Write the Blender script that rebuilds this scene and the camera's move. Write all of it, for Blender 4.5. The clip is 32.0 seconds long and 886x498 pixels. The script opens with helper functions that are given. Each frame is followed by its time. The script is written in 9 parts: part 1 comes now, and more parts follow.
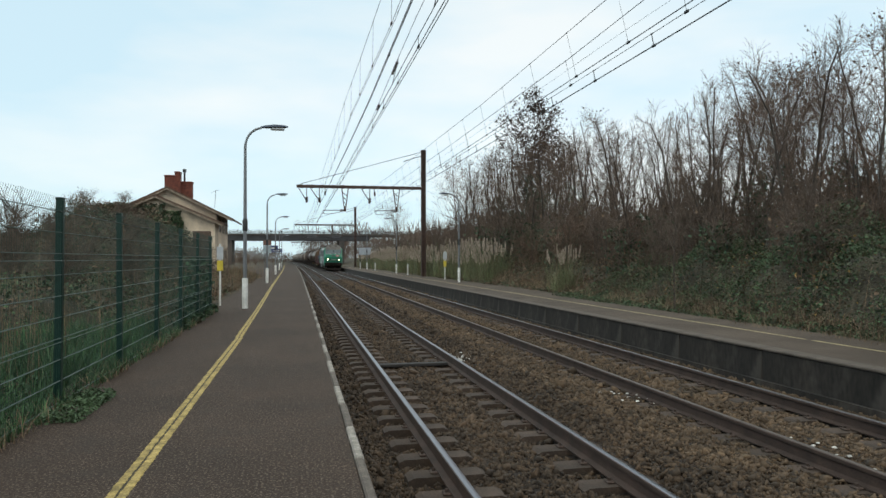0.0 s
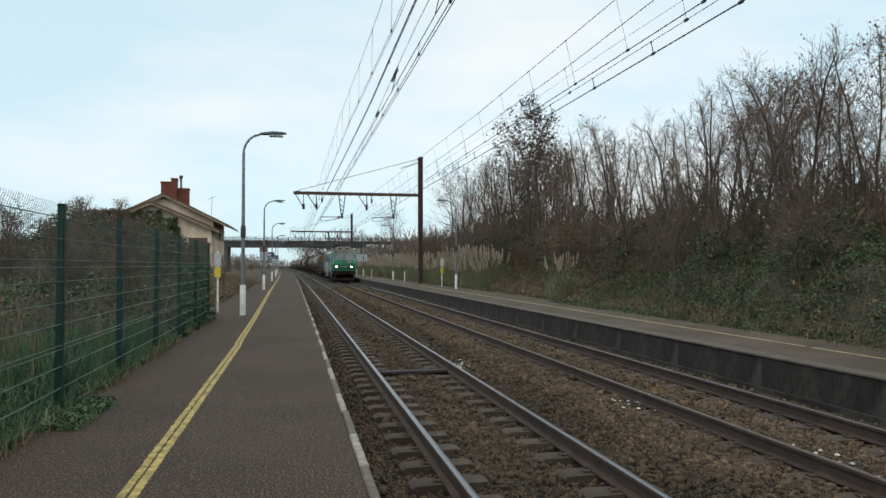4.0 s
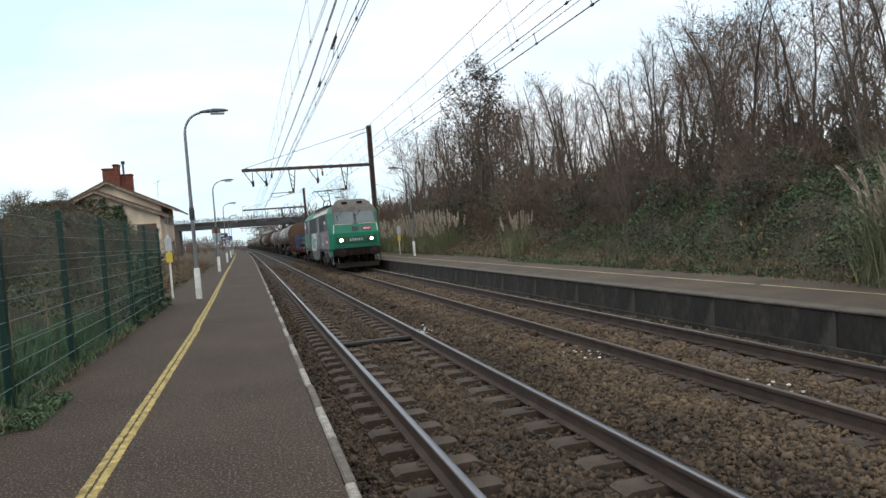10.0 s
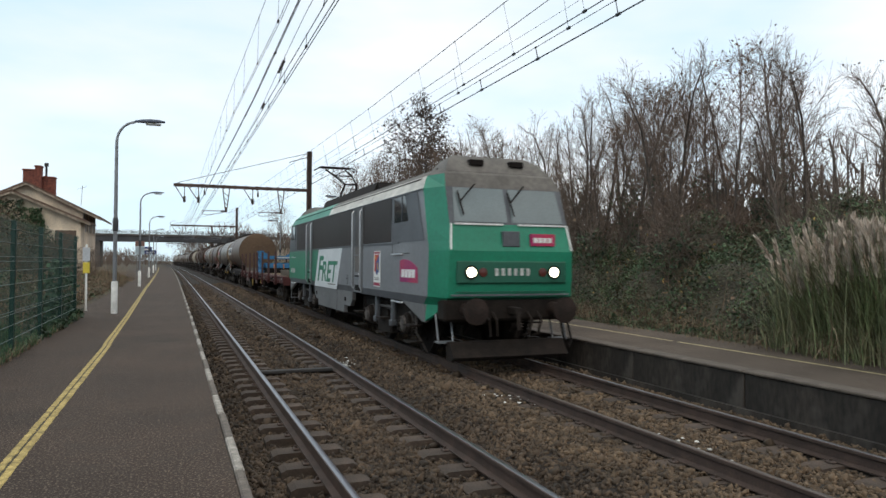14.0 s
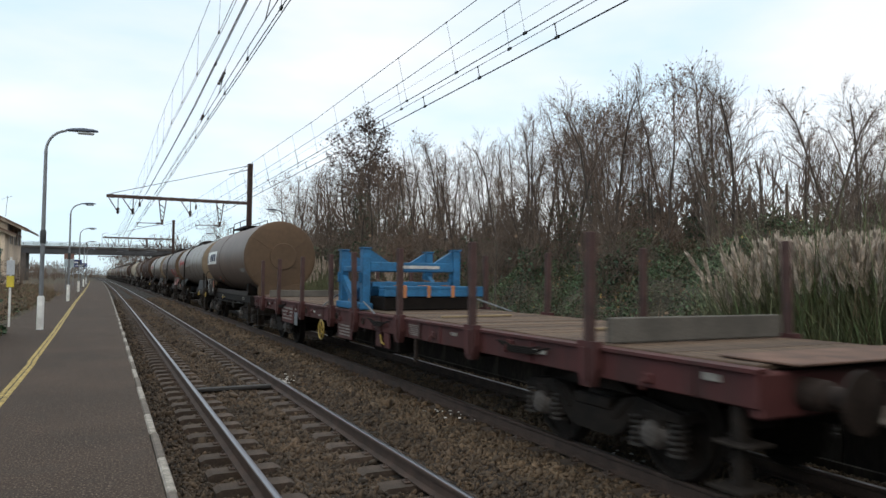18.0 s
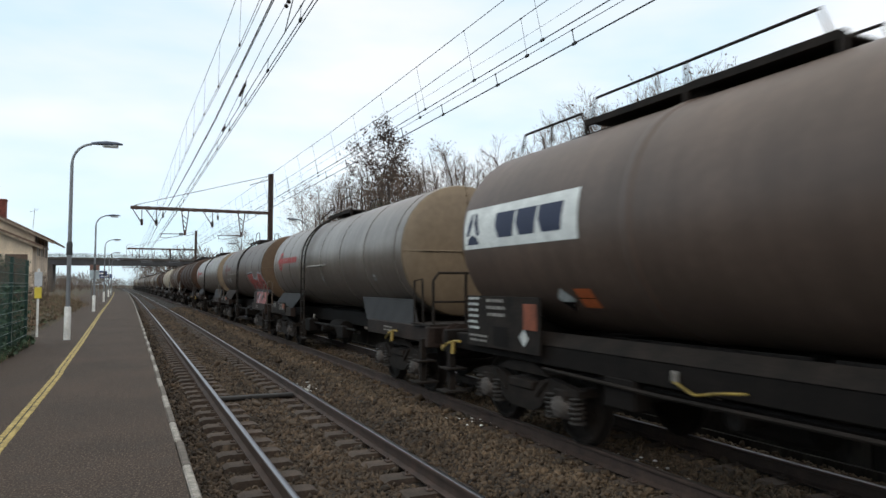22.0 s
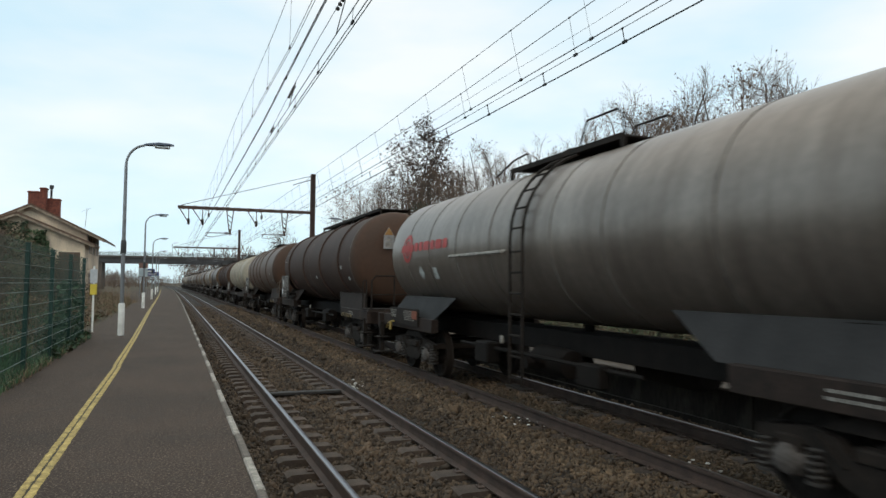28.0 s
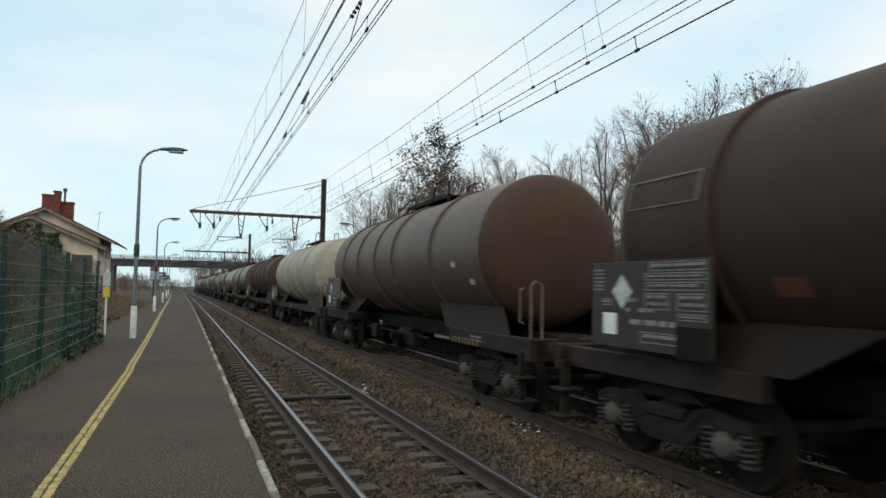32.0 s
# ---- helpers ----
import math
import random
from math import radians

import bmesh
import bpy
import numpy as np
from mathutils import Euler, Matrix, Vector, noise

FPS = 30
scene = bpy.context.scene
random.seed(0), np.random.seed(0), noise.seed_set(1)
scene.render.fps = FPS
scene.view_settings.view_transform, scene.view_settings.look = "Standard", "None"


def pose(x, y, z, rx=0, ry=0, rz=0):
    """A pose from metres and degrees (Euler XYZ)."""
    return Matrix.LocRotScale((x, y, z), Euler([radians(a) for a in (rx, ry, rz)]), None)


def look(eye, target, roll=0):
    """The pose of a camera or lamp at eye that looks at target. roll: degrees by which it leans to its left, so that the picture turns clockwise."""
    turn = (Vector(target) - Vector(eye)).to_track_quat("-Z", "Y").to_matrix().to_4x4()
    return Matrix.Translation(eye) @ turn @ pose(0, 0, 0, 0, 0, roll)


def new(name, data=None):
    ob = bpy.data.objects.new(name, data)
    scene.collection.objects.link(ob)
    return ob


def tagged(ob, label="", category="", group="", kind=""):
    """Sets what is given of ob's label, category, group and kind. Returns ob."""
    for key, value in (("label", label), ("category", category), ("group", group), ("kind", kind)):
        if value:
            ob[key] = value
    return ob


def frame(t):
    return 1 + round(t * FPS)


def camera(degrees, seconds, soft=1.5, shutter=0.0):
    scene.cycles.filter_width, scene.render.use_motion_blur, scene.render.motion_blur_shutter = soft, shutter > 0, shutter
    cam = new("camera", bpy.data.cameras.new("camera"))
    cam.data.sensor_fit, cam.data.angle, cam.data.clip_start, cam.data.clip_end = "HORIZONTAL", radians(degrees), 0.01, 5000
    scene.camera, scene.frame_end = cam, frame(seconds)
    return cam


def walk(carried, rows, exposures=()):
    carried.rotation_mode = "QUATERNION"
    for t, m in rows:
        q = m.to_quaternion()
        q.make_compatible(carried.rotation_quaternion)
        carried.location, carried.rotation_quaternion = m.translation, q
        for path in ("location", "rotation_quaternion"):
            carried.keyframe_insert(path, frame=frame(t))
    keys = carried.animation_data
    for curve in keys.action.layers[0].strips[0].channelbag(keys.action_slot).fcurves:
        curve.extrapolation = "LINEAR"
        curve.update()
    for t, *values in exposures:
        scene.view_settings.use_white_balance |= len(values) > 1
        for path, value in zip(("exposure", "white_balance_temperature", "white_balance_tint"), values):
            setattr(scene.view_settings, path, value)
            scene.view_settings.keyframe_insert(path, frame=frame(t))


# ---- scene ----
cam = camera(65.45, 32.0, soft=1.5, shutter=0.45)
PATH = [
    (0.0, pose(0.000, 0.000, 1.475, 90.78, 0.12, -11.86)),
    (0.5, pose(-0.035, -0.002, 1.482, 90.82, 0.04, -12.28)),
    (1.0, pose(-0.079, -0.015, 1.484, 91.14, 0.28, -12.36)),
    (1.5, pose(-0.077, -0.012, 1.487, 91.50, 0.44, -12.40)),
    (2.0, pose(-0.076, -0.012, 1.488, 91.73, 0.17, -12.56)),
    (2.5, pose(-0.075, 0.002, 1.484, 91.74, -0.37, -12.46)),
    (4.5, pose(-0.059, 0.021, 1.475, 91.09, 0.22, -12.22)),
    (5.0, pose(-0.052, 0.028, 1.477, 90.81, 0.04, -12.61)),
    (5.5, pose(-0.056, 0.043, 1.485, 90.66, 0.16, -12.80)),
    (6.0, pose(-0.052, 0.044, 1.480, 90.54, 1.20, -12.69)),
    (6.5, pose(-0.044, 0.038, 1.469, 90.33, 1.87, -12.71)),
    (7.0, pose(-0.043, 0.048, 1.469, 90.01, 2.33, -13.05)),
    (7.5, pose(-0.044, 0.053, 1.473, 89.59, 2.35, -13.44)),
    (8.0, pose(-0.048, 0.053, 1.469, 89.44, 2.29, -13.83)),
    (8.5, pose(-0.040, 0.056, 1.469, 89.32, 2.43, -14.31)),
    (9.0, pose(-0.035, 0.055, 1.466, 89.08, 3.01, -14.65)),
    (9.5, pose(-0.021, 0.049, 1.464, 88.74, 3.86, -14.98)),
    (10.0, pose(-0.022, 0.043, 1.460, 88.41, 4.42, -15.74)),
    (10.5, pose(-0.015, 0.045, 1.469, 88.35, 3.95, -16.48)),
    (11.0, pose(-0.012, 0.049, 1.475, 88.65, 3.02, -17.32)),
    (11.5, pose(-0.012, 0.043, 1.480, 89.28, 0.87, -18.08)),
    (12.0, pose(-0.014, 0.039, 1.481, 90.43, 0.88, -18.74)),
    (12.5, pose(-0.010, 0.034, 1.487, 91.24, 0.55, -19.42)),
    (13.0, pose(-0.010, 0.034, 1.481, 91.54, 0.21, -19.97)),
    (13.5, pose(-0.006, 0.033, 1.479, 91.25, -0.09, -20.57)),
    (15.5, pose(-0.024, 0.004, 1.495, 91.44, -1.14, -23.48)),
    (16.0, pose(-0.030, -0.002, 1.492, 92.22, -1.19, -23.97)),
    (16.5, pose(-0.016, -0.005, 1.488, 92.41, -1.17, -24.40)),
    (17.0, pose(-0.010, -0.007, 1.489, 92.40, -0.71, -25.02)),
    (17.5, pose(-0.008, -0.016, 1.489, 92.40, -0.72, -25.63)),
    (18.0, pose(-0.004, -0.015, 1.495, 92.39, -0.59, -26.04)),
    (18.5, pose(-0.009, -0.022, 1.492, 92.47, -0.59, -26.23)),
    (19.0, pose(-0.009, -0.024, 1.492, 92.56, -0.27, -26.13)),
    (19.5, pose(-0.011, -0.026, 1.492, 92.58, -0.36, -25.92)),
    (20.0, pose(-0.010, -0.028, 1.495, 92.83, -0.03, -25.61)),
    (20.5, pose(-0.010, -0.027, 1.493, 93.24, 0.08, -25.22)),
    (21.0, pose(-0.014, -0.033, 1.493, 93.43, 0.10, -24.91)),
    (21.5, pose(-0.014, -0.033, 1.490, 93.31, 0.03, -24.63)),
    (22.0, pose(-0.015, -0.037, 1.491, 93.01, -0.06, -24.37)),
    (22.5, pose(-0.021, -0.036, 1.491, 92.63, -0.08, -24.13)),
    (23.0, pose(-0.035, -0.038, 1.483, 92.51, -0.17, -24.01)),
    (23.5, pose(-0.051, -0.036, 1.489, 92.36, -0.35, -23.96)),
    (24.0, pose(-0.078, -0.033, 1.483, 92.42, -0.19, -23.75)),
    (24.5, pose(-0.101, -0.034, 1.480, 92.41, -0.12, -23.46)),
    (25.0, pose(-0.130, -0.029, 1.481, 92.61, -0.20, -22.93)),
    (25.5, pose(-0.140, -0.035, 1.471, 92.52, 0.01, -22.12)),
    (26.0, pose(-0.156, -0.034, 1.469, 92.26, 0.29, -21.34)),
    (26.5, pose(-0.166, -0.037, 1.467, 92.11, 0.30, -20.94)),
    (28.5, pose(-0.167, -0.031, 1.482, 93.36, -0.52, -21.30)),
    (29.0, pose(-0.156, -0.034, 1.477, 93.60, -0.35, -21.42)),
    (29.5, pose(-0.151, -0.040, 1.480, 93.63, -0.13, -21.33)),
    (30.0, pose(-0.150, -0.041, 1.480, 93.68, 0.00, -21.09)),
    (30.5, pose(-0.152, -0.043, 1.480, 93.84, 0.12, -20.80)),
    (31.0, pose(-0.153, -0.048, 1.475, 93.90, -0.30, -20.58)),
    (31.5, pose(-0.166, -0.057, 1.477, 93.78, -0.44, -20.45)),
    (32.0, pose(-0.213, -0.068, 1.483, 93.45, -0.97, -20.46)),
]
walk(cam, PATH, [(0.0, -0.12, 6500, 5), (5.0, -0.14, 6500, 6), (7.0, -0.09, 6500, 8), (9.0, 0.04, 6500, 10), (10.0, 0.12, 6500, 10), (11.0, 0.2, 6500, 10), (12.0, 0.15, 6500, 10), (13.0, 0.01, 6500, 10), (16.0, 0.0, 6500, 10), (20.0, 0.0, 6500, 10), (24.0, -0.04, 6500, 10), (26.0, -0.02, 6500, 8), (29.0, -0.1, 6500, 5), (32.0, -0.13, 6500, 4)])

# ---- world and sun ----
world = bpy.data.worlds.new("overcast_sky")
scene.world = world
world.use_nodes = True
wn, wl = world.node_tree.nodes, world.node_tree.links
wn.clear()
w_out = wn.new("ShaderNodeOutputWorld")
w_bg = wn.new("ShaderNodeBackground")
w_sky = wn.new("ShaderNodeTexSky")
w_sky.sky_type, w_sky.sun_disc = "NISHITA", False
w_sky.sun_elevation, w_sky.sun_rotation = radians(40), radians(217)
w_geo = wn.new("ShaderNodeTexCoord")
w_map = wn.new("ShaderNodeMapping")
w_map.inputs["Scale"].default_value = (1.0, 1.0, 3.2)
w_noise = wn.new("ShaderNodeTexNoise")
w_noise.inputs["Scale"].default_value = 2.1
w_noise.inputs["Detail"].default_value = 5.0
w_noise.inputs["Roughness"].default_value = 0.48
w_ramp = wn.new("ShaderNodeValToRGB")
w_ramp.color_ramp.elements[0].position = 0.38
w_ramp.color_ramp.elements[0].color = (0.69, 0.875, 0.985, 1)
w_ramp.color_ramp.elements[1].position = 0.63
w_ramp.color_ramp.elements[1].color = (0.99, 1.0, 1.0, 1)
w_mix = wn.new("ShaderNodeMix")
w_mix.data_type, w_mix.blend_type = "RGBA", "ADD"
w_mix.inputs["Factor"].default_value = 0.03
wl.new(w_geo.outputs["Generated"], w_map.inputs["Vector"])
wl.new(w_map.outputs["Vector"], w_noise.inputs["Vector"])
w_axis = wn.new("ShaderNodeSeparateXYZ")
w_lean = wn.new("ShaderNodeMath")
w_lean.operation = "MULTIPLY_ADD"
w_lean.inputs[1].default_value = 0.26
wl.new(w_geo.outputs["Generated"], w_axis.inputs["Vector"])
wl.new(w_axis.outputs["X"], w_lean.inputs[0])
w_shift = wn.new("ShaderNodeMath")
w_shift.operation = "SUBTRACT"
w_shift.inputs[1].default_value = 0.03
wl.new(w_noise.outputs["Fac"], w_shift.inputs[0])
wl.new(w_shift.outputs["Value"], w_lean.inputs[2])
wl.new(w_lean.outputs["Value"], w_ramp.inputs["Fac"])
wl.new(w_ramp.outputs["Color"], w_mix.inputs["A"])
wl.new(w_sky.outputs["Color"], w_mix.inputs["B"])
w_warm = wn.new("ShaderNodeMix")
w_warm.data_type, w_warm.blend_type = "RGBA", "MULTIPLY"
w_warm.inputs["B"].default_value = (1.0, 0.945, 0.87, 1)
w_high = wn.new("ShaderNodeMapRange")
w_high.inputs["From Min"].default_value, w_high.inputs["From Max"].default_value = 0.38, 0.8
wl.new(w_axis.outputs["Z"], w_high.inputs["Value"])
wl.new(w_high.outputs["Result"], w_warm.inputs["Factor"])
wl.new(w_mix.outputs["Result"], w_warm.inputs["A"])
wl.new(w_warm.outputs["Result"], w_bg.inputs["Color"])
w_top = wn.new("ShaderNodeMapRange")
w_top.inputs["From Min"].default_value, w_top.inputs["From Max"].default_value = 0.38, 1.0
w_top.inputs["To Min"].default_value, w_top.inputs["To Max"].default_value = 0.95, 1.55
wl.new(w_axis.outputs["Z"], w_top.inputs["Value"])
wl.new(w_top.outputs["Result"], w_bg.inputs["Strength"])
wl.new(w_bg.outputs["Background"], w_out.inputs["Surface"])

sun_data = bpy.data.lights.new("sun", "SUN")
sun_data.energy, sun_data.angle, sun_data.color = 0.75, radians(30), (1.0, 0.8, 0.58)
sun = new("sun", sun_data)
sun.matrix_world = look((-30, -40, 42), (0, 0, 0))


# ---- materials ----
def mat(name, base, rough=0.8, metal=0.0, var=0.25, scale=3.0, fine=40.0, bump=0.2, tint=None, stretch=(1, 1, 1), per_object=0.0, island=0.0, spec=0.5, dist=0.01):
    """Paint, stone or plant: a base colour varied at two scales, with fine relief."""
    m = bpy.data.materials.new(name)
    m.use_nodes = True
    n, l = m.node_tree.nodes, m.node_tree.links
    b = n["Principled BSDF"]
    b.inputs["Roughness"].default_value, b.inputs["Metallic"].default_value = rough, metal
    b.inputs["Specular IOR Level"].default_value = spec
    co = n.new("ShaderNodeTexCoord")
    mp = n.new("ShaderNodeMapping")
    mp.inputs["Scale"].default_value = stretch
    l.new(co.outputs["Object"], mp.inputs["Vector"])
    big = n.new("ShaderNodeTexNoise")
    big.inputs["Scale"].default_value, big.inputs["Detail"].default_value = scale, 6
    small = n.new("ShaderNodeTexNoise")
    small.inputs["Scale"].default_value, small.inputs["Detail"].default_value = fine, 4
    l.new(mp.outputs["Vector"], big.inputs["Vector"])
    l.new(mp.outputs["Vector"], small.inputs["Vector"])
    mix = n.new("ShaderNodeMix")
    mix.data_type = "RGBA"
    dark = tuple(c * (1 - var) for c in base) if tint is None else tint
    mix.inputs["A"].default_value = (*dark, 1)
    mix.inputs["B"].default_value = (*[min(1, c * (1 + var * 0.6)) for c in base], 1)
    rmp = n.new("ShaderNodeMapRange")
    rmp.inputs["From Min"].default_value, rmp.inputs["From Max"].default_value = 0.32, 0.68
    l.new(big.outputs["Fac"], rmp.inputs["Value"])
    l.new(rmp.outputs["Result"], mix.inputs["Factor"])
    out = mix.outputs["Result"]
    mul = n.new("ShaderNodeMix")
    mul.data_type, mul.blend_type = "RGBA", "MULTIPLY"
    mul.inputs["Factor"].default_value = min(1, var * 1.6)
    g = n.new("ShaderNodeMapRange")
    g.inputs["From Min"].default_value, g.inputs["From Max"].default_value = 0.3, 0.7
    g.inputs["To Min"].default_value, g.inputs["To Max"].default_value = 0.45, 1.25
    l.new(small.outputs["Fac"], g.inputs["Value"])
    l.new(out, mul.inputs["A"])
    l.new(g.outputs["Result"], mul.inputs["B"])
    out = mul.outputs["Result"]
    if per_object or island:
        src = n.new("ShaderNodeObjectInfo") if per_object else n.new("ShaderNodeNewGeometry")
        h = n.new("ShaderNodeHueSaturation")
        r = n.new("ShaderNodeMapRange")
        a = per_object or island
        r.inputs["To Min"].default_value, r.inputs["To Max"].default_value = 1 - a, 1 + a
        l.new(src.outputs["Random" if per_object else "Random Per Island"], r.inputs["Value"])
        l.new(r.outputs["Result"], h.inputs["Value"])
        l.new(out, h.inputs["Color"])
        out = h.outputs["Color"]
    l.new(out, b.inputs["Base Color"])
    if bump:
        bp = n.new("ShaderNodeBump")
        bp.inputs["Strength"].default_value, bp.inputs["Distance"].default_value = bump, dist
        l.new(small.outputs["Fac"], bp.inputs["Height"])
        l.new(bp.outputs["Normal"], b.inputs["Normal"])
    return m


def speckle(m, scale, low, high, colour, amount):
    """Scatters grit of another colour over a surface."""
    n, l = m.node_tree.nodes, m.node_tree.links
    b = n["Principled BSDF"]
    src = b.inputs["Base Color"].links[0].from_socket
    co = n.new("ShaderNodeTexCoord")
    nz = n.new("ShaderNodeTexNoise")
    nz.inputs["Scale"].default_value, nz.inputs["Detail"].default_value = scale, 2
    rm = n.new("ShaderNodeMapRange")
    rm.inputs["From Min"].default_value, rm.inputs["From Max"].default_value = low, high
    rm.inputs["To Max"].default_value = amount
    mx = n.new("ShaderNodeMix")
    mx.data_type = "RGBA"
    mx.inputs["B"].default_value = (*colour, 1)
    l.new(co.outputs["Object"], nz.inputs["Vector"])
    l.new(nz.outputs["Fac"], rm.inputs["Value"])
    l.new(rm.outputs["Result"], mx.inputs["Factor"])
    l.new(src, mx.inputs["A"])
    l.new(mx.outputs["Result"], b.inputs["Base Color"])


def glow(name, colour, strength):
    m = bpy.data.materials.new(name)
    m.use_nodes = True
    b = m.node_tree.nodes["Principled BSDF"]
    b.inputs["Base Color"].default_value = (*colour, 1)
    b.inputs["Emission Color"].default_value = (*colour, 1)
    b.inputs["Emission Strength"].default_value = strength
    return m


ASPHALT = mat("asphalt", (0.0479, 0.0309, 0.0220), 0.92, var=0.34, scale=0.6, fine=60, bump=0.8, spec=0.3)
ASPHALT_FAR = mat("pale_asphalt", (0.0928, 0.0703, 0.0551), 0.92, var=0.3, scale=0.8, fine=110, bump=0.5, spec=0.3)
speckle(ASPHALT, 55.0, 0.53, 0.68, (0.24, 0.19, 0.15), 0.6)
speckle(ASPHALT, 38.0, 0.55, 0.68, (0.028, 0.02, 0.016), 0.75)
speckle(ASPHALT, 2.2, 0.55, 0.7, (0.045, 0.034, 0.027), 0.5)
speckle(ASPHALT_FAR, 60.0, 0.6, 0.75, (0.22, 0.19, 0.16), 0.5)
KERB_WHITE = mat("worn_white_paint", (0.3276, 0.2952, 0.2592), 0.8, var=0.45, scale=9, fine=60, bump=0.3)
KERB_GREY = mat("kerb_stone", (0.1428, 0.1189, 0.1013), 0.9, var=0.4, scale=8, fine=60, bump=0.4)
YELLOW = mat("worn_yellow_paint", (0.4200, 0.3116, 0.1053), 0.85, var=0.5, scale=10, fine=70, bump=0.4)
YELLOW_PALE = mat("faded_yellow_paint", (0.4200, 0.3444, 0.1944), 0.85, var=0.4, scale=5, fine=70, bump=0.3)
GROOVE = mat("tar_groove", (0.05, 0.038, 0.022), 0.9, var=0.4, scale=10, fine=80)
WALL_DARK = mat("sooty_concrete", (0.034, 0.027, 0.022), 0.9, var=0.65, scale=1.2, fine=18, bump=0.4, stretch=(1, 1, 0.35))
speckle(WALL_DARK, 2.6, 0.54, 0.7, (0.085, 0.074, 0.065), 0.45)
BALLAST = mat("ballast_stone", (0.1019, 0.0678, 0.0411), 0.9, var=0.34, scale=1.2, fine=30, bump=0.3, island=0.58)
BALLAST_OLD = mat("mossy_ballast_stone", (0.0689, 0.0455, 0.0283), 0.9, var=0.34, scale=1.2, fine=30, bump=0.3, island=0.58)
# Bed colour near black: it paints the shade in the gaps between stones.
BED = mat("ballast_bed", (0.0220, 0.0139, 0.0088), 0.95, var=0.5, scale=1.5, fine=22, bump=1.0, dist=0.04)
# Strip between the far rails: oil plus the train's shade in one dark tone.
OIL_SHADE = mat("oily_ballast", (0.019, 0.0155, 0.013), 0.9, var=0.5, scale=1.5, fine=24, bump=1.0, dist=0.04)
CONCRETE = mat("sleeper_concrete", (0.0665, 0.0457, 0.0336), 0.9, var=0.4, scale=5, fine=50, bump=0.4, per_object=0.2)
RAIL_SIDE = mat("rusty_rail", (0.056, 0.034, 0.026), 0.8, var=0.35, scale=4, fine=60)
RAIL_TOP = mat("polished_rail_head", (0.225, 0.23, 0.255), 0.33, 1.0, var=0.15, scale=3, fine=30, bump=0.05, stretch=(1, 0.05, 1))
RAIL_TOP_DULL = mat("dull_rail_head", (0.1240, 0.1023, 0.0899), 0.45, 0.7, var=0.2, scale=3, fine=30, bump=0.05)
RUST = mat("rusty_iron", (0.075, 0.05, 0.04), 0.85, var=0.4, scale=5, fine=40)
STAIN = mat("white_lime_stain", (0.6, 0.58, 0.55), 0.9, var=0.4, scale=12, fine=50)
EARTH = mat("leafy_earth", (0.0660, 0.0525, 0.0300), 0.95, var=0.5, scale=0.6, fine=14, bump=0.8, dist=0.05)
GALV = mat("galvanised_steel", (0.2, 0.21, 0.225), 0.55, 0.5, var=0.2, scale=4, fine=40, bump=0.05)
DARK_STEEL = mat("dark_steel", (0.045, 0.047, 0.05), 0.6, 0.3, var=0.3, scale=4, fine=40, bump=0.1)
CATENARY = mat("brown_catenary_steel", (0.075, 0.045, 0.036), 0.75, 0.2, var=0.35, scale=3, fine=30)
WIRE_GREEN = mat("green_mesh_wire", (0.0170, 0.0510, 0.0408), 0.4, var=0.2, bump=0)
WIRE = mat("oxidised_copper_wire", (0.03, 0.03, 0.032), 0.6, 0.4, var=0.1)
PORCELAIN = mat("brown_porcelain", (0.05, 0.035, 0.03), 0.3, var=0.2)
WHITE = mat("white_paint", (0.72, 0.72, 0.7), 0.6, var=0.18, scale=5, fine=30)
GREEN_FENCE = mat("green_coated_steel", (0.0043, 0.0245, 0.0187), 0.4, var=0.2, scale=5, fine=40, bump=0.05, spec=0.25)
LAMP_BLUE = mat("blue_grey_lamp_hood", (0.03, 0.045, 0.08), 0.5, var=0.2)
GLASSY = mat("milky_lamp_glass", (0.75, 0.78, 0.8), 0.15, var=0.05, bump=0)


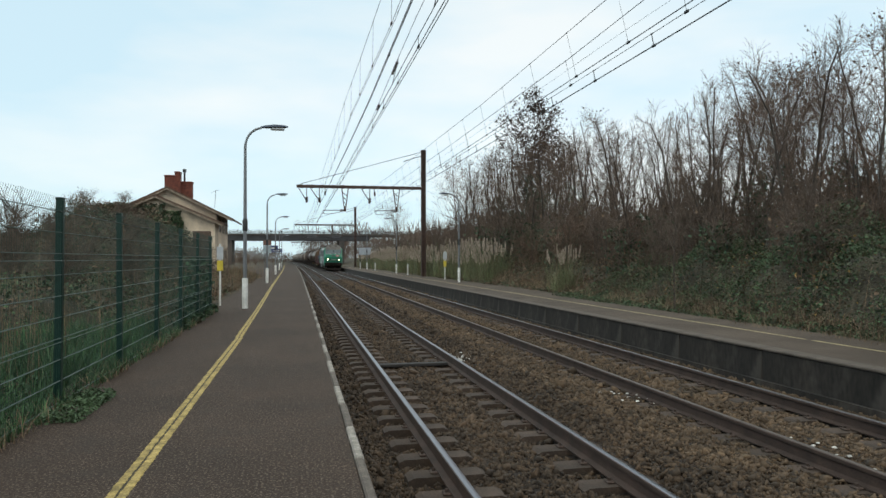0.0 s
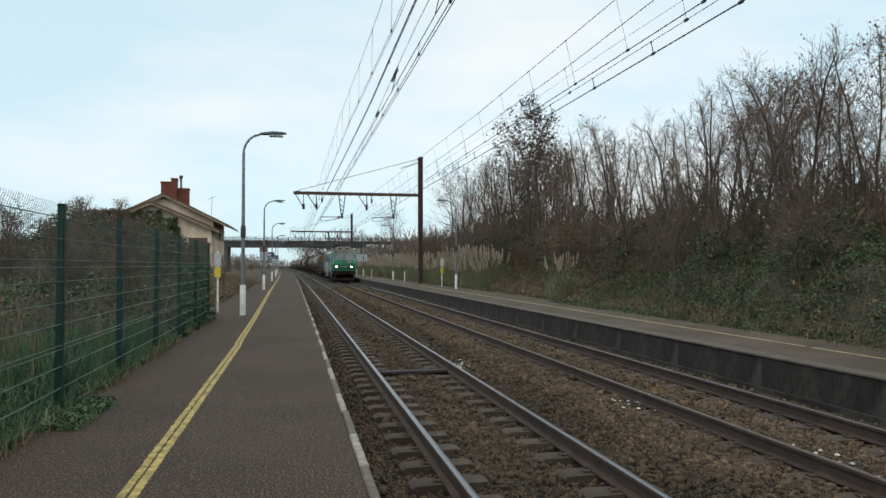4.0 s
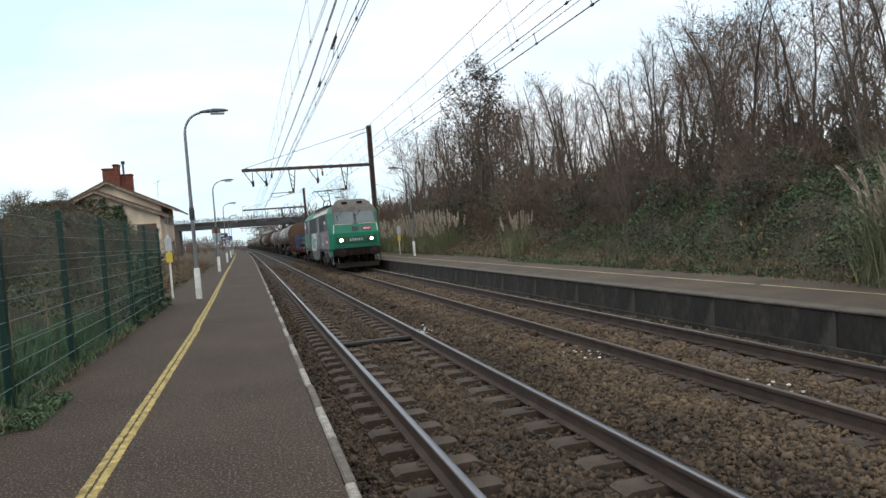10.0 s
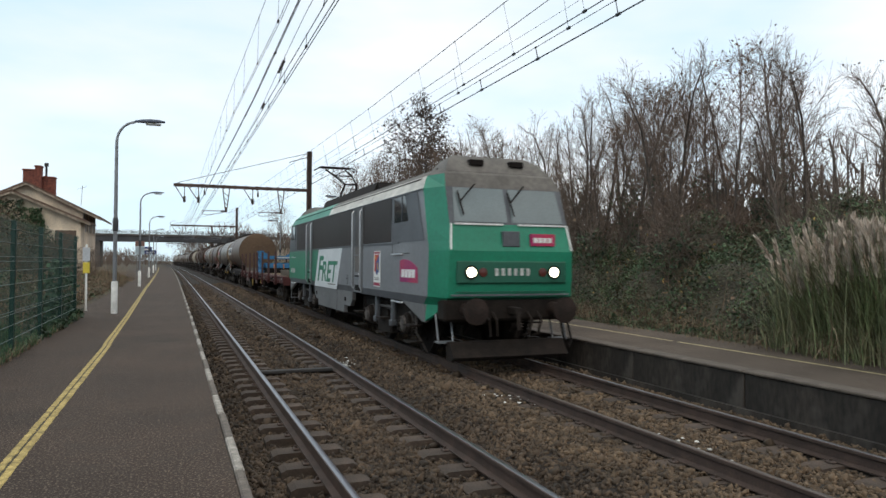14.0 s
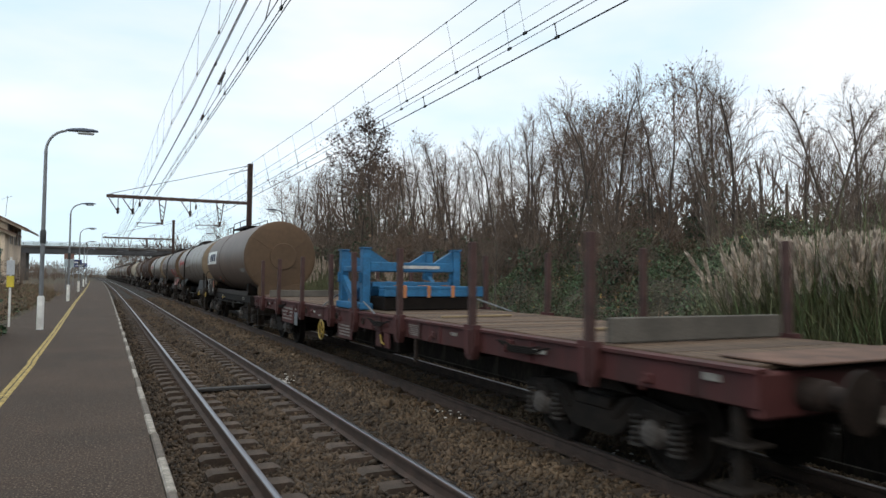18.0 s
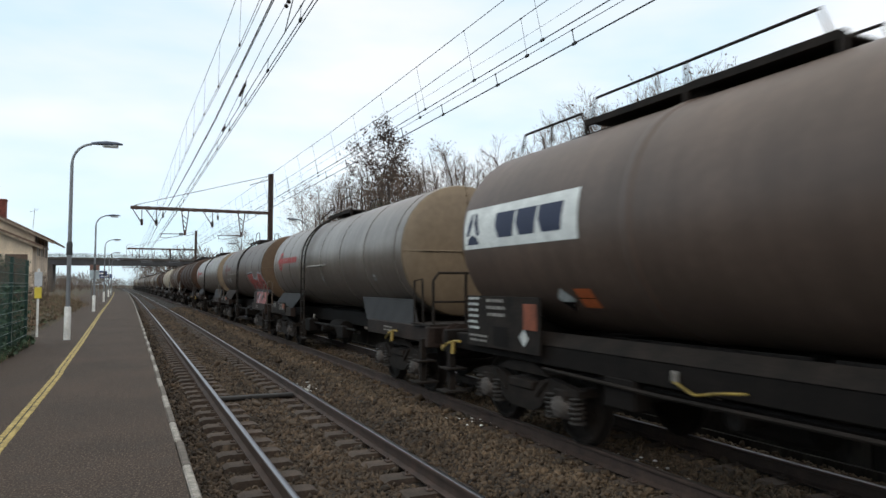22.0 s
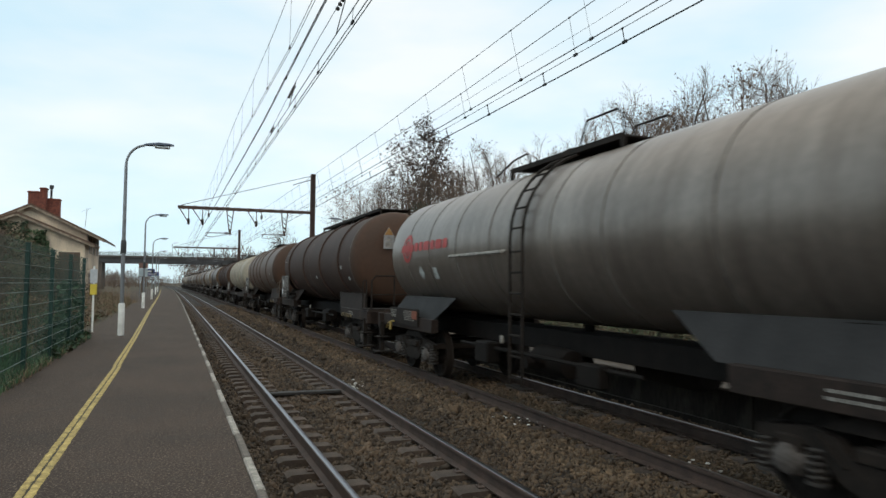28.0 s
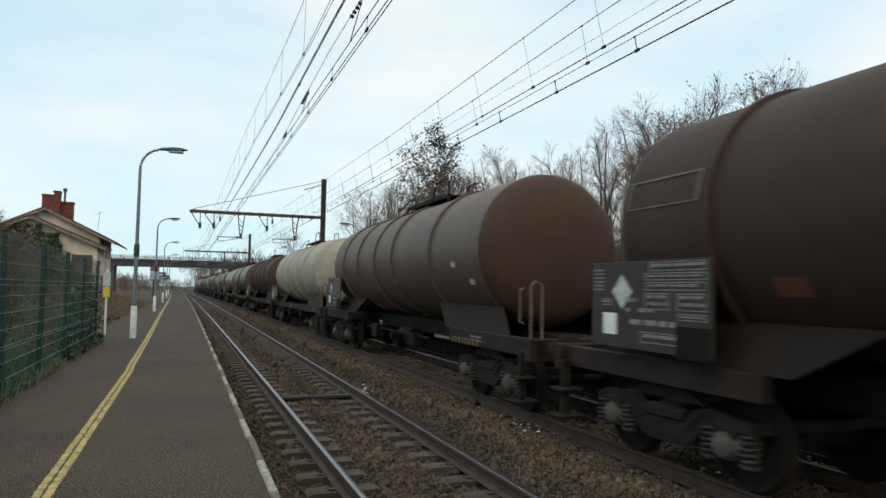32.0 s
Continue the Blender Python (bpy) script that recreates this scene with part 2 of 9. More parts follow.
# ---- mesh helpers ----
class G:
    """Vertices and faces of one part."""

    def __init__(self):
        self.v, self.f, self.mi = [], [], []

    def add(self, v, f, mi=0):
        o = len(self.v)
        self.v += [tuple(p) for p in v]
        self.f += [tuple(i + o for i in q) for q in f]
        self.mi += [mi] * len(f)
        return self

    def box(self, x0, y0, z0, x1, y1, z1, c=0.0, mi=0, m=None):
        if c <= 0:
            v = [(x, y, z) for x in (x0, x1) for y in (y0, y1) for z in (z0, z1)]
            f = [(0, 1, 3, 2), (4, 6, 7, 5), (0, 4, 5, 1), (2, 3, 7, 6), (0, 2, 6, 4), (1, 5, 7, 3)]
        else:
            c = min(c, (x1 - x0) * 0.45, (y1 - y0) * 0.45, (z1 - z0) * 0.45)
            v, f = [], []
            idx = {}
            for sx in (0, 1):
                for sy in (0, 1):
                    for sz in (0, 1):
                        x, y, z = (x0, x1)[sx], (y0, y1)[sy], (z0, z1)[sz]
                        dx, dy, dz = c * (1 - 2 * sx), c * (1 - 2 * sy), c * (1 - 2 * sz)
                        for a, p in enumerate(((x, y + dy, z + dz), (x + dx, y, z + dz), (x + dx, y + dy, z))):
                            idx[sx, sy, sz, a] = len(v)
                            v.append(p)
            for s in (0, 1):
                f.append([idx[s, 0, 0, 0], idx[s, 1, 0, 0], idx[s, 1, 1, 0], idx[s, 0, 1, 0]][:: (1, -1)[s == 0]])
                f.append([idx[0, s, 0, 1], idx[1, s, 0, 1], idx[1, s, 1, 1], idx[0, s, 1, 1]][:: (1, -1)[s == 1]])
                f.append([idx[0, 0, s, 2], idx[1, 0, s, 2], idx[1, 1, s, 2], idx[0, 1, s, 2]][:: (1, -1)[s == 0]])
                for q in (0, 1):
                    f.append([idx[s, q, 0, 0], idx[s, q, 1, 0], idx[s, q, 1, 1], idx[s, q, 0, 1]])
                    f.append([idx[s, 0, q, 0], idx[s, 1, q, 0], idx[s, 1, q, 2], idx[s, 0, q, 2]])
                    f.append([idx[0, s, q, 1], idx[1, s, q, 1], idx[1, s, q, 2], idx[0, s, q, 2]])
                    for r in (0, 1):
                        f.append([idx[s, q, r, a] for a in range(3)])
        if m is not None:
            v = [m @ Vector(p) for p in v]
        return self.add(v, f, mi)

    def tube(self, pts, r, n=6, mi=0, cap=True):
        pts = [Vector(p) for p in pts]
        rs = r if isinstance(r, (list, tuple)) else [r] * len(pts)
        v, f = [], []
        up = None
        for i, p in enumerate(pts):
            d = (pts[min(i + 1, len(pts) - 1)] - pts[max(i - 1, 0)]).normalized()
            if up is None:
                up = Vector((0, 0, 1)) if abs(d.z) < 0.9 else Vector((1, 0, 0))
            a = d.cross(up).normalized()
            b = a.cross(d).normalized()
            up = b
            for j in range(n):
                t = 2 * math.pi * j / n
                v.append(p + rs[i] * (math.cos(t) * a + math.sin(t) * b))
        for i in range(len(pts) - 1):
            for j in range(n):
                f.append((i * n + j, i * n + (j + 1) % n, (i + 1) * n + (j + 1) % n, (i + 1) * n + j))
        if cap:
            f.append(tuple(range(n))[::-1])
            f.append(tuple(range((len(pts) - 1) * n, len(pts) * n)))
        return self.add(v, f, mi)

    def prism(self, poly, a, b, axis="x", mi=0):
        """A polygon pushed along an axis from a to b; its points are given in the two other axes, in order."""
        n = len(poly)
        put = {"x": lambda p, s: (s, p[0], p[1]), "y": lambda p, s: (p[0], s, p[1]), "z": lambda p, s: (p[0], p[1], s)}[axis]
        v = [put(p, a) for p in poly] + [put(p, b) for p in poly]
        f = [tuple(range(n)), tuple(range(2 * n - 1, n - 1, -1))]
        f += [(i, i + n, (i + 1) % n + n, (i + 1) % n) for i in range(n)]
        return self.add(v, f, mi)

    def lathe(self, prof, n=24, axis="y", at=(0, 0, 0), mi=0, a0=0.0, a1=2 * math.pi):
        """A profile of (radius, along) turned about an axis through at."""
        full = abs(a1 - a0 - 2 * math.pi) < 1e-6
        k = n if full else n + 1
        v, f = [], []
        for r, s in prof:
            for j in range(k):
                t = a0 + (a1 - a0) * j / n
                c, d = r * math.cos(t), r * math.sin(t)
                v.append({"y": (at[0] + c, at[1] + s, at[2] + d), "x": (at[0] + s, at[1] + c, at[2] + d), "z": (at[0] + c, at[1] + d, at[2] + s)}[axis])
        for i in range(len(prof) - 1):
            for j in range(n):
                j2 = (j + 1) % k
                f.append((i * k + j, i * k + j2, (i + 1) * k + j2, (i + 1) * k + j))
        return self.add(v, f, mi)


def mesh_of(name, g, mats, smooth=False):
    me = bpy.data.meshes.new(name)
    me.from_pydata(g.v, [], g.f)
    for m in mats if isinstance(mats, (list, tuple)) else [mats]:
        me.materials.append(m)
    if any(g.mi):
        me.polygons.foreach_set("material_index", g.mi)
    bm = bmesh.new()
    bm.from_mesh(me)
    bmesh.ops.recalc_face_normals(bm, faces=bm.faces)
    bm.to_mesh(me)
    bm.free()
    if smooth:
        me.shade_smooth()
        me.set_sharp_from_angle(angle=radians(38))
    return me


def part(name, g, mats, parent=None, label="", smooth=False, m=None):
    """One mesh object, under a thing or a part."""
    me = g if isinstance(g, bpy.types.Mesh) else mesh_of(name, g, mats, smooth)
    ob = new(name, me)
    if m is not None:
        ob.matrix_basis = m
    if parent is not None:
        ob.parent = parent
    return tagged(ob, label=label)


def raw(name, verts, faces, mats, parent=None):
    """A mesh from arrays, for stones, leaves and twigs."""
    verts, faces = np.asarray(verts, np.float32), np.asarray(faces, np.int32)
    me = bpy.data.meshes.new(name)
    me.vertices.add(len(verts))
    me.vertices.foreach_set("co", verts.ravel())
    k = faces.shape[1]
    me.loops.add(faces.size)
    me.loops.foreach_set("vertex_index", faces.ravel())
    me.polygons.add(len(faces))
    me.polygons.foreach_set("loop_start", np.arange(0, faces.size, k, dtype=np.int32))
    me.polygons.foreach_set("loop_total", np.full(len(faces), k, dtype=np.int32))
    for m in mats if isinstance(mats, (list, tuple)) else [mats]:
        me.materials.append(m)
    me.update(calc_edges=True)
    return me


def thing(name, label, category, group="", kind="", m=None):
    ob = new(name)
    if m is not None:
        ob.matrix_basis = m
    return tagged(ob, label, category, group, kind)


def solid(name, g, mats, label, category, group="", kind="", smooth=False, m=None):
    ob = part(name, g, mats, smooth=smooth, m=m)
    return tagged(ob, label, category, group, kind)


# ---- the plan: y runs along the line, x across it, z = 0 on the near platform ----
BEND = 4.3e-5
RAIL_Z = -0.385
NEAR, FAR = 2.118, 5.69


def bend(y):
    """How far the line has swung aside at y."""
    return -BEND * y * abs(y)


def sweep(poly, y0, y1, step=6.0, drift=0.0):
    """A cross-section (x, z) carried along the curve of the line."""
    g = G()
    n = len(poly)
    ys = list(np.linspace(y0, y1, max(2, int((y1 - y0) / step) + 1)))
    for y in ys:
        g.v += [(x + bend(y) + drift * y, y, z) for x, z in poly]
    for i in range(len(ys) - 1):
        for j in range(n):
            g.f.append((i * n + j, i * n + (j + 1) % n, (i + 1) * n + (j + 1) % n, (i + 1) * n + j))
    g.f += [tuple(range(n))[::-1], tuple(range((len(ys) - 1) * n, len(ys) * n))]
    g.mi = [0] * len(g.f)
    return g

# ---- ground ----
def ground_z(x, y):
    line = x - bend(y)
    pts = [(-400, 0.6), (-60, 0.3), (-12, 0.0), (-2.9, -0.06), (-2.55, -0.12), (-2.3, -0.8), (7.9, -0.8), (9.4, -0.6), (9.9, -0.05), (11.2, 0.02), (13, 0.5), (16, 1.0), (24, 1.3), (60, 2.0), (400, 6.0)]
    for (a, za), (b, zb) in zip(pts, pts[1:]):
        if line <= b:
            return za + (zb - za) * max(0, (line - a)) / (b - a)
    return pts[-1][1]


def build_ground():
    xs = [-2500, -900, -400, -150, -60, -30, -18, -12, -8, -6, -5, -4.2, -3.5, -2.9, -2.55, -2.3, 0, 4, 7.9, 9.4, 9.9, 10.4, 11.2, 12, 13, 14.5, 16, 18, 20, 24, 30, 40, 60, 120, 400, 900, 2500]
    ys = [-2500, -600, -150, -60, -30] + list(range(-20, 120, 3)) + [130, 150, 175, 200, 240, 300, 400, 600, 1000, 2500]
    g = G()
    for y in ys:
        for x in xs:
            wob = 0.0 if -2.6 < x < 10 else 0.09 * noise.noise((x * 0.5, y * 0.5, 0)) + 0.05 * noise.noise((x * 1.7, y * 1.7, 3))
            g.v.append((x + bend(min(y, 400)), y, ground_z(x + bend(y), y) + wob))
    n = len(xs)
    g.f = [(j * n + i, j * n + i + 1, (j + 1) * n + i + 1, (j + 1) * n + i) for j in range(len(ys) - 1) for i in range(n - 1)]
    g.mi = [0] * len(g.f)
    solid("ground", g, EARTH, "dark leafy earth and rough grass beside the railway", "ground", kind="structure", smooth=True)


def bed_z(x):
    """Top of the ballast across the two tracks."""
    pts = [(0.3, -0.655), (0.7, -0.655), (1.1, -0.65), (1.6, -0.63), (1.85, -0.6), (2.35, -0.6), (2.6, -0.63), (3.2, -0.6), (3.7, -0.50), (4.2, -0.50), (4.65, -0.575), (5.2, -0.6), (5.7, -0.59), (6.2, -0.6), (6.8, -0.59), (7.45, -0.62)]
    for (a, za), (b, zb) in zip(pts, pts[1:]):
        if x <= b:
            return za + (zb - za) * max(0, x - a) / (b - a)
    return pts[-1][1]


def build_bed():
    g = G()
    xs = list(np.arange(0.3, 7.5, 0.12))
    ys = list(np.arange(-14, 40, 0.25)) + list(np.arange(40, 120, 2.0)) + list(np.arange(120, 520, 10.0))
    for y in ys:
        for x in xs:
            w = 0.022 * noise.noise((x * 4, y * 4, 1)) + 0.02 * noise.noise((x * 11, y * 11, 5)) if y < 40 else 0.0
            g.v.append((x + bend(y), y, bed_z(x) + w))
    n = len(xs)
    g.f = [(j * n + i, j * n + i + 1, (j + 1) * n + i + 1, (j + 1) * n + i) for j in range(len(ys) - 1) for i in range(n - 1)]
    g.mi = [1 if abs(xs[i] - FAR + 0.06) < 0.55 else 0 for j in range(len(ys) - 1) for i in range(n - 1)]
    me = raw("ballast_bed", g.v, g.f, [BED, OIL_SHADE])
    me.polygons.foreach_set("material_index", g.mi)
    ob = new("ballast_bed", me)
    tagged(ob, "brown ballast bed under both tracks, darkened as shade between stones", "ballast", kind="structure")


def build_stones():
    rng = np.random.default_rng(4)
    ico = np.array([(x, y, z) for x in (-1, 1) for y in (-1, 1) for z in (-1, 1)]) * 0.8
    tri = np.array([(0, 1, 3, 2), (4, 6, 7, 5), (0, 4, 5, 1), (2, 3, 7, 6), (0, 2, 6, 4), (1, 5, 7, 3)])
    for y0, y1, dens, size in ((-4, 2.6, 110, 0.045), (2.6, 9, 1300, 0.0185), (9, 16, 720, 0.0225), (16, 30, 330, 0.0245), (30, 64, 110, 0.037)):
        cnt = int(7.0 * (y1 - y0) * dens)
        p = np.stack([rng.uniform(0.42, 7.42, cnt), rng.uniform(y0, y1, cnt)], 1)
        keep = np.ones(cnt, bool)
        for c in (NEAR, FAR):
            for s in (-0.7525, 0.7525):
                keep &= abs(p[:, 0] - c - s) > 0.085
            on = ((p[:, 1] - 0.28) % 0.6 < 0.31) & (abs(abs(p[:, 0] - c) - 0.735) < 0.39)
            keep &= ~(on & (rng.random(cnt) < 0.93))
        p = p[keep]
        cnt = len(p)
        z = np.array([bed_z(x) for x in p[:, 0]])
        s = size * rng.lognormal(0, 0.32, cnt)
        v = (ico[None] + rng.normal(0, 0.2, (cnt, 8, 3))) * (1 + rng.normal(0, 0.12, (cnt, 8, 1))) * rng.uniform([0.8, 0.6, 0.35], [1.5, 1.1, 0.8], (cnt, 1, 3)).reshape(cnt, 1, 3)
        q = rng.normal(size=(cnt, 4))
        q /= np.linalg.norm(q, axis=1)[:, None]
        w, x, y, zz = q.T
        R = np.stack([1 - 2 * (y * y + zz * zz), 2 * (x * y - zz * w), 2 * (x * zz + y * w), 2 * (x * y + zz * w), 1 - 2 * (x * x + zz * zz), 2 * (y * zz - x * w), 2 * (x * zz - y * w), 2 * (y * zz + x * w), 1 - 2 * (x * x + y * y)], 1).reshape(-1, 3, 3)
        v = np.einsum("nij,nkj->nki", R, v) * s[:, None, None]
        lift = rng.uniform(-0.9, 0.95, cnt) * s
        old = p[:, 0] < 3.75
        v += np.stack([p[:, 0] - BEND * p[:, 1] ** 2, p[:, 1], z + lift], 1)[:, None]
        for sel, m, lab in ((old, BALLAST_OLD, "dark mossy ballast stones of the near track"), (~old, BALLAST, "loose tan crushed ballast stones of the far track")):
            k = int(sel.sum())
            f = (tri[None] + 8 * np.arange(k)[:, None, None]).reshape(-1, 4)
            ob = new("ballast_stones", raw("ballast_stones", v[sel].reshape(-1, 3), f, m))
            tagged(ob, lab, "ballast", kind="stuff")


# ---- rails and sleepers ----
def build_track(c, name, top):
    group = "rails of the " + name
    for s in (-0.7525, 0.7525):
        x, z = c + s, RAIL_Z
        prof = [(-0.07, -0.172), (0.07, -0.172), (0.07, -0.16), (0.012, -0.14), (0.009, -0.05), (0.036, -0.035), (0.036, -0.006), (0.028, 0.0), (-0.028, 0.0), (-0.036, -0.006), (-0.036, -0.035), (-0.009, -0.05), (-0.012, -0.14), (-0.07, -0.16)]
        t = thing("rail", "rusty steel rail with a worn running surface", "rail", group)
        cuts = [-16, 20, 56, 92, 200, 520]
        for y0, y1 in zip(cuts, cuts[1:]):
            g = sweep([(x + a, z + b) for a, b in prof], y0 + 0.003, y1 - 0.003, 4.0)
            n = len(prof)
            # right far rail gets the brighter head tone for the sky it reflects
            bright_head = top == RAIL_TOP or s > 0
            g.mi = [1 if (i % n) == 7 and i < len(g.f) - 2 else 0 for i in range(len(g.f))]
            part("rail_length", g, [RAIL_SIDE, RAIL_TOP if bright_head else top], t, "", True)
    # sleepers: two concrete blocks and an iron tie
    blk = G().prism([(-0.385, -0.15), (0.385, -0.15), (0.385, -0.025), (0.33, 0.0), (-0.33, 0.0), (-0.385, -0.025)], -0.125, 0.125, "y")
    blk_me = mesh_of("block", blk, CONCRETE)
    tie_me = mesh_of("tie_bar", G().box(-0.4, -0.03, -0.1, 0.4, 0.03, -0.04), RUST)
    clip = G().box(-0.035, -0.05, 0, 0.035, 0.05, 0.022, c=0.008).tube([(0, 0, 0.012), (0, 0, 0.05)], 0.016, 6)
    clip_me = mesh_of("rail_clip", clip, RUST)
    joined = G()
    for i in range(-12, 320):
        y = 0.435 + 0.6 * i
        if i < 85:
            t = thing("sleeper", "two-block concrete sleeper with an iron tie bar, bedded in ballast", "sleeper", "sleepers of the " + name, m=pose(c + bend(y), y, RAIL_Z - 0.172 - 0.006, 0, 0, random.uniform(-0.6, 0.6)))
            for s in (-0.735, 0.735):
                b = part("block", blk_me, None, t, m=pose(s, 0, random.uniform(-0.004, 0.004), random.uniform(-1, 1), 0, 0))
                if i < 45:
                    for q in (-0.11, 0.11):
                        part("rail_clip", clip_me, None, b, m=pose(q + (-0.0175 if s < 0 else 0.0175), 0, 0.001))
            part("tie_bar", tie_me, None, t)
        else:
            for s in (-0.735, 0.735):
                joined.box(c + s - 0.38 + bend(y), y - 0.13, RAIL_Z - 0.3, c + s + 0.38 + bend(y), y + 0.13, RAIL_Z - 0.178)
    solid("far_sleepers", joined, CONCRETE, "distant concrete sleeper blocks of the " + name, "sleeper", kind="stuff")


# ---- platforms ----
def build_near_platform():
    g = G()
    ys = [-14, 0, 8, 14, 22, 30, 45, 60, 80, 110, 150, 175]
    for y in ys:
        left = -2.62 if y < 40 else -2.62 - 0.02 * (y - 40)
        if y > 57:
            left = -6.2
        b = bend(y)
        g.v += [(left + b, y, -0.75), (left + b, y, 0.0), (0.402 + b, y, 0.0), (0.402 + b, y, -0.75)]
    for i in range(len(ys) - 1):
        g.f += [(4 * i + a, 4 * i + (a + 1) % 4, 4 * i + 4 + (a + 1) % 4, 4 * i + 4 + a) for a in range(4)]
    g.f += [(0, 1, 2, 3), tuple(4 * (len(ys) - 1) + a for a in range(4))]
    g.mi = [0] * len(g.f)
    base = solid("platform_near", g, ASPHALT, "dark worn asphalt platform with small cracks", "platform", kind="structure")
    wh = mesh_of("kerb_stone", G().box(0.072, 0.006, -0.3, 0.142, 0.985, 0.006, c=0.014), KERB_WHITE)
    gr = mesh_of("kerb_stone", G().box(0.072, 0.006, -0.3, 0.142, 0.985, 0.004, c=0.014), KERB_GREY)
    for i in range(-14, 60):
        y = 0.2 + 0.985 * i
        part("kerb_stone", wh if i % 2 else gr, None, base, m=pose(0.335 + bend(y) + random.uniform(-0.006, 0.006), y, random.uniform(-0.006, 0.004), random.uniform(-0.15, 0.15), random.uniform(-1.2, 1.2), random.uniform(-0.25, 0.25)))
    far = G()
    for i in range(60, 176):
        y = 0.2 + 0.985 * i
        far.box(0.406 + bend(y), y, -0.3, 0.476 + bend(y), y + 0.97, 0.006, mi=1 - i % 2)
    tagged(part("far_kerb", far, [KERB_WHITE, KERB_GREY], base), kind="stuff")
    # safety line: two rough yellow ribs with a dark groove between
    line = G()
    pts = [(-14, -1.1), (4, -1.11), (8, -1.09), (13.4, -1.07), (13.6, -1.09), (20, -1.13), (40, -1.34), (70, -1.5), (110, -1.7), (160, -1.95)]
    rng = random.Random(3)
    dense = []
    for (ya, xa), (yb, xb) in zip(pts, pts[1:]):
        n = max(1, int((yb - ya) / (0.05 if yb < 30 else 0.6)))
        dense += [(ya + (yb - ya) * k / n, xa + (xb - xa) * k / n) for k in range(n)]
    for o, w0 in ((-0.062, 0.052), (0.008, 0.054)):
        v, f = [], []
        for y, x in dense:
            a = x + o + bend(y) + rng.uniform(-0.004, 0.004)
            v += [(a, y, 0.001), (a + 0.006, y, 0.007), (a + w0 + rng.uniform(-0.009, 0.005), y, 0.007), (a + w0 + 0.006, y, 0.001)]
        for k in range(len(dense) - 1):
            f += [(4 * k + j, 4 * k + j + 1, 4 * k + j + 5, 4 * k + j + 4) for j in range(3)]
        line.add(v, f, 0)
    v, f = [], []
    for y, x in dense[:: 4]:
        v += [(x - 0.014 + bend(y), y, 0.003), (x + 0.012 + bend(y), y, 0.003)]
    f = [(2 * k, 2 * k + 1, 2 * k + 3, 2 * k + 2) for k in range(len(v) // 2 - 1)]
    line.add(v, f, 1)
    solid("safety_line", line, [YELLOW, GROOVE], "worn yellow safety line with a dark groove along its middle", "safety line", kind="structure")
    crack = G()
    for x0, y0, x1, y1 in ((-1.05, 13.52, 0.33, 13.4), (-2.3, 9.2, -1.2, 9.35), (-0.4, 23.5, 0.3, 23.3)):
        p = [(x0 + (x1 - x0) * k / 9, y0 + (y1 - y0) * k / 9 + rng.uniform(-0.03, 0.03), 0.0015) for k in range(10)]
        crack.add([(a, b - 0.012, c) for a, b, c in p] + [(a, b + 0.012, c) for a, b, c in p], [(k, k + 1, k + 11, k + 10) for k in range(9)])
    solid("asphalt_cracks", crack, GROOVE, "dark tarred cracks across the asphalt platform", "crack", kind="structure")


def build_far_platform():
    g = sweep([(7.5, -0.75), (11.5, -0.75), (11.5, 0.02), (7.5, 0.0)], -16, 122, 6)
    base = solid("platform_far", g, ASPHALT_FAR, "weathered grey asphalt platform across the tracks", "platform", kind="structure")
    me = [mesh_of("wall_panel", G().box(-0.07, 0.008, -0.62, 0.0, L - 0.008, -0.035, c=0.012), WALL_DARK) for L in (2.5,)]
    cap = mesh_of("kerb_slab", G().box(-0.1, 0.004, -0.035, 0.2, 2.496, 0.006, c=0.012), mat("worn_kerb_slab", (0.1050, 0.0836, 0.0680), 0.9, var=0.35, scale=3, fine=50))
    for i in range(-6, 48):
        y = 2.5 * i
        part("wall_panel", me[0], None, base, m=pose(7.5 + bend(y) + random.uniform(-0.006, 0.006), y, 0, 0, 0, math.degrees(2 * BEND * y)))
        part("kerb_slab", cap, None, base, m=pose(7.5 + bend(y), y, 0, 0, 0, math.degrees(2 * BEND * y)))
    line = G()
    for y0, y1 in ((-16, 10.6), (10.75, 60), (60, 120)):
        n = int((y1 - y0) / 1.5)
        v = []
        for k in range(n + 1):
            y = y0 + (y1 - y0) * k / n
            v += [(8.86 + bend(y) + random.uniform(-0.01, 0.01), y, 0.013), (8.95 + bend(y) + random.uniform(-0.01, 0.01), y, 0.013)]
        line.add(v, [(2 * k, 2 * k + 1, 2 * k + 3, 2 * k + 2) for k in range(n)])
    solid("safety_line_far", line, YELLOW_PALE, "faded yellow safety line on the far platform", "safety line", kind="structure")


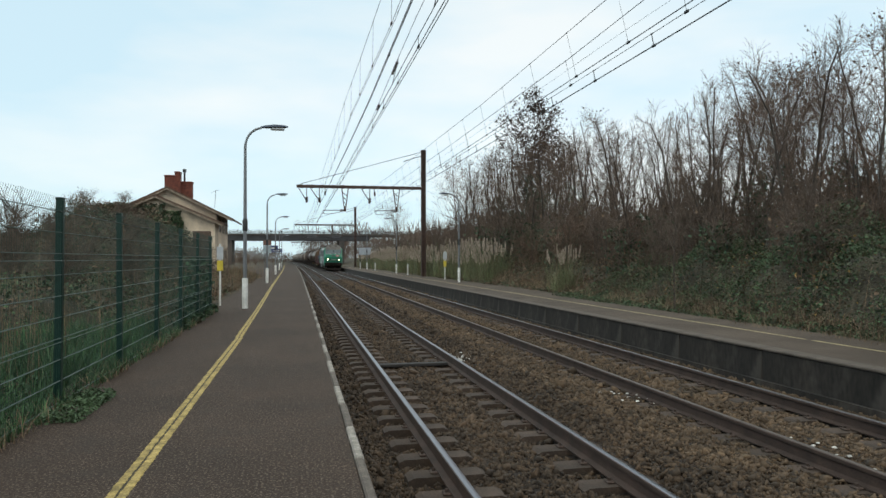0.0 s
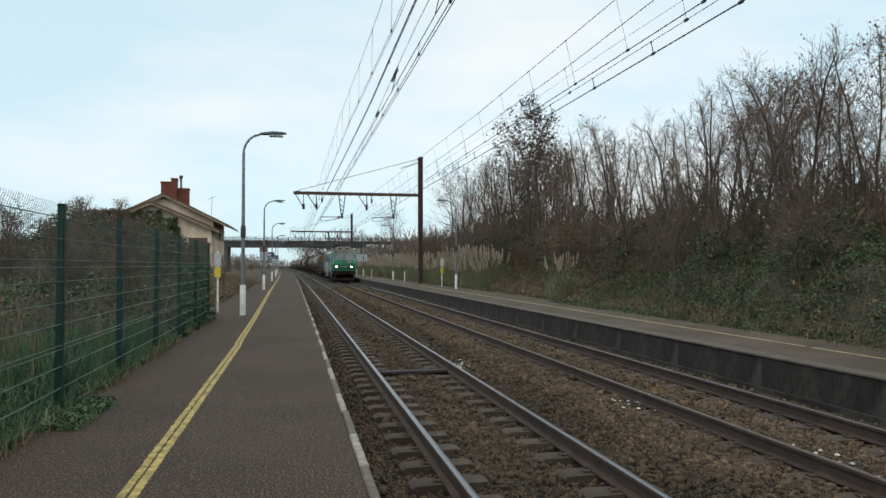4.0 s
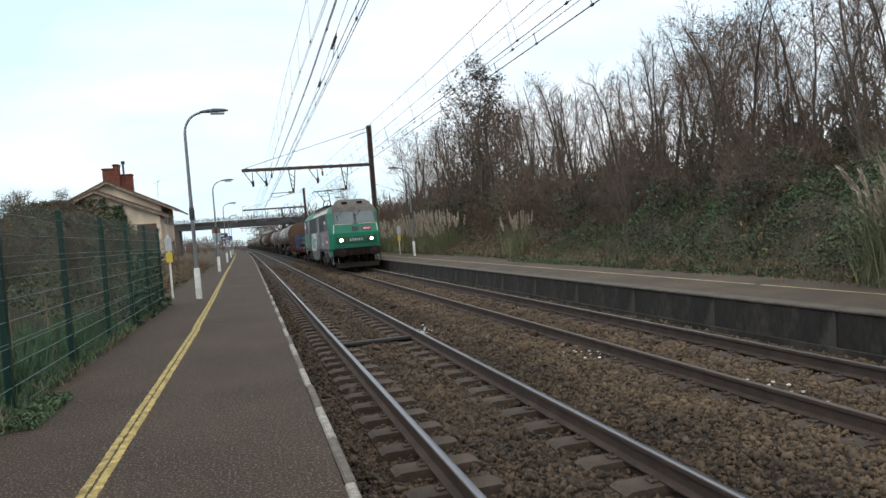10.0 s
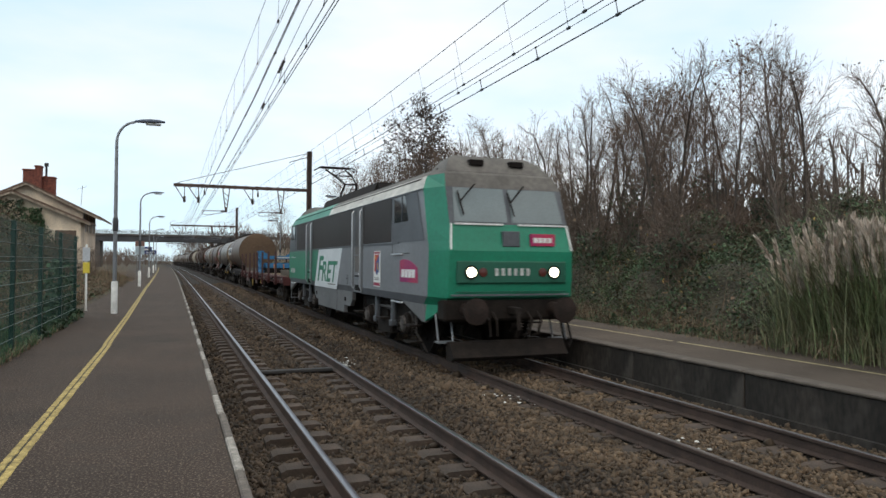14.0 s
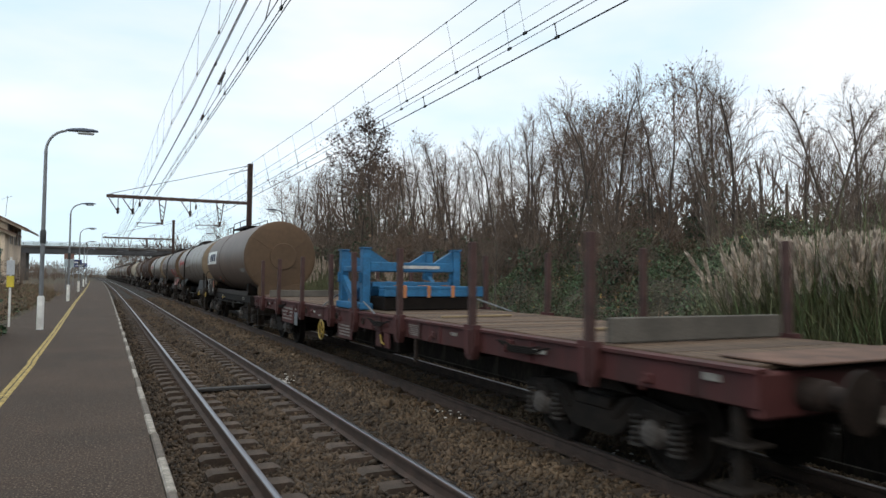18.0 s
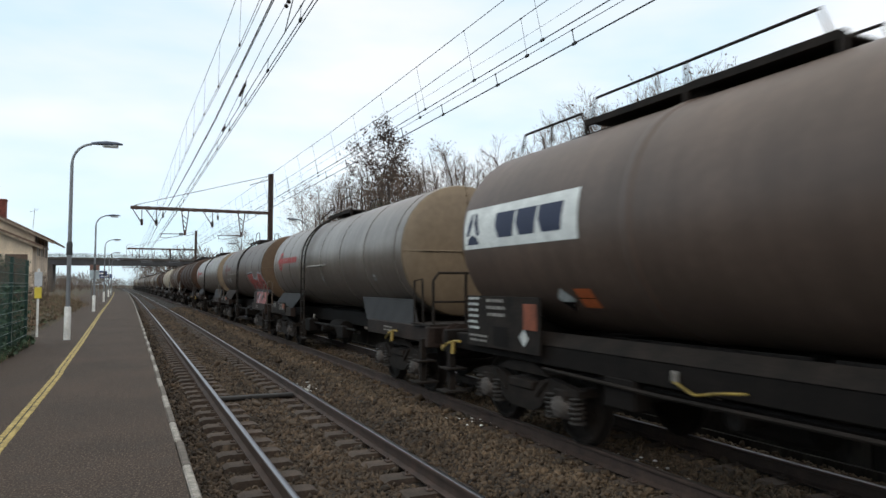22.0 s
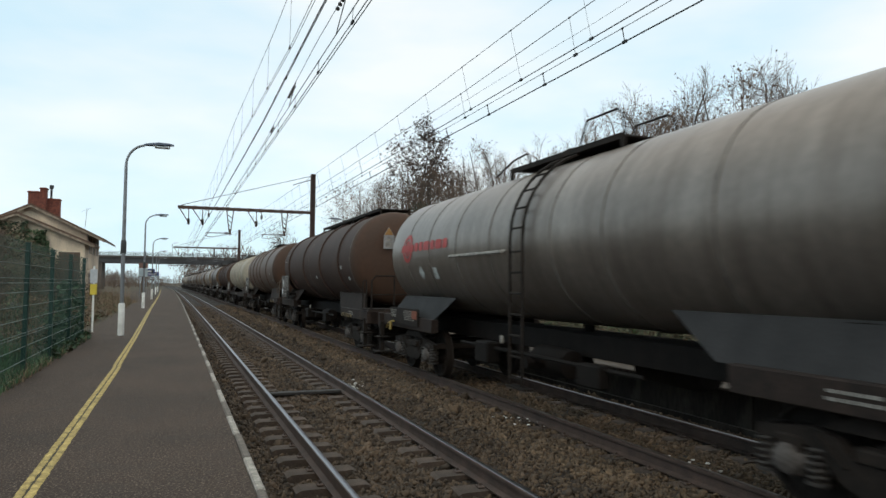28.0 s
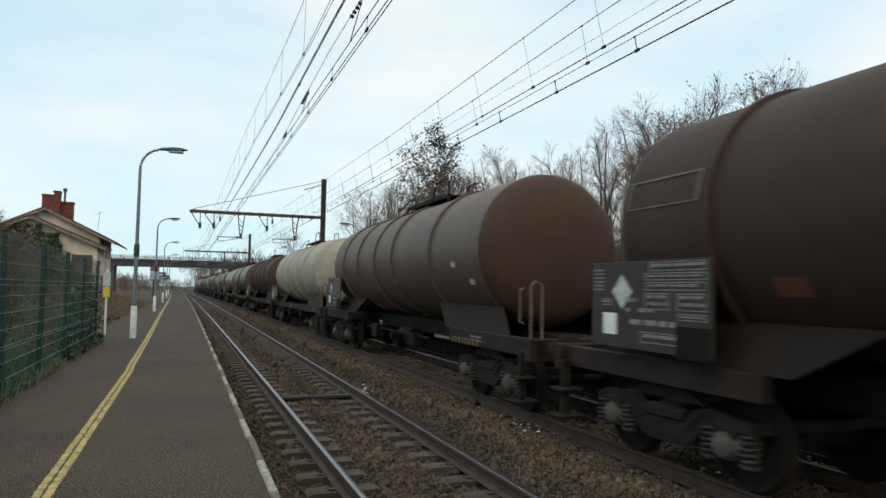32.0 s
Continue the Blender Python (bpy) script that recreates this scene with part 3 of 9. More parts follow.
# ---- fence ----
def build_fence():
    post = G().box(-0.034, -0.034, -0.1, 0.034, 0.034, 2.07, c=0.006)
    post.box(-0.037, -0.037, 2.07, 0.037, 0.037, 2.095, c=0.006)
    for z in (0.2, 0.85, 1.5, 1.9):
        post.box(-0.045, -0.02, z - 0.02, -0.028, 0.02, z + 0.02)
    post_me = mesh_of("post", post, GREEN_FENCE)
    wires = G()
    for z in np.arange(0.06, 2.0, 0.21):
        for dx in (-0.006, 0.006):
            wires.tube([(dx, 0.03, z), (dx, 2.42, z)], 0.0037, 4, cap=False)
    for z in (0.66, 1.46):
        wires.tube([(0.03, 0.03, z), (0.03, 2.42, z)], 0.0037, 4, cap=False)
    for k in range(48):
        y = 0.05 + 0.05 * k
        wires.tube([(0, y, 0.04), (0, y, 0.6), (0.03, y, 0.66), (0, y, 0.72), (0, y, 1.4), (0.03, y, 1.46), (0, y, 1.52), (0, y, 1.93), (0.035, y, 2.03), (0.05, y, 2.08)], 0.0018, 3, cap=False)
    wires_me = mesh_of("mesh_panel", wires, WIRE_GREEN)
    fence = thing("mesh_fence", "dark green welded wire mesh fence along the platform", "fence", m=pose(-2.35, 0, 0))
    for i in range(-2, 9):
        y = 0.2 + 2.45 * i
        part("post", post_me, None, fence, m=pose(0, y, 0, 0, random.uniform(-0.5, 0.5), 0))
        if i < 8:
            part("mesh_panel", wires_me, None, fence, m=pose(0.035, y, 0))


# ---- lamps and signs ----
def build_lamp(x, y, side, base_label="white-painted foot"):
    """A platform lamp whose arm bends towards the tracks (side 1: to the right)."""
    t = thing("platform_lamp", "tall grey platform lamp with curved arm and white foot", "street lamp", "platform lamps", m=pose(x, y, 0))
    part("foot", G().lathe([(0.085, 0.0), (0.085, 0.86), (0.07, 0.9), (0.0, 0.9)], 10, "z"), WHITE, t, base_label, True)
    arc = [(0, 0, 0.88), (0, 0, 2.3), (0, 0, 4.8)]
    for k in range(1, 8):
        a = radians(90 - 84 * k / 7)
        arc.append((side * 0.52 * (1 - math.sin(a)), 0, 4.8 + 0.6 * math.cos(a)))
    part("pole", G().tube(arc, [0.055, 0.055, 0.042] + [0.034] * 7, 10), GALV, t, smooth=True)
    part("collar", G().lathe([(0.06, 2.28), (0.075, 2.32), (0.075, 2.62), (0.05, 2.68)], 10, "z"), DARK_STEEL, t, smooth=True)
    part("fuse_box", G().box(-side * 0.0 - 0.05, -0.1, 1.95, 0.05, -0.05, 2.3, c=0.01), GALV, t)
    h = G()
    prof = [(0.0, 0.06), (0.14, 0.1), (0.4, 0.13), (0.66, 0.1), (0.8, 0.05)]
    rings = []
    for s, r in prof:
        rings.append([(side * (0.45 + s), r * 1.15 * math.cos(a), 5.4 + 0.05 * s + r * 0.75 * math.sin(a)) for a in np.linspace(0, math.pi, 7)])
    v = [p for q in rings for p in q]
    f = [(7 * i + j, 7 * i + j + 1, 7 * i + j + 8, 7 * i + j + 7) for i in range(4) for j in range(6)] + [tuple(range(7)), tuple(range(28, 35))]
    f += [(7 * i, 7 * i + 7, 7 * i + 13, 7 * i + 6) for i in range(4)]
    h.add(v, f)
    hood = part("hood", h, LAMP_BLUE, t, "blue-grey lamp hood", True)
    lens = G().box(0.0, -0.1, -0.06, 0.42, 0.1, 0.004, c=0.035)
    part("lens", lens, GLASSY, hood, "milky lamp glass", m=pose(0.73 if side > 0 else -1.09, 0, 5.405))
    return t


def build_signs():
    t = thing("timetable_post", "thin white post with yellow marker and small sign", "sign", m=pose(-2.42, 22.83, 0))
    part("pole", G().tube([(0, 0, 0), (0, 0, 1.95)], 0.03, 8), WHITE, t)
    part("marker", G().box(-0.09, -0.05, 1.1, 0.09, 0.04, 1.42, c=0.01), mat("yellow_marker", (0.6, 0.47, 0.05), 0.6), t, "yellow marker box")
    part("sign_plate", G().box(-0.1, -0.045, 1.45, 0.1, -0.03, 1.86, c=0.004), mat("grey_sign", (0.45, 0.47, 0.5), 0.5), t, "pale sign plate")
    t = thing("timetable_post", "thin white post with a yellow marker on the far platform", "sign", m=pose(9.9, 46.5, 0))
    part("pole", G().tube([(0, 0, 0), (0, 0, 1.95)], 0.035, 8), WHITE, t)
    part("marker", G().box(-0.1, -0.05, 0.9, 0.1, 0.04, 1.3, c=0.01), bpy.data.materials["yellow_marker"], t, "yellow marker box")
    part("sign_plate", G().box(-0.13, -0.045, 1.4, 0.13, -0.03, 1.9, c=0.004), bpy.data.materials["grey_sign"], t, "pale sign plate")
    # station signs and shelter screens further along
    blue = mat("blue_sign", (0.03, 0.05, 0.16), 0.5, var=0.15)
    for x, y, w, h, z in ((-2.75, 74.0, 1.3, 0.5, 2.35), (-3.0, 100.0, 1.5, 0.5, 2.4)):
        t = thing("station_sign", "dark blue station name sign on two posts", "sign", "station signs", m=pose(x, y, 0))
        for s in (-w / 2, w / 2):
            part("leg", G().tube([(s, 0, 0), (s, 0, z + h)], 0.04, 6), GALV, t)
        board = part("board", G().box(-w / 2, -0.04, z, w / 2, -0.02, z + h, c=0.006), blue, t)
        part("lettering", G().box(-w * 0.36, -0.046, z + h * 0.35, w * 0.36, -0.0415, z + h * 0.62), WHITE, board, "white unreadable lettering bar")
    t = thing("notice_board", "grey framed notice board on a red-brown post", "notice board", m=pose(-2.7, 62.0, 0))
    part("post", G().tube([(0, 0, 0), (0, 0, 2.2)], 0.06, 8), RUST, t)
    part("panel", G().box(-0.3, -0.06, 2.0, 0.4, 0.0, 2.65, c=0.01), mat("pale_panel", (0.35, 0.42, 0.45), 0.5), t, "pale grey panel")
    part("header", G().box(-0.3, -0.065, 2.66, 0.4, 0.0, 3.1, c=0.01), mat("brown_panel", (0.17, 0.09, 0.07), 0.6), t, "brown header")
    t = thing("relay_cabinet", "pale grey signal cabinet on a steel frame", "signal box", m=pose(9.7, 103, 0))
    for a in (-0.7, 0.7):
        for b in (-0.3, 0.3):
            part("leg", G().tube([(a, b, 0), (a, b, 2.2)], 0.05, 6), DARK_STEEL, t)
    part("cabinet", G().box(-0.85, -0.4, 2.0, 0.85, 0.4, 3.1, c=0.03), mat("pale_grey_cabinet", (0.35, 0.38, 0.42), 0.5), t, "pale grey cabinet")
    for x, y in ((9.75, 61), (9.6, 85), (9.2, 100)):
        b = thing("marker_post", "short white marker post at the platform back", "post", "marker posts", m=pose(x + bend(y), y, 0))
        part("stake", G().box(-0.05, -0.05, -0.1, 0.05, 0.05, 0.95, c=0.01), WHITE, b)
        part("cap", G().box(-0.055, -0.055, 0.95, 0.055, 0.055, 1.0, c=0.01), GALV, b)


# ---- overhead line ----
GANTRIES = (-7.6, 54.9, 117.4, 180, 242)


def build_gantry(y):
    b = bend(y)
    t = thing("catenary_gantry", "brown steel catenary mast with a beam over both tracks", "catenary mast", "catenary masts", m=pose(b, y, 0))
    mast = G().box(9.87, -0.17, -0.7, 9.93, 0.17, 10.2).box(10.17, -0.17, -0.7, 10.23, 0.17, 10.2).box(9.93, -0.03, -0.7, 10.17, 0.03, 10.2).box(9.86, -0.19, 10.2, 10.24, 0.19, 10.24)
    for z in np.arange(0.6, 10, 0.9):
        mast.box(9.93, -0.13, z, 10.17, 0.13, z + 0.012)
    part("mast", mast, CATENARY, t, "rust-brown riveted steel mast")
    beam = G()
    for dy in (-0.1, 0.1):
        beam.box(0.0, dy - 0.03, 7.03, 9.87, dy + 0.03, 7.25)
    for k in range(20):
        x = 0.1 + k * 0.5
        beam.box(x, -0.1, 7.1, x + 0.05, 0.1, 7.13)
    beam_ob = part("beam", beam, CATENARY, t)
    part("stay", G().tube([(9.95, 0, 10.1), (0.4, 0, 7.35), (0.1, 0, 7.2)], 0.022, 5), WIRE, t)
    for x in (3.75, 7.85):
        d = G()
        for s in (-1, 1):
            d.tube([(x + s * 0.26, 0, 7.1), (x + s * 0.07, 0, 5.5)], 0.04, 5)
        for k in range(1, 5):
            w, z = 0.26 - 0.052 * k, 7.1 - 0.37 * k
            d.tube([(x - w, 0, z), (x + w * 0.8, 0, z - 0.3)], 0.025, 4)
        d.box(x - 0.09, -0.07, 5.2, x + 0.09, 0.07, 5.6, c=0.01)
        p = part("drop_bracket", d, CATENARY, t)
        arm = G().tube([(x, 0, 5.3), (x - 1.75, 0, 5.28)], 0.035, 5).tube([(x - 1.6, 0, 5.28), (x - 1.7, 0, 5.02)], 0.025, 5).tube([(x - 0.1, 0, 5.2), (x - 1.3, 0, 4.98), (x - 1.72, 0, 5.02)], 0.022, 5)
        part("registration_arm", arm, GALV, p)
        part("insulator", G().lathe([(0.03, 0.0)] + [(r, 0.02 + 0.028 * k) for k in range(8) for r in (0.05, 0.1)] + [(0.03, 0.27)], 8, "x", (x - 0.4, 0, 5.3)), PORCELAIN, p)
    for k in range(12):
        part("beam_clamp", G().box(0.35 + 0.8 * k, -0.14, 6.99, 0.45 + 0.8 * k, 0.14, 7.29, c=0.01), CATENARY, beam_ob)
    for x in (2.2, 6.1):
        p = part("short_hanger", G().tube([(x, 0, 7.1), (x, 0, 6.8)], 0.03, 5), CATENARY, t)
        part("insulator", G().lathe([(0.03, 6.45)] + [(r, 6.48 + 0.035 * k) for k in range(8) for r in (0.05, 0.1)] + [(0.02, 6.8)], 8, "z", (x, 0, 0)), PORCELAIN, p)
    part("mast_stay", G().tube([(9.95, 0, 9.8), (8.6, 0, 9.35), (8.5, 0.2, 9.3)], 0.03, 5), WIRE, t)
    for x0, x1, z in ((0.1, 0.77, 5.9), (1.0, 1.76, 5.9), (5.0, 5.7, 5.9)):
        d = G().tube([(x0, 0, 7.1), (x1, 0, z + 0.1)], 0.035, 5).tube([(x1, 0, 7.1), (x1, 0, 6.3)], 0.03, 5)
        p = part("hanger", d, CATENARY, t)
        part("insulator", G().lathe([(0.03, z - 0.05)] + [(r, z + 0.04 * k) for k in range(10) for r in (0.06, 0.125)] + [(0.02, z + 0.45)], 8, "z", (x1, 0, 0)), PORCELAIN, p)


def height_at(rows, y):
    """Height of a wire at y, from a few (y, z) supports, repeated span by span."""
    y = (y - GANTRIES[0]) % 62.5 + GANTRIES[0]
    for (a, za), (b, zb) in zip(rows, rows[1:]):
        if y <= b:
            f = (y - a) / (b - a)
            return za + (zb - za) * f
    return rows[-1][1]


def build_wires():
    # name, x, radius, supports (y, height) in the first span
    near = [("messenger_wire", 1.72, 0.007, [(-7.6, 7.35), (2, 7.1), (9, 7.0), (15, 6.98), (19.3, 7.09), (22.8, 7.22), (26.3, 7.33), (54.9, 7.35)]),
            ("auxiliary_wire", 1.70, 0.0065, [(-7.6, 6.1), (10.8, 5.86), (12.6, 5.84), (15.7, 5.95), (18.8, 6.05), (22.7, 6.18), (54.9, 6.1)]),
            ("auxiliary_wire", 1.745, 0.0065, [(-7.6, 6.12), (10.8, 5.87), (12.6, 5.86), (15.7, 5.97), (18.8, 6.07), (22.7, 6.2), (54.9, 6.12)]),
            ("feeder_cable", 1.80, 0.0115, [(-7.6, 5.8), (10.4, 5.68), (14, 5.62), (17.6, 5.55), (24, 5.57), (54.9, 5.8)]),
            ("feeder_cable", 1.835, 0.0095, [(-7.6, 5.84), (10.4, 5.71), (14, 5.65), (17.6, 5.58), (24, 5.6), (54.9, 5.84)]),
            ("tail_wire", 1.88, 0.006, [(-7.6, 5.5), (9.6, 5.41), (11, 5.4), (13.5, 5.3), (15.6, 5.19), (18, 5.08), (54.9, 5.08)]),
            ("auxiliary_wire", 1.90, 0.0085, [(-7.6, 5.06), (54.9, 5.06)]),
            ("contact_wire", 1.895, 0.0085, [(-7.6, 4.88), (54.9, 4.88)]),
            ("contact_wire", 1.94, 0.0085, [(-7.6, 4.88), (54.9, 4.88)])]
    far = [("messenger_wire", 5.45, 0.008, [(-7.6, 6.6), (0, 6.3), (9, 6.15), (20, 6.13), (32, 6.3), (44, 6.5), (54.9, 6.75)]),
           ("auxiliary_wire", 5.55, 0.008, [(-7.6, 5.85), (9, 5.73), (13.7, 5.65), (24, 5.67), (54.9, 5.85)]),
           ("thin_wire", 5.62, 0.0035, [(-7.6, 5.5), (9, 5.44), (12, 5.48), (54.9, 5.55)]),
           ("feeder_cable", 5.66, 0.0105, [(-7.6, 5.25), (54.9, 5.25)]),
           ("auxiliary_wire", 5.66, 0.0065, [(-7.6, 5.14), (54.9, 5.14)]),
           ("contact_wire", 5.70, 0.0125, [(-7.6, 4.95), (54.9, 4.95)])]
    for rows, name in ((near, "near track"), (far, "far track")):
        t = thing("overhead_line", "dark overhead wires with droppers above the " + name, "overhead wire", "overhead lines")
        for kind, x, r, sup in rows:
            ys = sorted({round(b + y + 7.6, 2) for b in GANTRIES[:-1] for y in [q for q, _ in sup[:-1]] + list(np.arange(-6, 54, 6.0))}) + [GANTRIES[-1]]
            part(kind, G().tube([(x + bend(y), y, height_at(sup, y)) for y in ys], r * 0.85, 5, cap=False), WIRE, t)
        d, clips = G(), G()
        # from wire, to wire, first y, spacing, thickness
        links = ((0, 1, 16.0 - 23.1, 3.3, 0.0035), (3, 4, -4.0, 6.0, 0.004), (6, 7, -5.2, 2.3, 0.004)) if rows is near else ((0, 3, -5.0, 2.3, 0.0035), (1, 4, -4.1, 4.45, 0.004), (4, 5, -5.6, 2.27, 0.009))
        for a, b, y0, step, r in links:
            y = y0
            while y < 200:
                pa, pb = ((rows[q][1] + bend(y), y, height_at(rows[q][3], y)) for q in (a, b))
                d.tube([pa, pb], r, 4, cap=False)
                for p, h in ((pa, 0.6), (pb, 1.0)):
                    clips.box(p[0] - 0.016 * h, y - 0.05 * h, p[2] - 0.022 * h, p[0] + 0.016 * h, y + 0.05 * h, p[2] + 0.022 * h, c=0.006)
                y += step
        tagged(part("dropper_wire", d, WIRE, t), kind="stuff")
        tagged(part("wire_clip", clips, WIRE, t), kind="stuff")
        if rows is near:
            for y, n in ((9.0, 4), (13.3, 5), (16.4, 3)):
                q = G()
                for k in range(n):
                    yy = y + 0.16 * k
                    q.lathe([(0.012, -0.035), (0.034, 0.0), (0.012, 0.035)], 8, "y", (1.885, yy, height_at(rows[5][3], yy) - 0.02))
                q.tube([(1.88, y - 0.2, height_at(rows[5][3], y)), (1.9, y + 0.16 * n, 5.07)], 0.008, 5)
                part("section_insulator", q, PORCELAIN, t, "dark porcelain insulators in the wire", True)


# ---- station house ----
def build_house():
    render_w = mat("cream_render", (0.68, 0.56, 0.43), 0.9, var=0.3, scale=0.9, fine=20, bump=0.3, stretch=(1, 1, 0.5))
    tiles = mat("brown_roof_tile", (0.11, 0.065, 0.045), 0.9, var=0.4, scale=3, fine=20)
    brick = mat("red_chimney_brick", (0.17, 0.052, 0.035), 0.9, var=0.4, scale=5, fine=30)
    dark = mat("dark_opening", (0.03, 0.025, 0.022), 0.4, var=0.2)
    shut = mat("brown_shutter", (0.12, 0.08, 0.06), 0.8)
    fascia = mat("weathered_fascia", (0.3, 0.245, 0.19), 0.9, var=0.5, scale=4)
    t = thing("station_house", "derelict cream station house with low gabled roofs, red chimneys and ivy", "house", m=pose(0, 0, 0))
    # tall rear block and lower front block, gables towards the platform end
    def block(y0, y1, xr, xl, eave, ridge, over):
        xm = (xr + xl) / 2
        w = part("wall", G().prism([(xl, -0.3), (xr, -0.3), (xr, eave), (xm, ridge), (xl, eave)], y0, y1, "y"), render_w, t, "stained cream rendered wall")
        sl = (ridge - eave) / (xm - xr)
        for s, xe in ((1, xr), (-1, xl)):
            ov = over * s
            ze = eave - abs(sl) * over
            r = G().prism([(xm, ridge + 0.02), (xe + ov, ze + 0.02), (xe + ov, ze + 0.12), (xm, ridge + 0.12)], y0 - 0.6, y1 + 0.5, "y")
            rf = part("roof", r, tiles, t, "brown tiled roof slope")
            n = int((y1 - y0 + 1.1) / 0.28)
            rib = mesh_of("roof_rib", G().prism([(xm, ridge + 0.121), (xe + ov, ze + 0.121), (xe + ov, ze + 0.18), (xm, ridge + 0.18)], 0.0, 0.15, "y"), tiles)
            for k in range(n):
                part("roof_rib", rib, None, rf, m=pose(0, y0 - 0.6 + 0.28 * k, 0))
            part("fascia", G().prism([(xm, ridge - 0.14), (xe + ov, ze - 0.14), (xe + ov, ze + 0.018), (xm, ridge + 0.018)], y0 - 0.62, y0 - 0.56, "y"), fascia, rf)
        return w
    block(66.4, 76.5, -7.35, -15.8, 5.75, 7.87, 1.42)
    front = block(63.2, 66.35, -7.15, -16.8, 4.75, 6.84, 0.76)
    # openings in the wall towards the tracks and under the gable
    for y, z in ((68.3, 0.8), (71.3, 0.8), (74.2, 0.8), (68.3, 4.0), (71.3, 4.0), (74.2, 4.0)):
        wdw = part("window", G().box(-7.36, y - 0.5, z, -7.335, y + 0.5, z + 1.5), dark, t, "dark window opening")
        part("frame", G().box(-7.335, y - 0.6, z - 0.1, -7.3, y + 0.6, z).box(-7.335, y - 0.6, z + 1.5, -7.3, y + 0.6, z + 1.62).box(-7.335, y - 0.62, z, -7.31, y - 0.5, z + 1.5).box(-7.335, y + 0.5, z, -7.31, y + 0.62, z + 1.5), render_w, wdw)
        part("shutter", G().box(-7.33, y + 0.63, z, -7.29, y + 1.1, z + 1.5, c=0.01), shut, wdw)
    # flat plates on the wall, coloured as the shade in porch and door
    porch = part("porch_opening", G().box(-9.0, 63.12, -0.3, -7.45, 63.195, 3.9), shut, t, "flat brown panel for the shaded doorway")
    part("door_arch", G().prism([(-8.1, 0), (-7.6, 0), (-7.6, 2.3), (-7.7, 2.55), (-7.85, 2.65), (-8.0, 2.55), (-8.1, 2.3)], 63.07, 63.115, "y"), dark, porch)
    part("pilaster", G().box(-7.44, 63.02, -0.3, -7.12, 63.19, 4.5, c=0.02), render_w, t)
    part("graffiti", G().prism([(-11.4, 2.2), (-9.6, 2.3), (-9.5, 3.1), (-10.4, 3.25), (-11.3, 3.0)], 63.16, 63.19, "y"), mat("faded_graffiti", (0.1, 0.11, 0.13), 0.8, var=0.6, scale=3), t, "faded dark graffiti")
    for x, y, w, d, z0, z1 in ((-12.0, 70.0, 0.95, 0.8, 7.0, 9.5), (-11.3, 70.0, 0.5, 0.8, 7.0, 9.85), (-10.55, 70.4, 1.05, 0.7, 6.5, 8.95)):
        c = part("chimney", G().box(x - w / 2, y - d / 2, z0, x + w / 2, y + d / 2, z1, c=0.02), brick, t, "red brick chimney")
        part("chimney_cap", G().box(x - w / 2 - 0.06, y - d / 2 - 0.06, z1 - 0.15, x + w / 2 + 0.06, y + d / 2 + 0.06, z1 - 0.03, c=0.02), brick, c)
    part("flue_pipe", G().tube([(-10.75, 70.2, 8.6), (-10.75, 70.2, 9.85)], 0.09, 8).tube([(-10.75, 70.2, 9.85), (-10.75, 70.2, 10.15)], 0.17, 8), DARK_STEEL, t, "dark metal flue pipe", True)
    part("aerial", G().tube([(-7.6, 67, 6.2), (-7.5, 67, 7.9)], 0.02, 5).tube([(-7.9, 67, 7.6), (-7.2, 67, 7.9)], 0.012, 4), GALV, t)
    part("drainpipe", G().tube([(-7.28, 66.55, 0), (-7.28, 66.55, 5.6)], 0.05, 6), GALV, t)


# ---- road bridge ----
def build_bridge():
    conc = mat("bridge_concrete", (0.095, 0.084, 0.078), 0.9, var=0.35, scale=0.5, fine=6)
    steel = mat("bridge_steel", (0.055, 0.055, 0.06), 0.8, var=0.3, scale=0.5)
    t = thing("road_bridge", "grey concrete road bridge with steel railings over the railway", "bridge", m=pose(0, 172, 0))
    part("deck", G().box(-75, -4, 6.85, 75, 4, 7.35, c=0.05), conc, t)
    part("kerb_beam", G().box(-75, -4.12, 7.05, 75, -4.004, 7.45, c=0.02), conc, t)
    for y in (-3.6, -1.2, 1.2, 3.6):
        part("girder", G().box(-16, y - 0.25, 5.85, 17, y + 0.25, 6.845), steel, t, "dark steel girder")
    for x0, x1 in ((-16.6, -15.2), (9.6, 11.0), (28, 30), (-45, -43.5)):
        part("pier", G().box(x0, -3.6, -1, x1, 3.6, 6.9, c=0.05), conc, t)
    post_me = mesh_of("railing_post", G().box(0, -0.05, 0, 0.12, 0.05, 0.98), steel)
    for y in (-3.9, 3.9):
        r = G()
        for z in (7.65, 7.85, 8.05, 8.28):
            r.box(-75, y - 0.03, z - 0.025, 75, y + 0.03, z + 0.025)
        rail = part("railing", r, steel, t)
        for k in range(60):
            part("railing_post", post_me, None, rail, m=pose(-74 + 2.5 * k, y, 7.35))
    part("abutment", G().prism([(17, -1), (60, -1), (60, 6.8), (34, 6.8)], -8, 8, "y"), EARTH, t, "earth ramp of the bridge")
    part("abutment", G().prism([(-17, -1), (-70, -1), (-70, 6.8), (-40, 6.8)], -8, 8, "y"), EARTH, t, "earth ramp of the bridge")
    for x, y in ((-1, 175), (2.5, 176), (9, 174)):
        tl = thing("bridge_lamp", "small street lamp on the road bridge", "street lamp", "bridge lamps", m=pose(x, y, 7.35))
        part("pole", G().tube([(0, 0, 0), (0, 0, 3.2), (0.7, 0, 3.6)], 0.05, 5), GALV, tl)
        part("head", G().box(0.6, -0.12, 3.53, 1.3, 0.12, 3.66, c=0.03), GLASSY, tl)


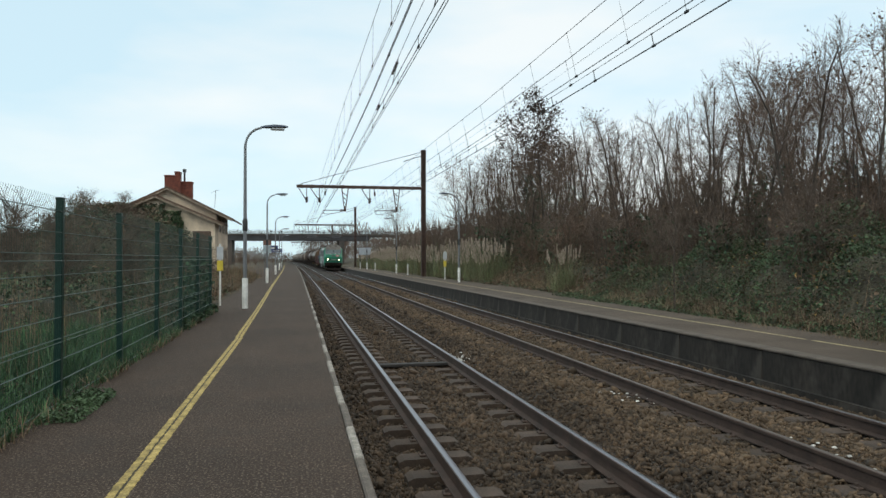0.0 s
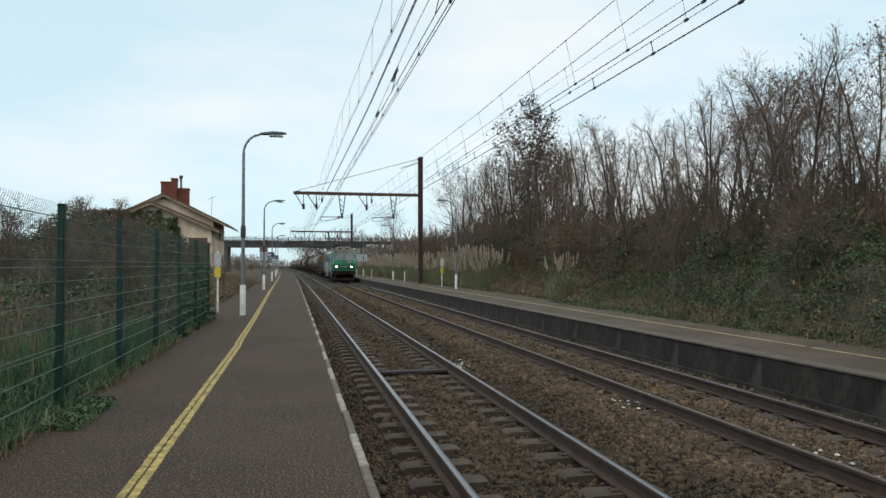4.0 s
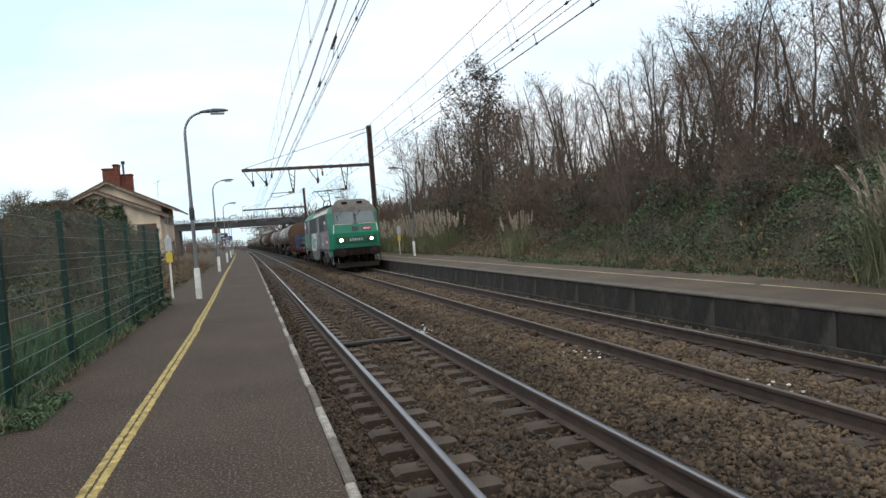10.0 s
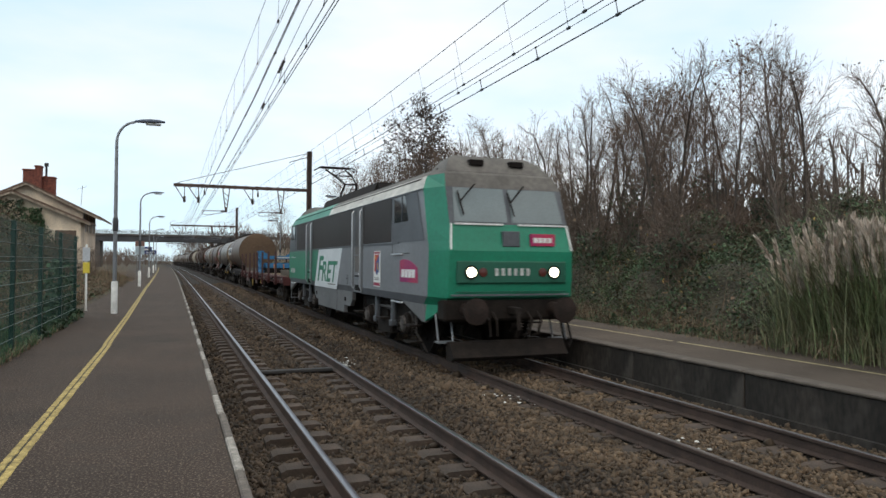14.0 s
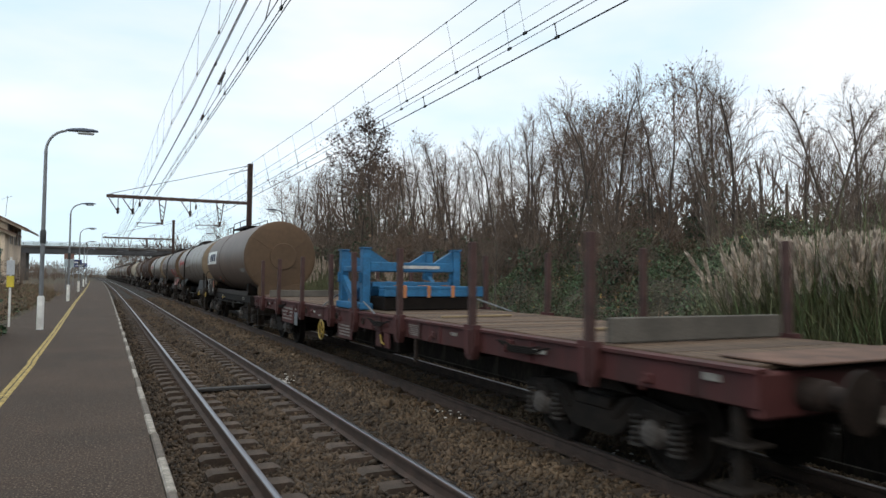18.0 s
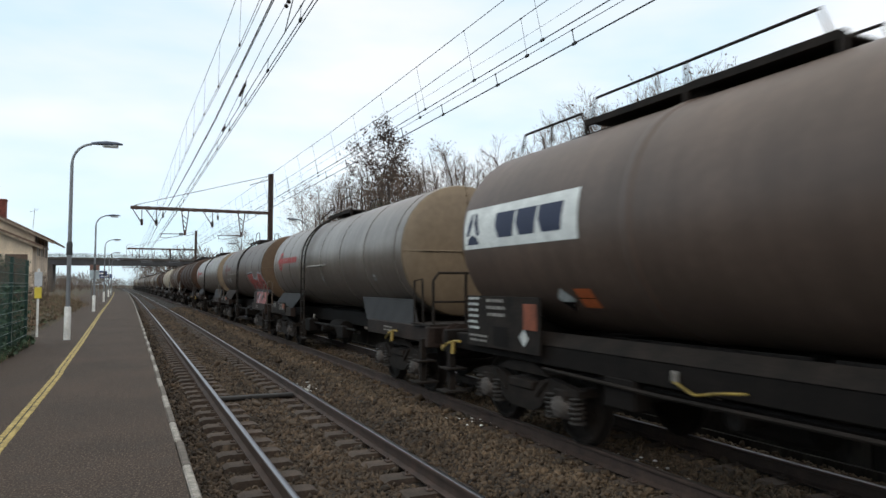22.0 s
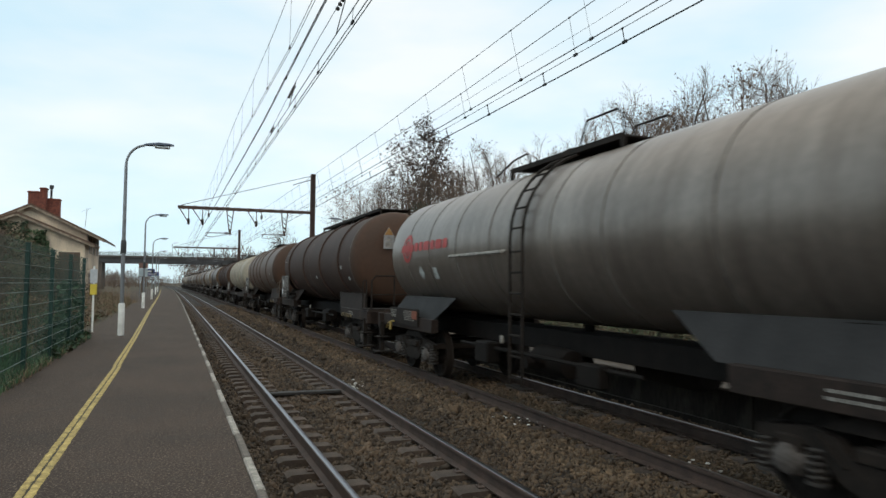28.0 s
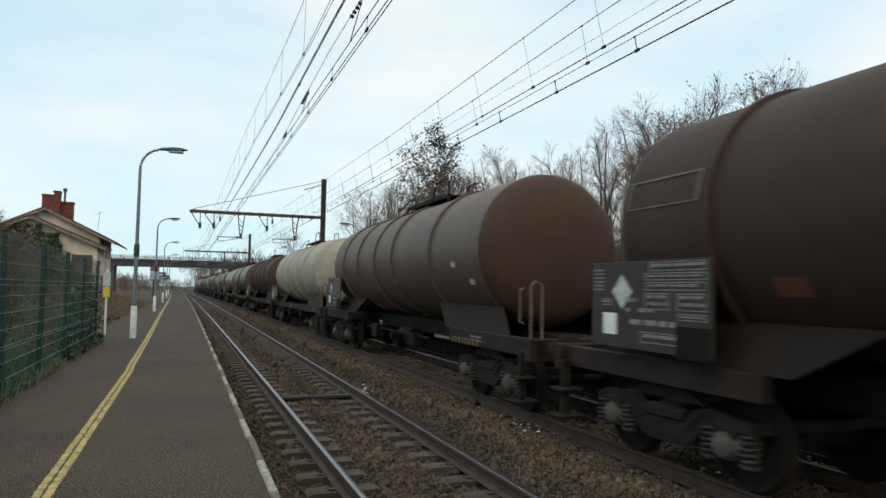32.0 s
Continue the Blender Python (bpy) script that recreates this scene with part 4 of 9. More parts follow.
def build_trackside():
    g = G().box(NEAR - 0.66, 12.78, RAIL_Z - 0.17, NEAR + 0.66, 12.95, RAIL_Z - 0.11, c=0.012)
    solid("cable_duct_cover", g, mat("dark_plastic_cover", (0.024, 0.021, 0.02), 0.75), "dark cable cover lying across between the rails", "cable cover")
    rng = random.Random(9)
    g = G()
    for cx, cy, n, sx, sy in ((3.12, 13.6, 60, 0.22, 0.3), (5.3, 6.5, 46, 0.1, 0.34), (4.75, 9.2, 16, 0.25, 0.3)):
        for _ in range(n):
            x, y, r = rng.gauss(cx, sx), rng.gauss(cy, sy), rng.uniform(0.012, 0.035)
            z = bed_z(x) + 0.045
            g.lathe([(0.0, -0.004), (r, 0.0), (r * 0.6, r * 0.35), (0.0, r * 0.45)], 6, "z", (x, y, z))
    solid("lime_spill", g, STAIN, "white lime crumbs spilt on the ballast", "spill", kind="stuff")
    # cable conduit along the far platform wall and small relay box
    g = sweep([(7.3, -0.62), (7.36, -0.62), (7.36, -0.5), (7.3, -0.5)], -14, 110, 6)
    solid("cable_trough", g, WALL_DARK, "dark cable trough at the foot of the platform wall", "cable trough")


build_ground()
build_bed()
build_track(NEAR, "near track", RAIL_TOP)
build_track(FAR, "far track", RAIL_TOP_DULL)
build_near_platform()
build_far_platform()
build_fence()
for x, y in ((-1.53, 21.3), (-1.78, 43.5), (-1.9, 66.8), (-2.05, 93.7), (-2.1, 119)):
    build_lamp(x + bend(y), y, 1)
for x, y in ((9.75, 41.3), (9.75, 68), (9.75, 96)):
    build_lamp(x + bend(y), y, -1)
build_signs()
for y in GANTRIES:
    build_gantry(y)
build_wires()
build_house()
build_bridge()
build_trackside()


# ---- the train ----
L_GREEN = mat("loco_green_paint", (0.008, 0.185, 0.105), 0.42, var=0.14, scale=1.2, fine=14, bump=0.03)
# Darker copy of the body green, painting shade on recessed and lower panels.
L_GREEN_SHADE = mat("loco_dark_green_paint", (0.007, 0.088, 0.052), 0.45, var=0.14, scale=1.2, fine=14, bump=0.03)
L_GREEN_R = mat("loco_faded_green_roof", (0.045, 0.235, 0.16), 0.55, var=0.18, scale=1.2, fine=12, bump=0.03)
L_SKIRT = mat("loco_grey_skirt", (0.135, 0.135, 0.138), 0.55, var=0.2, scale=1.2, fine=14, bump=0.05)
L_TAN = mat("loco_brown_door_panel", (0.115, 0.1, 0.088), 0.55, var=0.15, scale=2, fine=14, bump=0.03)
L_GREY = mat("loco_grey_paint", (0.185, 0.19, 0.205), 0.45, var=0.15, scale=1.0, fine=12, bump=0.03)
L_DGREY = mat("loco_dark_grey_paint", (0.075, 0.08, 0.09), 0.5, var=0.2, scale=1.5, fine=14, bump=0.05)
L_CREAM = mat("loco_dirty_cream_roof", (0.5805, 0.5400, 0.4860), 0.55, var=0.25, scale=1.6, fine=10, bump=0.05, stretch=(1, 0.3, 1))
L_ROOF = mat("loco_dusty_roof", (0.125, 0.112, 0.1), 0.8, var=0.3, scale=1.5, fine=10)
L_WHITE = mat("loco_white_panel", (0.62, 0.64, 0.66), 0.4, var=0.1, scale=1.5, fine=12, bump=0.02)
L_GRILLE = mat("loco_brown_louvre", (0.022, 0.0148, 0.0128), 0.45, var=0.2, scale=2, fine=60, spec=0.12)
STEEL_BAR = mat("bright_steel_bar", (0.5, 0.51, 0.53), 0.35, 0.6, var=0.15, bump=0)
L_GLASS = mat("dark_cab_glass", (0.02, 0.024, 0.03), 0.06, var=0.1, bump=0)
# Windscreen base is pale blue to carry the sky's reflection in the panes.
L_SCREEN = mat("windscreen_glass", (0.1125, 0.1438, 0.1500), 0.05, var=0.15, scale=1.2, bump=0, spec=0.9)
# Soot tones, also darkened to hold the shade underneath the wagons.
SOOT_SHADE = mat("sooty_running_gear", (0.0176, 0.0124, 0.0098), 0.85, var=0.45, scale=4, fine=30, bump=0.3, spec=0.25)
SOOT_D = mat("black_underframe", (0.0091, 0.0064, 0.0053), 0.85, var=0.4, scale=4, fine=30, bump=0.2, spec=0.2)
TREAD = mat("worn_steel_tyre", (0.3, 0.29, 0.28), 0.35, 0.9, var=0.2, scale=5)
DECK = mat("weathered_deck_plank", (0.1120, 0.0690, 0.0430), 0.9, var=0.55, scale=2.5, fine=30, stretch=(6, 0.6, 1), per_object=0.3)
BLUE_LOAD = mat("chipped_blue_paint", (0.015, 0.12, 0.26), 0.6, var=0.3, scale=3, fine=25, bump=0.1)
ORANGE = mat("orange_strap", (0.42, 0.17, 0.07), 0.7, var=0.2)
HAZARD = mat("orange_hazard_plate", (0.55, 0.13, 0.04), 0.55, var=0.2, scale=6)
PLATE = mat("white_marking_paint", (0.5, 0.5, 0.48), 0.7, var=0.3, scale=8, fine=40)
GRIME = mat("brown_grime_steel", (0.0259, 0.0157, 0.0122), 0.8, var=0.45, scale=3, fine=26, bump=0.25, spec=0.3)
# Spring and axle box greys are lightened to paint highlights on the gear.
SPRING = mat("spring_steel", (0.0442, 0.0374, 0.0340), 0.6, 0.2, var=0.4, scale=5, fine=30, bump=0.1)
AXLE = mat("dusty_axle_box", (0.0980, 0.0840, 0.0770), 0.75, var=0.5, scale=5, fine=30, bump=0.2, spec=0.3)
DIM = mat("dim_lettering", (0.13, 0.112, 0.09), 0.85, var=0.4, scale=8, fine=40)
MARK = mat("grimy_marking", (0.25, 0.23, 0.21), 0.8, var=0.4, scale=8, fine=40)
VALVE = mat("yellow_valve_paint", (0.3, 0.2, 0.035), 0.6, var=0.3, scale=6)
RED_LOGO = mat("red_marking_paint", (0.36, 0.045, 0.04), 0.6, var=0.2, scale=4)
RED_FADED = mat("faded_red_marking", (0.17, 0.068, 0.058), 0.7, var=0.3, scale=4)
BLUE_INK = mat("dark_blue_lettering", (0.02, 0.025, 0.06), 0.6, var=0.1)
HANDRAIL = mat("dull_handrail", (0.1, 0.072, 0.052), 0.7)
TRACTION = glow("lit_headlight", (1.0, 0.9, 0.6), 9.0)


def tank_paint(name, base, streak, rough=0.6, metal=0.1, dirt=0.5, spec=0.4):
    """Tank paint with long runs of dirt down the shell and dust spread over it."""
    m = mat(name, base, rough, metal, var=0.16, scale=0.9, fine=9, bump=0.05, spec=spec)
    n, l = m.node_tree.nodes, m.node_tree.links
    b = n["Principled BSDF"]
    src = b.inputs["Base Color"].links[0].from_socket
    co = n.new("ShaderNodeTexCoord")
    mp = n.new("ShaderNodeMapping")
    mp.inputs["Scale"].default_value = (0.5, 3.0, 0.35)
    nz = n.new("ShaderNodeTexNoise")
    nz.inputs["Scale"].default_value, nz.inputs["Detail"].default_value = 1.6, 7
    rm = n.new("ShaderNodeMapRange")
    rm.inputs["From Min"].default_value, rm.inputs["From Max"].default_value = 0.38, 0.72
    rm.inputs["To Max"].default_value = dirt
    mx = n.new("ShaderNodeMix")
    mx.data_type = "RGBA"
    mx.inputs["B"].default_value = (*streak, 1)
    l.new(co.outputs["Object"], mp.inputs["Vector"])
    l.new(mp.outputs["Vector"], nz.inputs["Vector"])
    l.new(nz.outputs["Fac"], rm.inputs["Value"])
    l.new(rm.outputs["Result"], mx.inputs["Factor"])
    l.new(src, mx.inputs["A"])
    l.new(mx.outputs["Result"], b.inputs["Base Color"])
    return m


T_BROWN = tank_paint("dusty_brown_tank", (0.116, 0.076, 0.058), (0.066, 0.042, 0.032), 0.48, 0.1, 0.5, 0.5)
T_RUSTFACE = tank_paint("brake_dust_brown", (0.104, 0.064, 0.037), (0.07, 0.044, 0.028), 0.75)
T_SILVER = tank_paint("grimy_silver_tank", (0.235, 0.196, 0.17), (0.1, 0.072, 0.057), 0.36, 0.6)
T_TAN = tank_paint("tan_dusted_face", (0.19, 0.14, 0.092), (0.11, 0.077, 0.05), 0.5)
T_GREYBROWN = tank_paint("grey_brown_tank", (0.112, 0.08, 0.066), (0.068, 0.045, 0.036), 0.45, 0.3, 0.5, 0.5)
T_DARK = tank_paint("dark_brown_tank", (0.046, 0.0248, 0.0178), (0.027, 0.0158, 0.012), 0.66, 0.0, 0.5, 0.25)
T_RIBBED = tank_paint("worn_brown_tank", (0.098, 0.063, 0.046), (0.056, 0.036, 0.027), 0.52, 0.08, 0.5, 0.4)
T_DARKFACE = tank_paint("rusty_brown_face", (0.0599, 0.0282, 0.0154), (0.042, 0.028, 0.021), 0.75)
T_CREAM = tank_paint("cream_tank", (0.36, 0.32, 0.25), (0.16, 0.122, 0.095), 0.6)

RED_FRAME = tank_paint("dull_red_wagon_paint", (0.0760, 0.0195, 0.0190), (0.030, 0.015, 0.0135), 0.75, 0.0, 0.75)
# One seam tone for all tanks: darker than silver, lighter than dark brown.
SEAM = mat("dirty_cladding_seam", (0.13, 0.108, 0.092), 0.8, var=0.5, scale=6)
CONSIST = []
WHEELS = []


def head_y(t):
    return 105.7 - 6.95 * t + 0.014 * t * t


def train_pose(t, u):
    y = head_y(t) + u
    return pose(FAR + bend(y), y, RAIL_Z, 0, 0, math.degrees(2 * BEND * y))


def spin_wheels():
    for ob, r, dy in WHEELS:
        walk(ob, [(k / 10, pose(0, dy, r, math.degrees((6.95 * k / 10 - 0.014 * (k / 10) ** 2) / r), 0, 0)) for k in range(0, 321)])


def wheel_mesh(r):
    g = G()
    for s in (-1, 1):
        g.lathe([(0.08, s * 0.66), (0.2, s * 0.70), (r - 0.09, s * 0.705), (r - 0.07, s * 0.685), (r + 0.028, s * 0.685), (r + 0.028, s * 0.70), (r, s * 0.715), (r - 0.008, s * 0.82), (r - 0.05, s * 0.82), (r - 0.075, s * 0.77), (0.2, s * 0.76), (0.1, s * 0.86), (0.0, s * 0.86)], 20, "x")
        for k in range(6):
            a = k * math.pi / 3
            g.box(s * 0.765, -0.03, -0.03, s * 0.785, 0.03, 0.03, m=pose(0, r * 0.55 * math.cos(a), r * 0.55 * math.sin(a)))
    g.lathe([(0.08, -0.9), (0.08, 0.9)], 12, "x")
    return mesh_of("wheelset", g, SOOT_SHADE, True)


WHEEL_S, WHEEL_L = wheel_mesh(0.46), wheel_mesh(0.62)


def coil(g, x, y, z0, z1, r, turns):
    pts = [(x + r * math.cos(a), y + r * math.sin(a), z0 + (z1 - z0) * a / (2 * math.pi * turns)) for a in np.linspace(0, 2 * math.pi * turns, turns * 6)]
    g.tube(pts, 0.02, 4)


def y25_meshes():
    f = G()
    for s in (-1, 1):
        x0, x1 = (s * 0.98, s * 1.08) if s > 0 else (-1.08, -0.98)
        f.prism([(-1.25, 0.6), (-0.66, 0.6), (-0.56, 0.5), (-0.44, 0.38), (-0.28, 0.31), (0.28, 0.31), (0.44, 0.38), (0.56, 0.5), (0.66, 0.6), (1.25, 0.6), (1.25, 0.68), (0.66, 0.76), (0.46, 0.7), (0.3, 0.56), (-0.3, 0.56), (-0.46, 0.7), (-0.66, 0.76), (-1.25, 0.68)], x0, x1, "x")
        f.prism([(-0.62, 0.765), (0.62, 0.765), (0.3, 0.9), (-0.3, 0.9)], x0 + 0.02, x1 - 0.02, "x")
        for d in (-0.62, 0.62):
            f.tube([(s * 1.1, d, 0.72), (s * 1.1, d * 0.6, 0.5)], 0.018, 5)
        f.box(x0 - 0.03, -0.3, 0.56, x1 + 0.03, 0.3, 0.68, c=0.02)
        for d in (-0.9, 0.9):
            f.box(min(s * 0.94, s * 1.1), d - 0.13, 0.5, max(s * 0.94, s * 1.1), d + 0.13, 0.66, c=0.02)
    f.box(-1.0, -0.2, 0.5, 1.0, 0.2, 0.72, c=0.03)
    for d in (-1.2, 1.2):
        f.box(-1.0, d - 0.05, 0.6, 1.0, d + 0.05, 0.7)
    for d in (-0.42, 0.42):
        f.box(-0.85, d - 0.06, 0.3, 0.85, d + 0.06, 0.42)
    c = G()
    coil(c, 0, 0, 0.33, 0.6, 0.085, 5)
    c.lathe([(0.1, 0.3), (0.1, 0.33), (0.0, 0.33)], 10, "z")
    sp = mesh_of("coil_spring", c, SPRING)
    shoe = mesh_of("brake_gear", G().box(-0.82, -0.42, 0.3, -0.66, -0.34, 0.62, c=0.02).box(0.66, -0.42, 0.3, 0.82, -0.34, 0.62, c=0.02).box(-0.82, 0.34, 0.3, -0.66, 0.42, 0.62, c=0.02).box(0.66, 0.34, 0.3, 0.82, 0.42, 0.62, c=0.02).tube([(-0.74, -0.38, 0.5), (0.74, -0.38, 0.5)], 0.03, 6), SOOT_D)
    return mesh_of("bogie", f, SOOT_SHADE, True), sp, shoe


BOGIE, SPRINGS, SHOES = y25_meshes()
AXLE_BOX = mesh_of("axle_box", G().lathe([(0.0, 0.2), (0.07, 0.2), (0.12, 0.17), (0.13, 0.12), (0.15, 0.1), (0.16, 0.0)], 12, "x").box(0.0, -0.17, -0.08, 0.12, 0.17, 0.05, c=0.03), AXLE, True)


def add_bogie(parent, y, keyed):
    b = part("bogie", BOGIE, None, parent, "black cast steel bogie", m=pose(0, y, 0))
    for s in (-1.03, 1.03):
        for d in (-1.16, -0.66, 0.66, 1.16):
            part("coil_spring", SPRINGS, None, b, m=pose(s, d, 0))
    part("brake_gear", SHOES, None, b)
    for d in (-0.9, 0.9):
        for s in (0, 180):
            part("axle_box", AXLE_BOX, None, b, "cast axle box, grey lightened as highlight", m=pose(0.97 if s == 0 else -0.97, d, 0.46, 0, 0, s))
        w = part("wheelset", WHEEL_S, None, b, "dark steel wheels on an axle", m=pose(0, d, 0.46))
        if keyed:
            WHEELS.append((w, 0.46, d))


BUFFER = mesh_of("buffer", G().lathe([(0.13, 0.0), (0.12, -0.2), (0.085, -0.22), (0.085, -0.42), (0.23, -0.44), (0.235, -0.47), (0.0, -0.5)], 16, "y"), GRIME, True)


def add_ends(parent, length, mats, h=1.03):
    """Buffers, hook and headstock at both ends of a wagon."""
    for y, turn in ((0, 0), (length, 180)):
        for s in (-1, 1):
            part("buffer", BUFFER, None, parent, "greasy round buffer", m=pose(s * 0.875, y, h, 0, 0, turn))
        part("coupling", G().box(-0.06, -0.3, 0.98, 0.06, 0.0, 1.08, c=0.02).tube([(0, -0.28, 1.02), (0, -0.34, 0.8), (0, -0.3, 0.62)], 0.035, 6).tube([(0.25, 0, 0.95), (0.27, -0.25, 0.7), (0.2, -0.3, 0.6)], 0.025, 6), SOOT_SHADE, parent, m=pose(0, y, 0, 0, 0, turn))
        for s in (-1, 1):
            step = G().box(s * 1.28 - 0.05, 0.2, 0.3, s * 1.28 + 0.05, 0.3, 1.0, c=0.01)
            step.box(s * 1.26 - 0.2, 0.08, 0.28, s * 1.26 + 0.2, 0.42, 0.315, c=0.008).box(s * 1.26 - 0.16, 0.08, 0.62, s * 1.26 + 0.16, 0.4, 0.65, c=0.008)
            part("shunter_step", step, SOOT_SHADE, parent, m=pose(0, y, 0, 0, 0, turn))


def text_mesh(name, s, size, shear=0.0, depth=0.004, material=None, bold=0.0):
    cu = bpy.data.curves.new(name, "FONT")
    cu.body, cu.size, cu.shear, cu.extrude, cu.offset, cu.align_x = s, size, shear, depth, bold, "LEFT"
    ob = bpy.data.objects.new(name, cu)
    scene.collection.objects.link(ob)
    me = bpy.data.meshes.new_from_object(ob.evaluated_get(bpy.context.evaluated_depsgraph_get()))
    bpy.data.objects.remove(ob)
    bpy.data.curves.remove(cu)
    me.materials.clear()
    me.materials.append(material)
    return me


def side_pose(x, y, z, lean=0.0):
    """Lettering on the flank that faces the near platform: it reads along -y."""
    return Matrix.Translation((x, y, z)) @ Matrix(((0, 0, -1, 0), (-1, 0, 0, 0), (0, 1, 0, 0), (0, 0, 0, 1))) @ pose(0, 0, 0, lean, 0, 0)


def text_rows(parent, x, y, z, w, h, rows, m=PLATE, name="unreadable_lettering", lean=0.0):
    """Unreadable writing as bars on a flank: w along the wagon, h high."""
    g = G()
    rng = random.Random(int(y * 100 + z * 10))
    for k in range(rows):
        hz = h / rows
        a = rng.uniform(0.0, 0.12) * w
        while a < w * 0.92:
            b = min(w, a + min(0.26 * w, max(0.045 * w, hz * rng.uniform(0.6, 2.0))))
            g.box(-0.002, -b, -hz * k - hz * 0.45, 0.002, -a, -hz * k)
            a = b + max(0.02 * w, 0.22 * hz) * rng.choice((1, 1, 2))
    part(name, g, m, parent, "unreadable painted lettering bars", m=pose(x, y, z, 0, lean, 0))


# ---- locomotive ----
def build_loco():
    Lc = 17.1
    t = thing("locomotive", "green and grey electric freight locomotive with lit headlights", "locomotive")
    hs = [1.10, 1.25, 2.08, 2.25, 2.56, 3.24, 3.5, 3.63]
    ws = [1.40, 1.42, 1.42, 1.42, 1.42, 1.40, 1.27, 1.1]
    uf = [0.30, 0.07, 0.0, 0.05, 0.13, 0.37, 0.53, 0.7]
    wf = [1.18, 1.25, 1.23, 1.22, 1.19, 1.18, 1.13, 1.0]
    cuts = [2.4, 9.3, 9.9, 14.85]
    g = G()
    rings = []
    for h, a, f, b in zip(hs, ws, uf, wf):
        left = [(-b, f), (-a, f + 0.55)] + [(-a, c) for c in cuts] + [(-a, Lc - f - 0.55), (-b, Lc - f)]
        right = [(-x, y) for x, y in left][::-1]
        rings.append([(x, y, h) for x, y in left + right])
    n = len(rings[0])
    g.v = [p for r in rings for p in r]
    # 0 grey 1 green 2 dark grey 3 cream 4 roof 5 green darkened as shade
    for i in range(len(hs) - 1):
        for j in range(n):
            g.f.append((i * n + j, i * n + (j + 1) % n, (i + 1) * n + (j + 1) % n, (i + 1) * n + j))
            k = j if j < 8 else 14 - j  # mirrored side
            if j == 15 or j == 7:  # the two ends
                c = 5 if i == 0 else 1 if i < 4 else 2 if i == 4 else 4
            elif k in (0, 6):
                c = 1 if i < 6 else 4
            elif i == 0:
                c = 2
            elif i > 4:
                c = (3 if i == 5 else 4) if k < 3 else 6
            elif i in (3, 4):
                c = 0 if k < 3 else 2
            else:
                c = 0 if k < 3 else 1
            g.mi.append(c)
    top = len(hs) - 1
    g.f.append(tuple(top * n + j for j in range(n)))
    g.mi.append(4)
    g.f.append(tuple(range(n))[::-1])
    g.mi.append(2)
    body = part("body", g, [L_GREY, L_GREEN, L_DGREY, L_CREAM, L_ROOF, L_GREEN_SHADE, L_GREEN_R], t, "green, grey and cream painted steel body")
    for s in (-1, 1):
        x = s * 1.424
        band = lambda a, b, z0, z1, y=x: G().box(min(y, y - s * 0.02), a, z0, max(y, y - s * 0.02), b, z1, c=0.004)
        for a, b in ((2.85, 5.16), (6.19, 11.69), (12.71, 14.8)):
            part("louvre_band", band(a, b, 2.295, 3.215), L_GRILLE, body, "dark brown louvred band")
        part("white_panel", G().prism([(11.22, 1.1), (10.6, 2.25), (7.36, 2.25), (8.03, 1.1)] if s < 0 else [(5.88, 1.1), (6.5, 2.25), (9.74, 2.25), (9.07, 1.1)], min(x, x + s * 0.004), max(x, x + s * 0.004), "x"), L_WHITE, body, "white painted flank panel")
        # sill under the bands and seams along the roof edge
        part("band_sill", G().box(min(x, x + s * 0.012), 2.3, 2.25, max(x, x + s * 0.012), 14.8, 2.285), L_DGREY, body, "grey sill under the louvres")
        part("roof_seam", G().box(min(s * 1.285, s * 1.305), 1.3, 3.455, max(s * 1.285, s * 1.305), 15.8, 3.468), SOOT_D, body)
        # dark grey strip that draws the shadow line of the roof lip
        part("roof_lip", G().box(min(s * 1.395, s * 1.425), 0.9, 3.225, max(s * 1.395, s * 1.425), 16.2, 3.245), L_DGREY, body)
        for a in (4.6, 11.5):
            part("roof_joint", G().add([(s * 1.403, a, 3.25), (s * 1.403, a + 0.018, 3.25), (s * 1.273, a + 0.018, 3.5), (s * 1.273, a, 3.5)], [(0, 1, 2, 3)]), SOOT_D, body)
        for a in (5.18, 11.7):
            low = L_TAN if a < 9 else L_GREEN_SHADE
            d = part("side_door", G().box(min(x, x - s * 0.03), a + 0.1, 1.12, max(x, x - s * 0.03) + 0.0, a + 0.9, 2.25, c=0.004), L_GREY if a < 9 else L_GREEN, body, "narrow recessed access door")
            part("door_window", G().prism([(a + 0.26, 2.256), (a + 0.74, 2.256), (a + 0.74, 3.06), (a + 0.66, 3.19), (a + 0.34, 3.19), (a + 0.26, 3.06)], min(x - s * 0.005, x + s * 0.005), max(x - s * 0.005, x + s * 0.005), "x"), mat("dark_door_window", (0.035, 0.029, 0.028), 0.35, var=0.2, scale=2, bump=0, spec=0.25), d, "dark upper door panel")
            part("door_panel", G().box(min(x, x + s * 0.006), a + 0.26, 1.62, max(x, x + s * 0.006), a + 0.74, 2.25), low, d, "sunken lower door panel")
            part("door_sill", G().box(min(x, x + s * 0.02), a + 0.26, 1.5, max(x, x + s * 0.02), a + 0.74, 1.535), SOOT_D, d)
            part("door_bar", G().box(min(x, x + s * 0.014), a + 0.26, 2.03, max(x, x + s * 0.014), a + 0.74, 2.05), GALV if a < 9 else L_GREEN_R, d)
            part("door_latch", G().box(min(x, x + s * 0.014), a + 0.28, 1.56, max(x, x + s * 0.014), a + 0.42, 1.59), WHITE, d, "bright latch")
            # no hole is cut: a near-black plate paints the recess's shade
            part("step_hole", G().box(min(x, x + s * 0.006), a + 0.25, 1.16, max(x, x + s * 0.006), a + 0.75, 1.3), SOOT_D, d, "dark plate for the shaded step recess")
